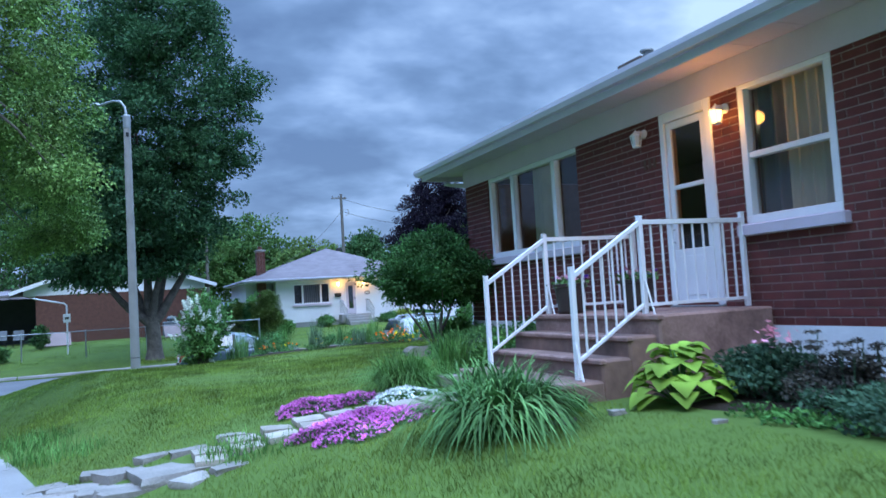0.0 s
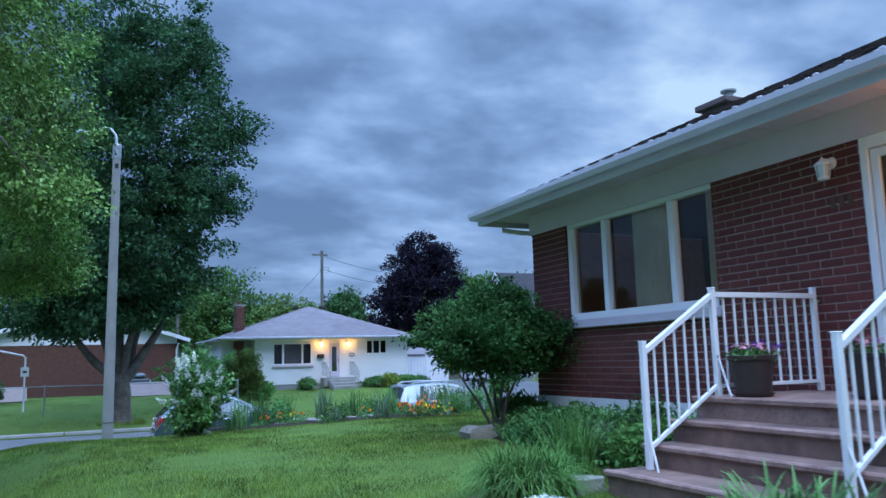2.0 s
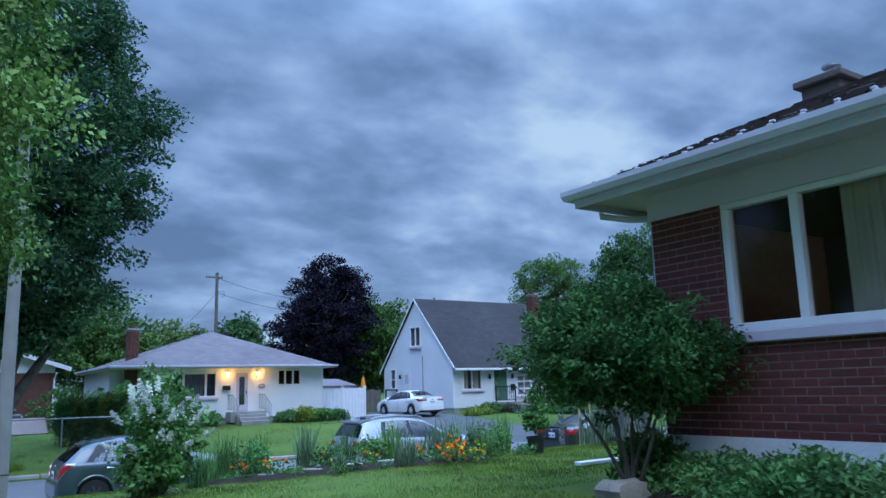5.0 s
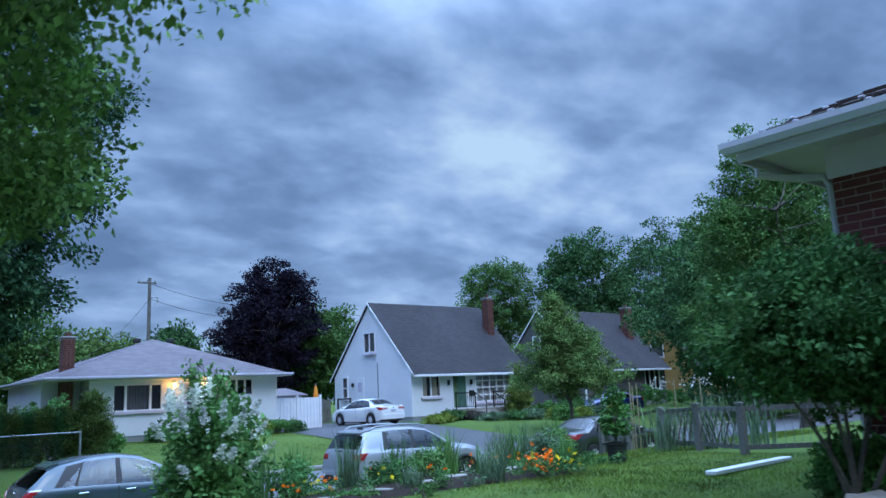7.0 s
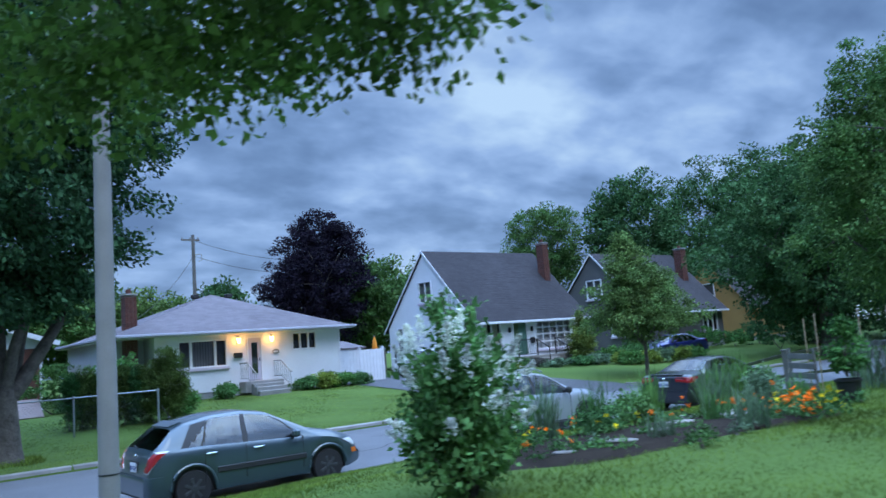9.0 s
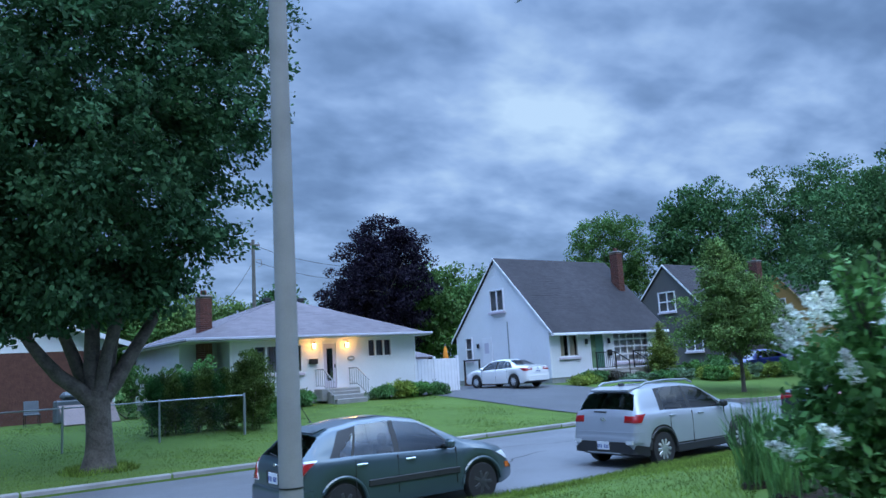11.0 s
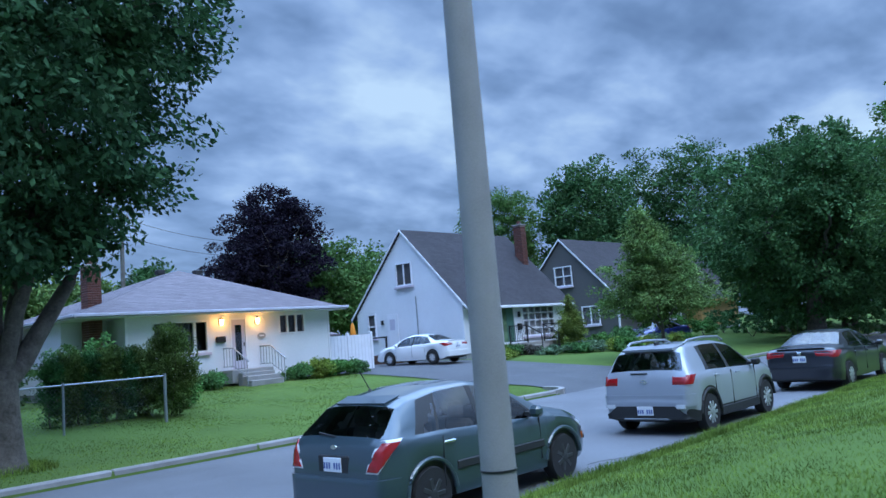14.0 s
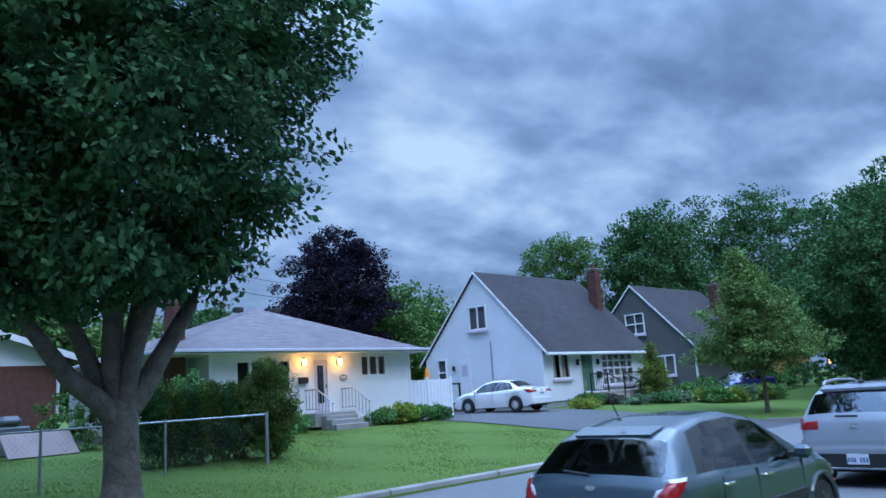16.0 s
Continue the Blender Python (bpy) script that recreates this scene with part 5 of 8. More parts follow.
def build_car(name, label, at, turn, spec):
    """A car along +x from its rear bumper at the origin; the spec holds its profiles in metres."""
    S = spec
    root = thing(name, at, label, "car", "cars parked along the street" if S.get("street") else "")
    place = Matrix.Translation(at) @ pose(0, 0, 0, 0, 0, turn) @ Matrix.Translation((0, 0, 0))
    Lg, W, wr = S["length"], S["width"] / 2, S["wheel"]
    axles = S["axles"]
    xs = np.array(sorted(set(np.round(np.concatenate([np.linspace(0, Lg, 71), [0.015, 0.04, Lg - 0.015, Lg - 0.04], *[np.linspace(a - wr - 0.09, a + wr + 0.09, 17) for a in axles]]), 3))))
    shift = smooth_interp(S["lean"], xs, 0.06)
    shift[0] = shift[-1] = 0.0
    top, belt = smooth_interp(S["top"], xs + shift, 0.05), smooth_interp(S["belt"], xs, 0.06)
    top[0], top[-1] = S["top"][0][1], S["top"][-1][1]
    belt = np.minimum(belt, top - 0.012)
    roof_h = max(z for _, z in S["top"])
    wide = W * (1 - 0.13 * np.clip(1 - xs / 0.35, 0, 1) ** 2.2 - 0.26 * np.clip(1 - (Lg - xs) / 0.75, 0, 1) ** 2.4)
    zb = 0.20 + 0.12 * np.clip(1 - xs / 0.3, 0, 1) ** 1.5 + 0.06 * np.clip(1 - (Lg - xs) / 0.3, 0, 1)
    R = wr + 0.065
    rings = []
    for i, x in enumerate(xs):
        sill = zb[i] + 0.03
        for a in axles:
            if abs(x - a) < R:
                sill = max(sill, wr + math.sqrt(max(0, R * R - (x - a) ** 2)))
        sill = min(sill, belt[i] - 0.10)
        bz, w, tz = belt[i], wide[i], top[i]
        hgt = max(0.0, tz - bz)
        f = min(1.0, hgt / max(0.01, roof_h - bz))
        we = w * 0.945
        wrf = we + (S["roof_half"] - we) * f if hgt > 0.1 else we * (1 - 0.04 * hgt / 0.1)
        ez = bz + max(0.0, hgt - 0.075) if hgt > 0.1 else bz + hgt * 0.25
        mid = sill + (bz - sill) * 0.55
        sec = [(0.0, zb[i]), (w * 0.78, zb[i]), (w * 0.955, sill), (w * 0.985, sill + (mid - sill) * 0.4), (w, mid), (w * 0.995, bz - (bz - mid) * 0.35), (w * 0.972, bz - 0.025), (we, bz)]
        for t in (0.25, 0.5, 0.75, 1.0):
            sec.append((we + (wrf - we) * (t ** 1.15), bz + (ez - bz) * t))
        sec += [(wrf * 0.93, ez + (tz - ez) * 0.55), (wrf * 0.75, ez + (tz - ez) * 0.82), (wrf * 0.4, ez + (tz - ez) * 0.96), (0.0, tz)]
        go = [0.0] * 8 + [0.25, 0.5, 0.75, 1.0, 1.0, 1.0, 1.0, 1.0]
        full = [(x + shift[i] * g, y, z) for g, (y, z) in zip(go, sec)]
        rings.append(full + [(a, -b, c) for a, b, c in full[-2:0:-1]])
    n, k = len(rings[0]), 16
    verts = [p for r in rings for p in r]
    fw0, fw1 = S["windshield"]
    rw0, rw1 = S["rear_window"]
    groups = {}
    for i in range(len(rings) - 1):
        xm = (xs[i] + xs[i + 1]) / 2
        for j in range(n):
            q = (i * n + j, i * n + (j + 1) % n, (i + 1) * n + (j + 1) % n, (i + 1) * n + j)
            jj = j if j < k - 1 else n - 1 - j
            sidep = "l" if j < k - 1 else "r"
            key = "body"
            if 7 <= jj <= 10 and top[i] - belt[i] > 0.16 and top[i + 1] - belt[i + 1] > 0.16:
                for wi, (a, b) in enumerate(S["side_windows"]):
                    if a <= xm <= b and (wi or "arch" not in S or jj - 6 <= 1 + 4.2 * (xm - a) / S["arch"]):
                        key = "window%d%s" % (wi, sidep)
                if key == "body" and S["side_windows"][0][0] - 0.12 < xm < S["side_windows"][-1][1] + 0.1:
                    key = "pillar%d%s" % (sum(a < xm for a, b in S["side_windows"]), sidep)
            elif jj >= 11 and fw0 < xm + (shift[i] + shift[i + 1]) / 2 < fw1 and jj > 11:
                key = "windshield"
            elif jj >= 11 and rw0 < xm + (shift[i] + shift[i + 1]) / 2 < rw1 and jj > 11:
                key = "rear_window"
            elif jj in (0, 1):
                key = "underbody"
            elif jj == 2 and S.get("clad"):
                key = "underbody"
            groups.setdefault(key, []).append(q)
    ends = {0: tuple(range(n))[::-1], 1: tuple(range((len(rings) - 1) * n, len(rings) * n))}
    groups["body"] += [ends[0], ends[1]]

    def piece(nm, faces, mat, parent=root, lab="", push=0.0):
        used = sorted({i for f in faces for i in f})
        idx = {v: i for i, v in enumerate(used)}
        m = Mesh()
        m.v = [tuple(place @ Vector(verts[v])) for v in used]
        m.f = [tuple(idx[v] for v in f) for f in faces]
        heart = place @ Vector((Lg / 2, 0, 0.7))
        for q, f in enumerate(m.f):
            a_, b_, c_ = (Vector(m.v[v]) for v in (f[0], f[1], f[2]))
            if (c_ - a_).cross(Vector(m.v[f[-1]]) - b_).dot((a_ + c_) / 2 - heart) < 0:
                m.f[q] = f[::-1]
        return part(nm, fix_normals(m.data(nm)) if nm == "body" else m.data(nm), mat, parent, lab, smooth=True, sharp=50)

    body = piece("body", groups.pop("body"), S["paint"])
    for key, faces in groups.items():
        if key.startswith("window"):
            piece("side_window", faces, "car_glass").visible_shadow = False
        elif key.startswith("pillar"):
            piece("pillar", faces, "black_plastic")
        elif key == "underbody":
            piece("underbody", faces, "black_plastic")
        else:
            piece(key, faces, S.get("rear_glass", "car_glass") if key == "rear_window" else "car_glass").visible_shadow = False
    P = lambda m: [setattr(m, "v", [tuple(place @ Vector(p)) for p in m.v]), m][1]
    # inside: floor, seats, dash
    inner = Mesh().box(0.3, Lg - 0.9, -W * 0.85, W * 0.85, 0.3, 0.62)
    part("cabin_floor", P(inner), "seat", root)
    sx = S["seats"]
    for x, ys_ in ((sx, (-0.36, 0.36)), (sx - 0.85, (-0.42, 0, 0.42))):
        for y in ys_:
            se = part("seat", P(Mesh().box(x - 0.1, x + 0.05, y - 0.21, y + 0.21, 0.6, roof_h - 0.48, 0.05)), "seat", root)
            part("head_rest", P(Mesh().box(x - 0.13, x - 0.03, y - 0.12, y + 0.12, roof_h - 0.46, roof_h - 0.27, 0.04)), "seat", se)
    part("dashboard", P(Mesh().box(fw0 + 0.1, fw0 + 0.5, -W * 0.8, W * 0.8, 0.6, S["belt"][-3][1] - 0.06, 0.04)), "seat", root)
    # wheels
    for a in axles:
        for s in (-1, 1):
            c = place @ Matrix.Translation((a, s * (W - 0.10), wr)) @ pose(0, 0, 0, -90 * s, 0, 0)
            wh = part("wheel", Mesh().lathe([(wr * 0.60, 0.03), (wr * 0.64, 0.075), (wr * 0.62, 0.085)], 24, c), S["rim"], root)
            part("tyre", Mesh().lathe([(wr * 0.62, -0.1), (wr * 0.93, -0.1), (wr, -0.07), (wr, 0.06), (wr * 0.95, 0.088), (wr * 0.64, 0.092)], 28, c), "tyre", wh, smooth=True)
            for sp in range(S["spokes"]):
                an = math.tau * sp / S["spokes"]
                part("spoke", Mesh().box(0.03, wr * 0.61, -0.032, 0.032, 0.07, 0.097, 0.01, c @ pose(0, 0, 0, 0, 0, math.degrees(an))), S["rim"], wh)
            part("hub", Mesh().lathe([(0.065, 0.07), (0.06, 0.10), (0.03, 0.105)], 12, c), S["rim"], wh)
            part("brake_disc", Mesh().lathe([(wr * 0.5, 0.02), (wr * 0.5, 0.066)], 16, c), "dark", wh)
            part("arch_liner", P(Mesh().tube([(a - R + 0.015, s * (W - 0.26), wr * 0.7), (a - R * 0.7, s * (W - 0.26), wr + R * 0.66), (a, s * (W - 0.26), wr + R - 0.02), (a + R * 0.7, s * (W - 0.26), wr + R * 0.66), (a + R - 0.015, s * (W - 0.26), wr * 0.7)], 0.16, 6)), "dark", root)

    # lamps and bumpers wrap round the body: s runs along its outline at a height, from the middle of the rear (or front)
    def outline(z, front):
        pts = []
        order = range(len(rings) - 1, -1, -1) if front else range(len(rings))
        for i in order:
            sec = rings[i][2:16]
            zs_ = [q[2] for q in sec]
            if zs_[-1] < z:
                continue
            w_ = float(np.interp(z, zs_, [q[1] for q in sec]))
            if not pts:
                pts.append((float(xs[i]), 0.0))
            pts.append((float(xs[i]), w_))
        return pts

    def along(pts, s_):
        for (xa, ya), (xb, yb) in zip(pts, pts[1:]):
            d = math.hypot(xb - xa, yb - ya)
            if s_ <= d and d > 1e-6:
                t = s_ / d
                nx_, ny_ = (yb - ya) / d, -(xb - xa) / d
                return xa + (xb - xa) * t, ya + (yb - ya) * t, nx_, ny_
            s_ -= d
        return (*pts[-1], 0.0, 1.0)

    def wrap(nm, mat, z0, z1, s0, s1, side=1, off=0.012, front=False, lab="", parent=root, nu=14, nv=8):
        """s0 and s1 may be functions of the height's fraction."""
        m = Mesh()
        for v in range(-1, nv + 2):
            tv = min(1, max(0, v / nv))
            z = z0 + (z1 - z0) * tv
            pts = outline(z, front)
            a_, b_ = (f(tv) if callable(f) else f for f in (s0, s1))
            for u in range(-1, nu + 2):
                tu = min(1, max(0, u / nu))
                x, y, nx_, ny_ = along(pts, a_ + (b_ - a_) * tu)
                if abs(nx_) > 0.9 and y < 0.02:
                    nx_, ny_ = (1.0 if front else -1.0), 0.0
                elif ny_ < 0:
                    nx_, ny_ = -nx_, -ny_
                if not front and nx_ > 0.2 or front and nx_ < -0.2:
                    nx_, ny_ = -nx_, ny_
                o = -0.01 if (v in (-1, nv + 1) or u in (-1, nu + 1)) else off
                m.v.append(tuple(place @ Vector((x + nx_ * o, side * (y + ny_ * o), z))))
        w_ = nu + 3
        m.f = [(j * w_ + i, j * w_ + i + 1, (j + 1) * w_ + i + 1, (j + 1) * w_ + i) for j in range(nv + 2) for i in range(w_ - 1)]
        return part(nm, m, mat, parent, lab, smooth=True, sharp=60)

    S["fit"](root, P, wrap, place)
    for s in (-1, 1):
        mx = S["mirror"]
        mr = part("mirror", P(Mesh().box(mx - 0.09, mx + 0.05, s * (W + 0.02), s * (W + 0.19), S["mirror_z"], S["mirror_z"] + 0.14, 0.04)), S.get("mirror_mat", S["paint"]), root)
        part("mirror_foot", P(Mesh().box(mx - 0.04, mx + 0.04, s * (W - 0.07), s * (W + 0.03), S["mirror_z"] + 0.01, S["mirror_z"] + 0.06)), "black_plastic", mr)
        for hx, hz in S["handles"]:
            part("door_handle", P(Mesh().box(hx - 0.09, hx + 0.09, s * (W * 0.985), s * (W + 0.022), hz - 0.018, hz + 0.018, 0.01)), S.get("handle_mat", S["paint"]), root)
        for dx in S["door_gaps"]:
            part("door_gap", P(Mesh().box(dx - 0.004, dx + 0.004, s * (W * 0.975), s * (W + 0.001), 0.36, S["belt"][2][1] - 0.06)), "dark", root)
    return root


def plate(root, P, x, z, w=0.31, h=0.155, tilt=0.0):
    p = part("number_plate", P(Mesh().box(x - 0.012, x, -w / 2, w / 2, z - h / 2, z + h / 2, 0.004)), "plate", root, "white plate with plain bars")
    for i in range(7):
        if i != 3:
            y = -w * 0.42 + w * 0.84 * i / 6
            part("bar", P(Mesh().box(x - 0.0155, x - 0.0125, y - 0.013, y + 0.013, z - 0.045, z + 0.025)), "plate_ink", p)


def fit_hatch(root, P, wrap, place):
    for s in (-1, 1):
        wrap("lamp_rim", "clear_lens", 0.63, 0.965, lambda t: 0.55 + 0.16 * t, lambda t: 0.74 + 0.22 * t, s, 0.010)
        wrap("tail_light", "red_lens", 0.65, 0.94, lambda t: 0.58 + 0.16 * t, lambda t: 0.74 + 0.20 * t, s, 0.022)
        wrap("headlight", "clear_lens", 0.60, 0.74, lambda t: 0.36, lambda t: 0.80 + 0.18 * t, s, 0.012, True)
        wrap("side_marker", "orange_lens", 0.46, 0.55, 0.72, 0.86, s, 0.012, True)
        wrap("bumper", PAINT_HATCH, 0.26, 0.57, 0.0, 0.98, s, 0.045)
        wrap("bumper_strip", "black_plastic", 0.22, 0.27, 0.0, 0.92, s, 0.030)
        wrap("front_bumper_strip", "black_plastic", 0.44, 0.50, 0.0, 0.70, s, 0.020, True)
        part("rub_strip", P(Mesh().box(1.12, 2.78, s * 0.832, s * 0.862, 0.50, 0.60, 0.012)), "black_plastic", root)
        for a in (0.72, 3.22):
            part("arch_lip", P(Mesh().tube([(a + 0.385 * math.cos(t), s * 0.822, 0.30 + 0.385 * math.sin(t)) for t in np.linspace(0.05, math.pi - 0.05, 18)], 0.03, 8)), PAINT_HATCH, root, smooth=True)
    part("plate_recess", P(Mesh().box(0.005, 0.05, -0.27, 0.27, 0.60, 0.80, 0.015)), "black_plastic", root)
    plate(root, P, 0.004, 0.70)
    part("badge", P(Mesh().lathe([(0.05, 0), (0.05, 0.012)], 16, pose(0.038, 0, 0.885, 0, -90, 0) @ Matrix.Diagonal((0.5, 1, 1, 1)))), "chrome", root)
    part("spoiler", P(Mesh().add([(0.45, -0.42, 1.318), (0.45, 0.42, 1.318), (0.66, 0.46, 1.384), (0.66, -0.46, 1.384), (0.46, -0.42, 1.296), (0.46, 0.42, 1.296), (0.58, 0.44, 1.33), (0.58, -0.44, 1.33)], [(0, 3, 2, 1), (4, 5, 6, 7), (0, 1, 5, 4), (1, 2, 6, 5), (3, 0, 4, 7)])), PAINT_HATCH, root)
    part("rear_wiper", P(Mesh().tube([(0.10, 0.05, 0.99), (0.115, 0.35, 1.02)], 0.012, 5)), "black_plastic", root)
    part("aerial", P(Mesh().tube([(0.62, 0, 1.46), (0.48, 0, 1.68)], 0.006, 5).lathe([(0.03, 1.44), (0.012, 1.47)], 8, Matrix.Translation((0.62, 0, 0)))), "black_plastic", root)


PAINT_HATCH = car_paint("blue_grey_paint", (0.042, 0.068, 0.085))
PAINT_SUV = car_paint("silver_paint", (0.30, 0.325, 0.37), 0.15)
PAINT_BLACK = car_paint("black_paint", (0.013, 0.014, 0.02), 0.0)
PAINT_WHITE = car_paint("white_car_paint", (0.72, 0.73, 0.75), 0.0)
PAINT_BLUE = car_paint("blue_car_paint", (0.02, 0.03, 0.16), 0.3)

HATCH = dict(street=True, length=3.99, width=1.69, wheel=0.30, axles=(0.72, 3.22), paint=PAINT_HATCH, roof_half=0.555,
             top=((0, 0.56), (0.03, 0.90), (0.10, 0.985), (0.43, 1.29), (0.64, 1.375), (1.15, 1.455), (1.7, 1.47), (2.15, 1.40), (2.95, 1.02), (3.4, 0.93), (3.75, 0.82), (3.93, 0.66), (3.99, 0.48)),
             belt=((0, 0.54), (0.03, 0.86), (0.14, 0.965), (0.9, 0.965), (2.6, 0.895), (3.0, 0.90), (3.5, 0.80), (3.8, 0.70), (3.99, 0.44)),
             windshield=(2.16, 2.93), rear_window=(0.11, 0.44), side_windows=((0.66, 0.88), (0.92, 1.58), (1.70, 2.66)), lean=((0, 0), (0.22, 0.0), (0.55, 0.26), (0.95, 0.14), (1.65, 0.03), (2.2, -0.12), (2.70, -0.42), (2.98, -0.04), (3.2, 0), (3.99, 0)), seats=1.75, rim="steel_rim", spokes=7, arch=0.36,
             mirror=2.55, mirror_z=0.91, mirror_mat=PAINT_HATCH, handles=((1.02, 0.83), (1.86, 0.82)), handle_mat="chrome", door_gaps=(0.92, 1.64, 2.72), fit=fit_hatch)
build_car("hatchback", "blue-grey five-door hatchback parked at the kerb", (1.38, 26.10, 0.0), 0, HATCH)


def fit_suv(root, P, wrap, place):
    for s in (-1, 1):
        wrap("tail_light", "red_lens", 0.87, 1.03, lambda t: 0.54, lambda t: 0.92 + 0.06 * t, s, 0.014)
        wrap("headlight", "clear_lens", 0.62, 0.74, 0.42, 0.85, s, 0.012, True)
        wrap("bumper", PAINT_SUV, 0.50, 0.70, 0.0, 0.98, s, 0.028)
        wrap("bumper_cladding", "black_plastic", 0.29, 0.51, 0.0, lambda t: 0.86 - 0.30 * t, s, 0.040)
        wrap("reflector", "clear_lens", 0.47, 0.54, 0.60, 0.76, s, 0.046)
        part("roof_rail", P(Mesh().tube([(0.55, s * 0.56, 1.54), (0.7, s * 0.57, 1.60), (1.3, s * 0.57, 1.625), (2.0, s * 0.55, 1.60), (2.2, s * 0.54, 1.53)], 0.022, 8)), "galvanised", root, smooth=True)
        for a in (0.74, 3.26):
            part("arch_lip", P(Mesh().tube([(a + 0.405 * math.cos(t), s * 0.862, 0.325 + 0.405 * math.sin(t)) for t in np.linspace(0.05, math.pi - 0.05, 18)], 0.034, 8)), "black_plastic", root, smooth=True)
        part("sill_cladding", P(Mesh().box(1.15, 2.85, s * 0.85, s * 0.885, 0.22, 0.38, 0.02)), "black_plastic", root)
    part("skid_plate", P(Mesh().box(-0.045, 0.1, -0.45, 0.45, 0.27, 0.32, 0.02)), "galvanised", root)
    part("badge", P(Mesh().lathe([(0.07, 0), (0.07, 0.012)], 16, pose(0.018, 0, 0.93, 0, -90, 0) @ Matrix.Diagonal((0.5, 1, 1, 1)))), "chrome", root)
    wrap("tailgate_crease", "dark", 0.735, 0.748, 0.0, 0.55, 1, 0.003)
    wrap("tailgate_crease", "dark", 0.735, 0.748, 0.0, 0.55, -1, 0.003)
    plate(root, P, -0.036, 0.43)
    part("rear_wiper", P(Mesh().tube([(0.075, -0.05, 1.07), (0.08, 0.28, 1.075)], 0.014, 5)), "black_plastic", root)
    part("spoiler", P(Mesh().add([(0.24, -0.5, 1.49), (0.24, 0.5, 1.49), (0.58, 0.57, 1.545), (0.58, -0.57, 1.545), (0.25, -0.5, 1.455), (0.25, 0.5, 1.455), (0.5, 0.52, 1.47), (0.5, -0.52, 1.47)], [(0, 3, 2, 1), (4, 5, 6, 7), (0, 1, 5, 4), (1, 2, 6, 5), (3, 0, 4, 7)])), PAINT_SUV, root)
    part("aerial", P(Mesh().box(0.55, 0.72, -0.02, 0.02, 1.54, 1.61, 0.015)), "black_plastic", root)


SUV = dict(street=True, length=4.04, width=1.77, wheel=0.325, axles=(0.74, 3.26), paint=PAINT_SUV, roof_half=0.60, clad=True, rear_glass="tinted_glass",
           top=((0, 0.60), (0.02, 0.95), (0.08, 1.06), (0.30, 1.46), (0.45, 1.53), (1.2, 1.57), (1.8, 1.56), (2.2, 1.50), (2.95, 1.10), (3.5, 1.03), (3.85, 0.95), (4.0, 0.80), (4.04, 0.55)),
           belt=((0, 0.58), (0.02, 0.92), (0.12, 1.05), (0.9, 1.06), (2.6, 1.00), (3.0, 1.0), (3.5, 0.92), (3.85, 0.82), (4.04, 0.5)),
           windshield=(2.22, 2.93), rear_window=(0.09, 0.31), side_windows=((0.86, 1.62), (1.74, 2.70)), lean=((0, 0), (0.3, 0.0), (0.8, 0.12), (1.65, 0.02), (2.2, -0.12), (2.75, -0.42), (3.0, -0.05), (3.2, 0), (4.04, 0)), seats=1.8, rim="alloy", spokes=10,
           mirror=2.62, mirror_z=1.0, mirror_mat="black_plastic", handles=((1.05, 0.95), (1.95, 0.93)), door_gaps=(1.0, 1.68, 2.75), fit=fit_suv)
build_car("compact_suv", "silver compact suv with roof rails parked at the kerb", (8.37, 26.12, 0.0), 0, SUV)


def fit_sedan(root, P, wrap, place):
    paint = CARS[root["paint_key"]]
    for s in (-1, 1):
        wrap("tail_light", "red_lens", 0.80, 0.955, lambda t: 0.40 - 0.05 * t, lambda t: 0.92 + 0.22 * t, s, 0.012)
        wrap("headlight", "clear_lens", 0.56, 0.67, 0.40, 0.95, s, 0.012, True)
        wrap("bumper", paint, 0.32, 0.60, 0.0, 0.95, s, 0.028)
        wrap("lower_bumper", "black_plastic", 0.27, 0.33, 0.0, 0.85, s, 0.024)
    part("boot_lip", P(Mesh().box(0.06, 0.16, -0.58, 0.58, 1.02, 1.04, 0.01)), paint, root)
    part("badge", P(Mesh().box(0.0, 0.03, -0.05, 0.05, 0.87, 0.94, 0.01)), "chrome", root)
    plate(root, P, 0.004, 0.77)


CARS = {"black": PAINT_BLACK, "white": PAINT_WHITE, "blue": PAINT_BLUE}


def sedan(key, street):
    def fit(root, P, wrap, place):
        root["paint_key"] = key
        fit_sedan(root, P, wrap, place)
        del root["paint_key"]
    return dict(street=street, length=4.56, width=1.77, wheel=0.32, axles=(0.88, 3.56), paint=CARS[key], roof_half=0.55,
                top=((0, 0.58), (0.03, 0.94), (0.10, 1.02), (0.55, 1.07), (0.75, 1.10), (1.35, 1.37), (1.8, 1.425), (2.3, 1.42), (2.7, 1.35), (3.45, 0.99), (3.9, 0.92), (4.3, 0.80), (4.5, 0.64), (4.56, 0.46)),
                belt=((0, 0.56), (0.03, 0.90), (0.14, 0.98), (0.9, 0.985), (2.9, 0.90), (3.4, 0.90), (3.9, 0.83), (4.3, 0.70), (4.56, 0.42)),
                windshield=(2.72, 3.42), rear_window=(0.72, 1.36), side_windows=((1.05, 2.02), (2.13, 3.08)), lean=((0, 0), (0.6, 0.0), (1.1, 0.45), (1.5, 0.25), (2.07, 0.03), (2.5, -0.12), (3.1, -0.45), (3.45, -0.05), (3.7, 0), (4.56, 0)), seats=2.3, rim="alloy", spokes=10,
                mirror=3.0, mirror_z=0.90, handles=((1.35, 0.84), (2.3, 0.82)), door_gaps=(1.3, 2.1, 3.12), fit=fit)


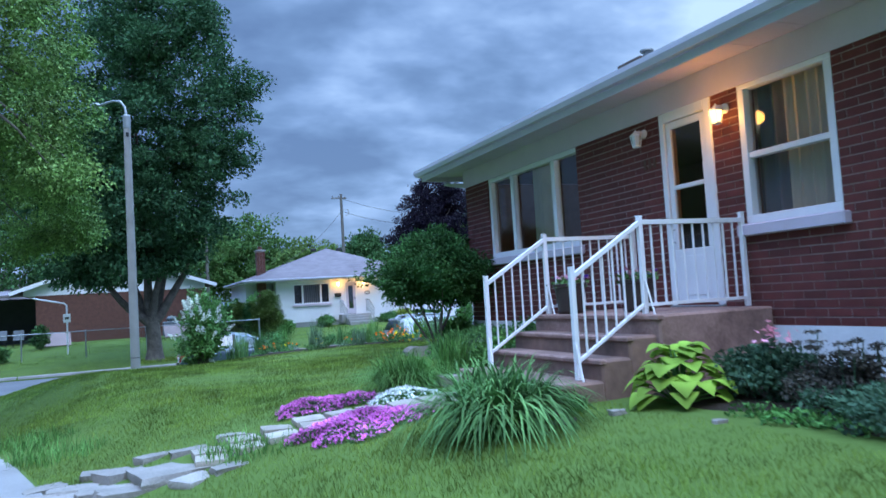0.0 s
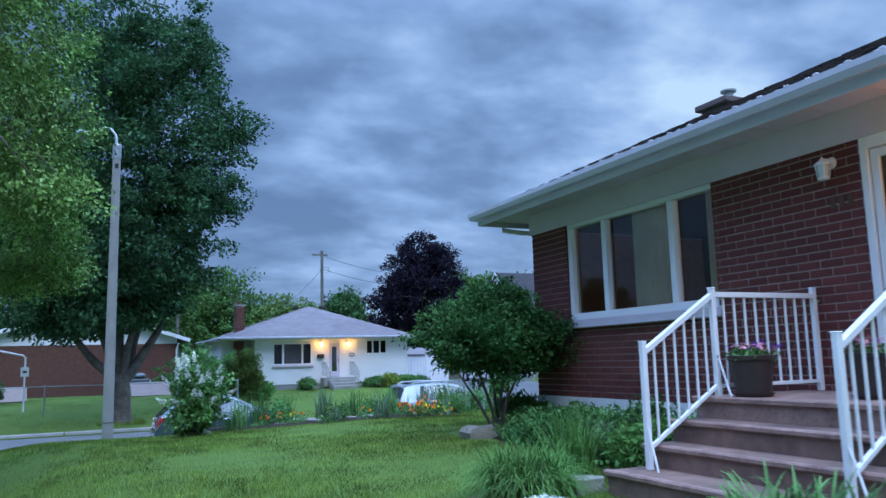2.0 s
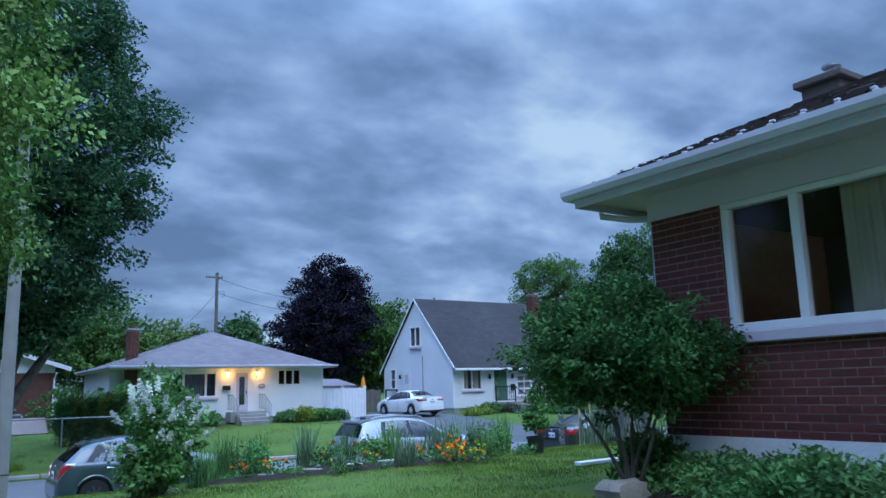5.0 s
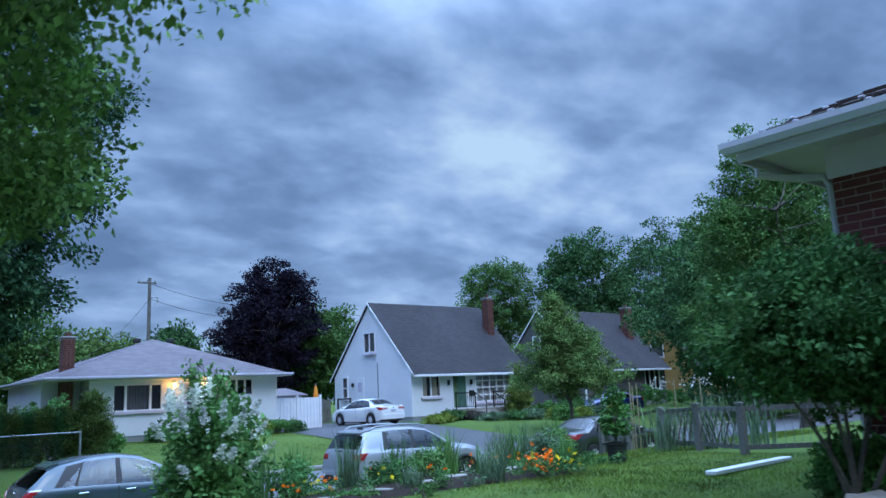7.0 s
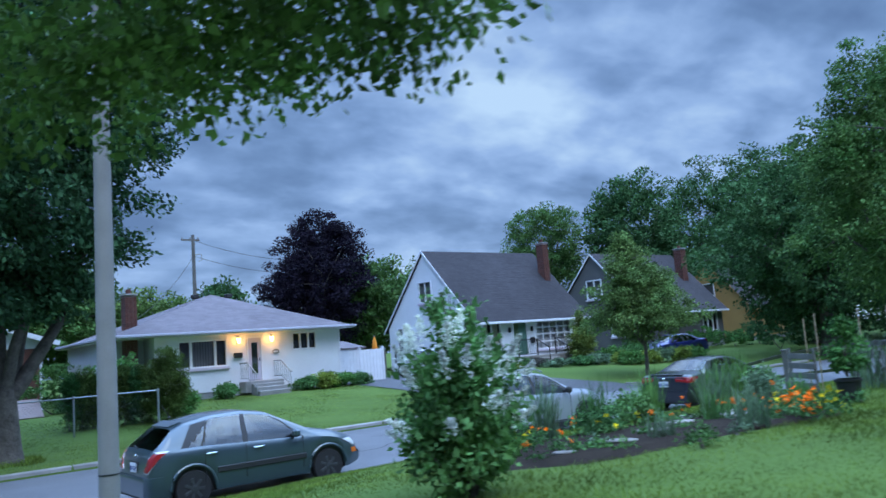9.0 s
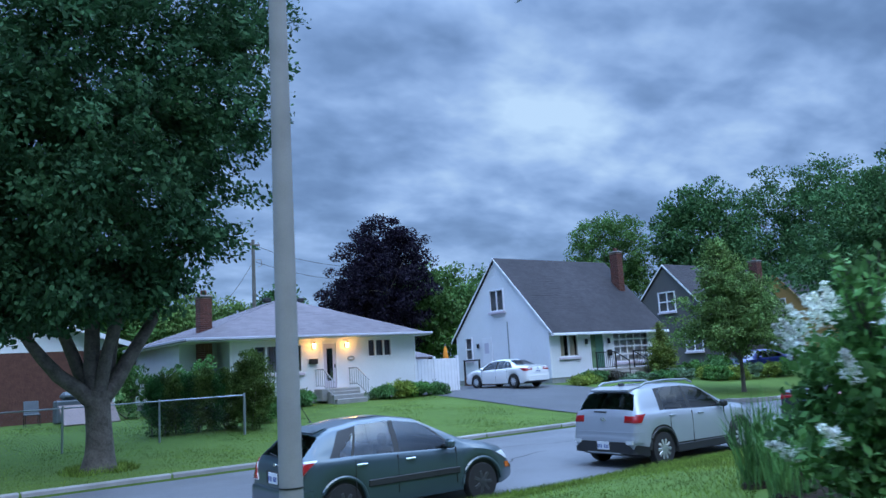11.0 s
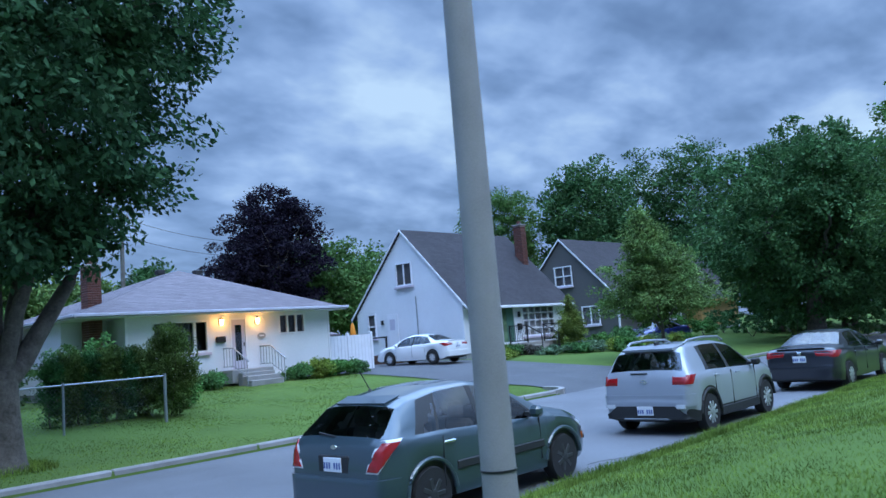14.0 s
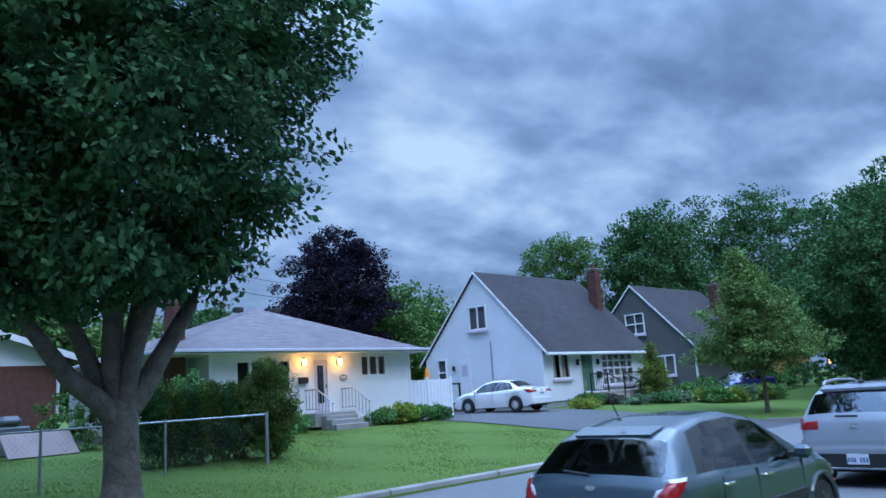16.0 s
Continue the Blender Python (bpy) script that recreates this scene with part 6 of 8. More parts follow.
build_car("sedan", "black four-door sedan parked at the kerb", (15.68, 25.95, 0.0), -1.5, sedan("black", True))
build_car("sedan", "white four-door sedan parked in the driveway", (22.61, 43.53, ground_z(22, 44.6) + 0.035), 95, sedan("white", False))
build_car("sedan", "dark blue car parked beside the garden", (40.7, 41.5, ground_z(42, 41)), 170, sedan("blue", False))


# ---- plants ----
def quads_mesh(name, V, per=4):
    """A mesh of loose four-cornered (or three-cornered) leaves from an array of corners."""
    V = np.asarray(V, dtype=np.float32).reshape(-1, 3)
    nf = len(V) // per
    me = bpy.data.meshes.new(name)
    me.vertices.add(len(V))
    me.vertices.foreach_set("co", V.ravel())
    me.loops.add(nf * per)
    me.loops.foreach_set("vertex_index", np.arange(nf * per, dtype=np.int32))
    me.polygons.add(nf)
    me.polygons.foreach_set("loop_start", np.arange(0, nf * per, per, dtype=np.int32))
    me.update(calc_edges=True)
    return me


def unit(a):
    return a / np.maximum(1e-9, np.linalg.norm(a, axis=1, keepdims=True))


def leaf_corners(C, size, r, droop=0.35, slim=0.55, out=None, up=0.5):
    """Pointed, folded leaves at the centres C: base, left, tip, right."""
    n = len(C)
    d = r.normal(size=(n, 3))
    if out is not None:
        d += out * 1.2
    d[:, 2] -= droop
    d = unit(d)
    nrm = r.normal(size=(n, 3)) * 0.8
    nrm[:, 2] += up
    s = unit(np.cross(d, nrm))
    f = unit(np.cross(s, d))
    L = size * r.uniform(0.65, 1.35, size=(n, 1))
    base, tip = C - d * L * 0.5, C + d * L * 0.5
    mid = C - d * L * 0.05 - f * L * 0.10
    return np.stack([base, mid + s * L * slim * 0.5, tip, mid - s * L * slim * 0.5], axis=1)


def clump_centres(lobes, count, r, rough=0.25, shell=0.45):
    """Points in the outer part of ellipsoids, with a lumpy outline."""
    lobes = np.array(lobes, float)
    vol = (lobes[:, 3] * lobes[:, 4] * lobes[:, 5]) ** 0.75
    pick = r.choice(len(lobes), size=count, p=vol / vol.sum())
    d = unit(r.normal(size=(count, 3)))
    lump = np.array([noise.noise(Vector(v) * 2.2 + Vector((float(k) * 3.7, 0, 0))) for v, k in zip(d, pick)])
    rad = (1 - shell * r.random(count) ** 1.6) * (1 + rough * lump)
    return lobes[pick, :3] + d * lobes[pick, 3:] * rad[:, None], d


def crown_mesh(name, lobes, clumps, per, size, spread, seed, droop=0.35, rough=0.25, shell=0.45, slim=0.55, flat=0.6, up=0.5):
    r = np.random.default_rng(seed)
    C, D = clump_centres(lobes, clumps, r, rough, shell)
    own = spread * r.uniform(0.6, 1.35, size=(clumps, 1, 1))
    ball = unit(r.normal(size=(clumps * per, 3))) * (r.random((clumps * per, 1)) ** 0.4)
    P = ball.reshape(clumps, per, 3) * own * 1.7 * np.array([1, 1, flat])
    P = (C[:, None] + P).reshape(-1, 3)
    out = np.repeat(D, per, axis=0)
    return quads_mesh(name, leaf_corners(P, size, r, droop, slim, out, up)), C


def bent(a, b, r, n=5, sag=0.12):
    a, b = Vector(a), Vector(b)
    ln = (b - a).length
    pts = []
    for i in range(n + 1):
        t = i / n
        k = math.sin(t * math.pi) * sag * ln
        pts.append(a.lerp(b, t) + Vector((r.uniform(-1, 1) * k * 0.5, r.uniform(-1, 1) * k * 0.5, k * 0.5)))
    return pts


def tree(name, label, base, trunk_h, trunk_r, lobes, clumps, per, size, spread, leaf, seed, limbs=7, droop=0.35, rough=0.3, shell=0.5, slim=0.55, group="", fork=None, kind_word="tree", flat=0.6, bark="bark"):
    """A tapered trunk with flared foot, forking limbs and branches that reach into the crown."""
    r = random.Random(seed)
    x, y = base[:2]
    z = base[2] if len(base) > 2 else ground_z(x, y)
    t = thing(name, (x, y, z), label, kind_word, group)
    lobes = [(x + l[0], y + l[1], z + l[2], *l[3:]) for l in lobes]
    me, C = crown_mesh("crown", lobes, clumps, per, size, spread, seed, droop, rough, shell, slim, flat)
    top = Vector((x + r.uniform(-0.05, 0.05) * trunk_h, y, z + trunk_h))
    tr = Mesh()
    pts, rad = [], []
    for i in range(9):
        k = i / 8
        pts.append(Vector((x, y, z - 0.1)).lerp(top, k) + Vector((0.03 * trunk_h * math.sin(k * 3), 0.02 * trunk_h * math.sin(k * 2.2 + 1), 0)))
        rad.append(trunk_r * (1 + 0.45 * (1 - k) ** 6) * (1 - 0.12 * k))
    n = 18
    tr.tube(pts, rad, n)
    tr.v = [(p[0] + (p[0] - x) * 0.12 * noise.noise(Vector((p[0] * 7, p[1] * 7, p[2] * 0.7))), p[1] + (p[1] - y) * 0.12 * noise.noise(Vector((p[0] * 7, p[1] * 7, p[2] * 0.7 + 9))), p[2]) for p in tr.v]
    part("trunk", tr, bark, t, smooth=True, sharp=80)
    far = sorted(range(len(C)), key=lambda i: r.random())[: limbs * 4]
    mains = []
    for dx, dy, dz in fork or ():
        # scaffold limbs that flare outwards from the fork before they rise
        mid_, tip_ = top + Vector((dx * 0.62, dy * 0.62, dz * 0.27)), top + Vector((dx, dy, dz))
        a0 = top - Vector((-dx * 0.04, -dy * 0.04, 0.25))
        p = [a0 * (1 - q) ** 2 + mid_ * 2 * q * (1 - q) + tip_ * q * q + Vector((r.uniform(-0.06, 0.06), r.uniform(-0.06, 0.06), 0)) * (0 < q < 1) for q in (k / 8 for k in range(9))]
        r0 = trunk_r * r.uniform(0.55, 0.7)
        lm = part("limb", Mesh().tube(p, [r0 * (1 - 0.8 * k / 8) for k in range(9)], 10), bark, t, smooth=True, sharp=80)
        mains.append((p, r0, lm))
    for i in range(0 if fork else limbs):
        a = math.tau * i / limbs + r.uniform(-0.3, 0.3)
        l = lobes[0]
        tgt = Vector((l[0] + 0.55 * l[3] * math.cos(a), l[1] + 0.55 * l[4] * math.sin(a), l[2] + r.uniform(-0.35, 0.5) * l[5]))
        p = bent(top - Vector((0, 0, r.uniform(0.0, 0.12) * trunk_h)), tgt, r, 6, 0.10)
        r0 = trunk_r * r.uniform(0.45, 0.68)
        lm = part("limb", Mesh().tube(p, [r0 * (1 - 0.8 * k / 6) for k in range(7)], 8), bark, t, smooth=True, sharp=80)
        mains.append((p, r0, lm))
    for i in far:
        c = Vector(C[i])
        p, r0, lm = min(mains, key=lambda m: min((q - c).length for q in m[0][2:]))
        q = min(p[2:], key=lambda v: (v - c).length)
        part("branch", Mesh().tube(bent(q, c, r, 4, 0.08), [r0 * 0.3, r0 * 0.24, r0 * 0.17, r0 * 0.1, r0 * 0.04], 5), bark, lm, smooth=True, sharp=80)
    part("crown", me, leaf, t)
    return t


tree("maple_tree", "large dark green maple with a thick forked trunk", (0.92, 35.4), 1.9, 0.32,
     [(-0.2, 0, 10.2, 4.8, 4.9, 6.4), (-1.2, 0, 6.3, 3.7, 3.6, 2.3), (-3.0, -0.5, 8.0, 3.2, 3.2, 2.6), (2.7, 0, 8.9, 1.9, 2.2, 1.4), (2.5, -0.3, 5.6, 1.0, 1.2, 0.7), (3.6, 0, 12.0, 1.5, 1.8, 1.1), (0.6, 0, 15.0, 3.0, 3.2, 2.4), (-1.2, -0.4, 4.5, 2.7, 2.5, 1.15), (-2.6, -0.4, 4.3, 1.6, 1.8, 1.0), (0.9, -0.6, 4.6, 1.5, 1.6, 0.7), (-1.7, -0.6, 3.7, 1.2, 1.2, 0.55), (1.5, -0.5, 4.1, 1.0, 1.1, 0.55), (-0.1, -0.8, 4.1, 1.2, 1.0, 0.55)],
     1720, 80, 0.168, 0.36, "maple", 21, limbs=7, shell=0.75,
     fork=[(2.3, 0.1, 4.6), (-2.6, -0.5, 3.2), (-1.5, 1.0, 6.0), (0.7, -0.9, 6.6), (1.4, 1.3, 8.0), (-0.4, 0.2, 9.5)])

tree("elm_tree", "light green leafy tree overhanging the pavement", (-6.6, 13.4), 3.2, 0.33,
     [(1.0, -0.6, 7.0, 3.9, 4.3, 3.3), (5.3, 0.8, 5.1, 0.85, 1.7, 0.8), (5.25, 0.8, 6.3, 0.85, 1.8, 0.8), (5.05, 0.8, 7.6, 0.9, 1.8, 0.9), (4.4, 2.2, 4.4, 1.1, 1.5, 0.8), (4.3, 0.6, 4.9, 1.1, 1.2, 0.8), (3.6, 3.6, 4.0, 1.2, 1.1, 0.8),
      (5.7, 1.5, 3.45, 0.5, 0.7, 0.42), (5.6, 1.7, 3.3, 0.5, 0.6, 0.32), (5.5, 0.6, 3.9, 0.5, 0.7, 0.45), (5.6, -0.3, 4.2, 0.5, 0.6, 0.5), (5.85, -0.35, 3.85, 0.4, 0.5, 0.32), (5.35, 2.2, 3.27, 0.55, 0.7, 0.42), (5.2, 2.4, 3.08, 0.5, 0.5, 0.32), (4.8, 2.9, 3.15, 0.6, 0.65, 0.4), (5.9, 1.35, 3.12, 0.28, 0.4, 0.22), (5.75, 1.75, 3.06, 0.32, 0.4, 0.2), (5.9, 0.8, 3.55, 0.25, 0.4, 0.2)],
     5000, 46, 0.056, 0.16, "elm", 22, limbs=7, droop=0.7, shell=0.6, rough=0.35, slim=0.66)

tree("purple_maple", "dense dark purple leaved maple behind the bungalow", (24.4, 60.8), 2.5, 0.3, [(0, 0, 6.6, 3.9, 3.9, 4.4), (0.3, 0, 9.6, 2.5, 2.5, 2.3), (-1.2, 0, 5.2, 3.2, 3.2, 2.6)], 620, 90, 0.19, 0.42, "purple", 23, shell=0.6, rough=0.2)
tree("round_maple", "round-topped light green tree behind the white house", (45.5, 58.7), 3.5, 0.25, [(0, 0, 9.6, 3.3, 3.3, 3.6), (0, 0, 6.5, 3.0, 3.0, 3.0)], 420, 90, 0.18, 0.42, "mid_green", 24, shell=0.6, rough=0.15)
tree("pear_tree", "young pyramidal green tree on the opposite lawn", (28.1, 36.0), 1.5, 0.09, [(0, 0, 2.8, 2.6, 2.6, 1.1), (-0.3, 0, 3.8, 2.1, 2.1, 1.3), (-0.6, 0, 5.2, 1.1, 1.1, 1.2), (0.4, 0, 4.4, 1.2, 1.2, 1.1), (-0.7, 0, 6.3, 0.5, 0.5, 0.7)], 640, 80, 0.125, 0.26, "pear", 25, shell=0.75, rough=0.4)
tree("street_maple", "broad dark green maple on the opposite verge", (42.5, 34.0), 2.6, 0.5, [(0, 0, 7.2, 6.3, 6.3, 5.0), (1.3, 0, 4.2, 5.0, 5.2, 2.7), (2.0, 0, 10.2, 3.6, 3.6, 2.6), (-2.5, -2, 8.5, 2.5, 2.5, 2.2), (3.5, -3, 7.0, 2.5, 2.5, 2.4)], 1000, 76, 0.25, 0.52, "dark_green", 26, shell=0.6)
tree("tall_poplar", "tall light green tree beyond the garden fence", (24.4, 22.4), 2.4, 0.2, [(0, 0, 5.4, 3.2, 3.2, 3.8), (-1.0, 0.4, 8.4, 1.1, 1.1, 2.0), (0.9, -0.4, 8.8, 1.2, 1.2, 2.3), (-2.2, 0.8, 6.2, 1.0, 1.0, 1.6)], 760, 78, 0.125, 0.30, "mid_green", 27, shell=0.6, rough=0.4)
for i, (x, y, zc, rx, rz, leaf) in enumerate(((29.5, 63, 5.6, 3.8, 3.6, "mid_green"), (52.5, 54.5, 8.8, 4.2, 6.8, "dark_green"), (72.0, 60.6, 10.7, 5.4, 8.6, "dark_green"), (75.0, 54.5, 11.2, 5.4, 9.2, "dark_green"), (53.5, 40.0, 6.0, 3.2, 5.0, "mid_green"), (58.0, 37.0, 7.4, 5.6, 6.6, "dark_green"),
                                              (5.5, 72, 6.0, 4.2, 4.6, "mid_green"), (11.0, 74, 5.6, 3.8, 4.6, "mid_green"), (0.0, 68, 6.2, 4.5, 5.0, "dark_green"), (16.0, 72, 4.2, 3.2, 3.0, "pear"), (21.0, 70, 4.5, 2.2, 3.3, "dark_green"),
                                              (-9, 66, 6.5, 4.8, 5.4, "dark_green"), (38, 66, 4.8, 3.6, 4.0, "mid_green"), (64, 38, 8.0, 6.0, 7.4, "dark_green"), (58, 28, 8.0, 6.0, 7.5, "mid_green"), (60, 16, 8.0, 6.5, 7.5, "mid_green"), (34, 72, 5.4, 3.2, 4.4, "mid_green"))):
    tree("garden_tree", "leafy green garden tree behind the houses", (x, y), 1.8, 0.22, [(0, 0, zc, rx, rx, rz), (rx * 0.3, 0, zc - rz * 0.35, rx * 0.95, rx * 0.95, rz * 0.6), (-rx * 0.45, 0, zc + rz * 0.08, rx * 0.75, rx * 0.75, rz * 0.8)], 310 if rz < 6 else 560, 50, 0.32, 0.60, leaf, 40 + i, limbs=5, shell=0.5, rough=0.2, group="trees behind the houses")


def shrub(name, label, x, y, lobes, clumps, per, size, spread, leaf, seed, stems=5, stem_h=0.4, category="shrub", group="", droop=0.2, slim=0.5, shell=0.7, rough=0.35, z=None):
    z = ground_z(x, y) if z is None else z
    s = thing(name, (x, y, z), label, category, group)
    r = random.Random(seed)
    L = [(x + l[0], y + l[1], z + l[2], *l[3:]) for l in lobes]
    me, C = crown_mesh("foliage", L, clumps, per, size, spread, seed, droop, rough, shell, slim, 0.7)
    for i in range(stems):
        c = Vector(C[r.randrange(len(C))])
        a = Vector((x + r.uniform(-0.08, 0.08), y + r.uniform(-0.08, 0.08), z - 0.03))
        part("stem", Mesh().tube(bent(a, c, r, 5, 0.08), [0.028, 0.024, 0.02, 0.015, 0.01, 0.005] if size > 0.03 else 0.006, 5), "bark", s)
    part("foliage", me, leaf, s)
    return s


shrub("yew_bush", "rounded dark green shrub at the house corner", 5.0, 12.72, [(0, 0, 1.5, 0.98, 0.98, 0.58), (0.3, -0.25, 1.25, 0.85, 0.8, 0.5), (-0.35, 0.1, 1.35, 0.6, 0.7, 0.45), (-0.1, 0.1, 1.8, 0.6, 0.6, 0.34)], 1000, 50, 0.062, 0.11, "yew", 61, stems=6, shell=0.75, rough=0.6)
shrub("small_conifer", "upright golden green cone-shaped conifer", 32.1, 43.6, [(0, 0, 0.95, 0.85, 0.85, 0.85), (0, 0, 1.6, 0.6, 0.6, 0.85), (0, 0, 2.3, 0.3, 0.3, 0.75)], 260, 50, 0.10, 0.16, "conifer", 62, stems=1)
shrub("cypress", "rounded upright cypress at the fence end", 6.5, 39.7, [(0, 0, 1.1, 0.72, 0.72, 1.0), (0, 0, 1.9, 0.5, 0.5, 0.62)], 330, 55, 0.085, 0.13, "cedar", 63, stems=2, droop=-1.0, slim=0.35)
for i in range(9):
    hx = 3.5 + 0.33 * i
    shrub("hedge_cedar", "clipped cedar of a dense hedge behind the fence", hx, 40.2 + 0.05 * (i % 3), [(0, 0, 0.85, 0.30, 0.36, 0.9), (0, 0, 1.5, 0.24, 0.28, 0.42 + 0.05 * (i % 3))], 150, 42, 0.085, 0.10, "cedar" if i % 3 else "yew", 70 + i, stems=1, group="cedar hedge", droop=-1.1, slim=0.3, rough=0.2)
# low planting before the white houses
for i, (x, y, w, h_, leaf) in enumerate(((26.3, 43.9, 0.7, 0.45, "gold"), (32.4, 40.3, 0.7, 0.5, "bushleaf"), (33.5, 40.0, 0.7, 0.45, "gold"), (34.6, 39.9, 0.75, 0.55, "sage"), (36.0, 39.7, 0.7, 0.5, "gold"), (37.3, 39.6, 0.8, 0.5, "bushleaf"), (27.3, 44.4, 0.8, 0.6, "perennial"), (28.5, 44.0, 0.7, 0.5, "sedum"), (25.2, 43.3, 0.55, 0.4, "gold"), (29.0, 42.8, 0.8, 0.45, "sage"), (30.3, 42.3, 0.9, 0.5, "perennial"), (31.4, 42.0, 0.9, 0.55, "sage"),
                                          (33.4, 42.6, 0.9, 0.6, "bushleaf"), (34.6, 42.2, 0.9, 0.7, "perennial"), (35.8, 42.6, 1.0, 0.7, "bushleaf"), (37.0, 42.0, 0.9, 0.6, "sage"), (38.3, 42.2, 1.1, 0.7, "perennial"), (40.0, 42.4, 1.0, 0.7, "bushleaf"), (32.6, 41.2, 0.8, 0.4, "gold"),
                                          (14.6, 45.0, 0.6, 0.4, "perennial"), (15.5, 44.8, 0.6, 0.5, "gold"), (16.4, 45.0, 0.7, 0.4, "bushleaf"), (17.3, 44.8, 0.6, 0.35, "perennial"), (7.5, 41.0, 0.5, 0.6, "bushleaf"), (10.6, 44.8, 0.5, 0.4, "perennial"), (6.3, 44.5, 1.2, 1.5, "lilac"), (4.2, 46.5, 1.2, 1.3, "mid_green"),
                                          (47.5, 43.2, 1.4, 0.8, "bushleaf"), (50.5, 43.0, 1.6, 1.2, "dark_green"), (52.0, 37.5, 2.2, 1.3, "dark_green"), (58.0, 34.0, 2.6, 1.5, "dark_green"), (46.5, 36.5, 2.2, 1.3, "dark_green"), (50.0, 34.0, 2.4, 1.6, "dark_green"), (53.0, 30.0, 2.4, 1.5, "dark_green"), (47.0, 30.5, 2.0, 1.0, "dark_green"), (50.0, 22.0, 2.6, 1.4, "dark_green"), (47.0, 39.5, 2.2, 1.5, "dark_green"), (51.5, 40.5, 2.6, 1.7, "dark_green"), (45.0, 44.0, 1.6, 1.0, "bushleaf"), (56.0, 41.0, 2.8, 1.2, "dark_green"), (-4.2, 43.5, 0.4, 0.8, "yew"), (-5.5, 39.0, 0.45, 0.5, "perennial"))):
    h_ = h_ * 0.62 if 25 < x < 32 else h_
    shrub("garden_shrub", "rounded low garden shrub in a planting bed", x, y, [(0, 0, h_ * 0.75, w, w, h_ * 0.75), (w * 0.3, 0, h_, w * 0.6, w * 0.6, h_ * 0.5)], 60, 40, 0.10 + 0.03 * w, 0.14, leaf, 90 + i, stems=2, group="shrubs before the houses")


def flowers(mesh_name, C, size, r, petals=5):
    """Small open flowers: a ring of petals at each centre."""
    V = []
    for c in C:
        n = unit(r.normal(size=(1, 3)) * 0.5 + np.array([[0, 0, 1.0]]))[0]
        a = unit(np.cross(n, r.normal(size=(1, 3))))[0]
        b = np.cross(n, a)
        s = size * r.uniform(0.7, 1.3)
        for k in range(petals):
            t = math.tau * k / petals
            d = a * math.cos(t) + b * math.sin(t)
            e = -a * math.sin(t) + b * math.cos(t)
            V.append([c, c + d * s * 0.5 - e * s * 0.28 + n * s * 0.1, c + d * s + n * s * 0.12, c + d * s * 0.5 + e * s * 0.28 + n * s * 0.1])
    return quads_mesh(mesh_name, np.array(V))


def build_lilac():
    x, y = 1.42, 17.35
    s = shrub("flowering_shrub", "leafy shrub with white flower panicles on the lawn", x, y, [(0, 0, 0.78, 0.50, 0.50, 0.44), (-0.1, -0.1, 0.42, 0.38, 0.38, 0.34), (0.12, 0.1, 1.05, 0.34, 0.34, 0.26)], 210, 34, 0.074, 0.12, "lilac", 64, stems=14, shell=0.85, slim=0.6)
    r = np.random.default_rng(5)
    z = ground_z(x, y)
    for i in range(12):
        a = r.uniform(0, math.tau)
        p = [np.array((x + 0.2 * math.cos(a) * t, y + 0.2 * math.sin(a) * t, z + 1.0 + 0.6 * t * r.uniform(0.8, 1.1))) for t in (0, 0.5, 1)]
        part("shoot", Mesh().tube(p, [0.008, 0.006, 0.003], 5), "bark", s)
        C = np.concatenate([p[1] + (p[2] - p[1]) * r.random((26, 1)) + r.normal(size=(26, 3)) * 0.05])
        part("shoot_leaves", quads_mesh("shoot_leaves", leaf_corners(C, 0.075, r)), "lilac", s)
    for i in range(26):
        d = unit(r.normal(size=(1, 3)) * np.array([[1, 1, 0.75]]) + np.array([[-0.4, -0.5, 0.05]]))[0]
        c = np.array((x, y, z + 0.74)) + d * np.array((0.54, 0.54, 0.62))
        ax = unit((d + np.array((0, 0, 0.8)))[None])[0]
        P = np.concatenate([c + ax * t * 0.17 + r.normal(size=(14, 3)) * 0.032 * (1 - t * 0.8) for t in np.linspace(0, 1, 6)])
        part("flower_panicle", flowers("flower_panicle", P, 0.022, r, 4), "lilac_flower", s, "white flower panicle", kind="stuff")


build_lilac()


def blades(name, C, length, width, r, lean=0.6, seg=4, arch=1.0, spread=None):
    """Long arching strap leaves from the roots C; four segments each."""
    n = len(C)
    az = r.uniform(0, math.tau, n)
    d = np.stack([np.cos(az), np.sin(az), np.zeros(n)], 1)
    side = np.stack([-np.sin(az), np.cos(az), np.zeros(n)], 1)
    L = length * r.uniform(0.6, 1.2, n)
    ln = lean * r.uniform(0.3, 1.2, n)
    rows = []
    for k in range(seg + 1):
        t = k / seg
        outw = L * ln * (t ** 1.4)
        upw = L * (t - 0.80 * arch * np.minimum(ln, 1.1) * t ** 2.6)
        w = width * (1 - t) ** 0.6 * (0.6 + 0.8 * min(t * 3, 0.6)) * 0.5
        p = C + d * outw[:, None] + np.array([0, 0, 1.0]) * upw[:, None]
        rows.append((p - side * w, p + side * w))
    V = []
    for k in range(seg):
        V.append(np.stack([rows[k][0], rows[k][1], rows[k + 1][1], rows[k + 1][0]], 1))
    return quads_mesh(name, np.stack(V, 1).reshape(-1, 3))


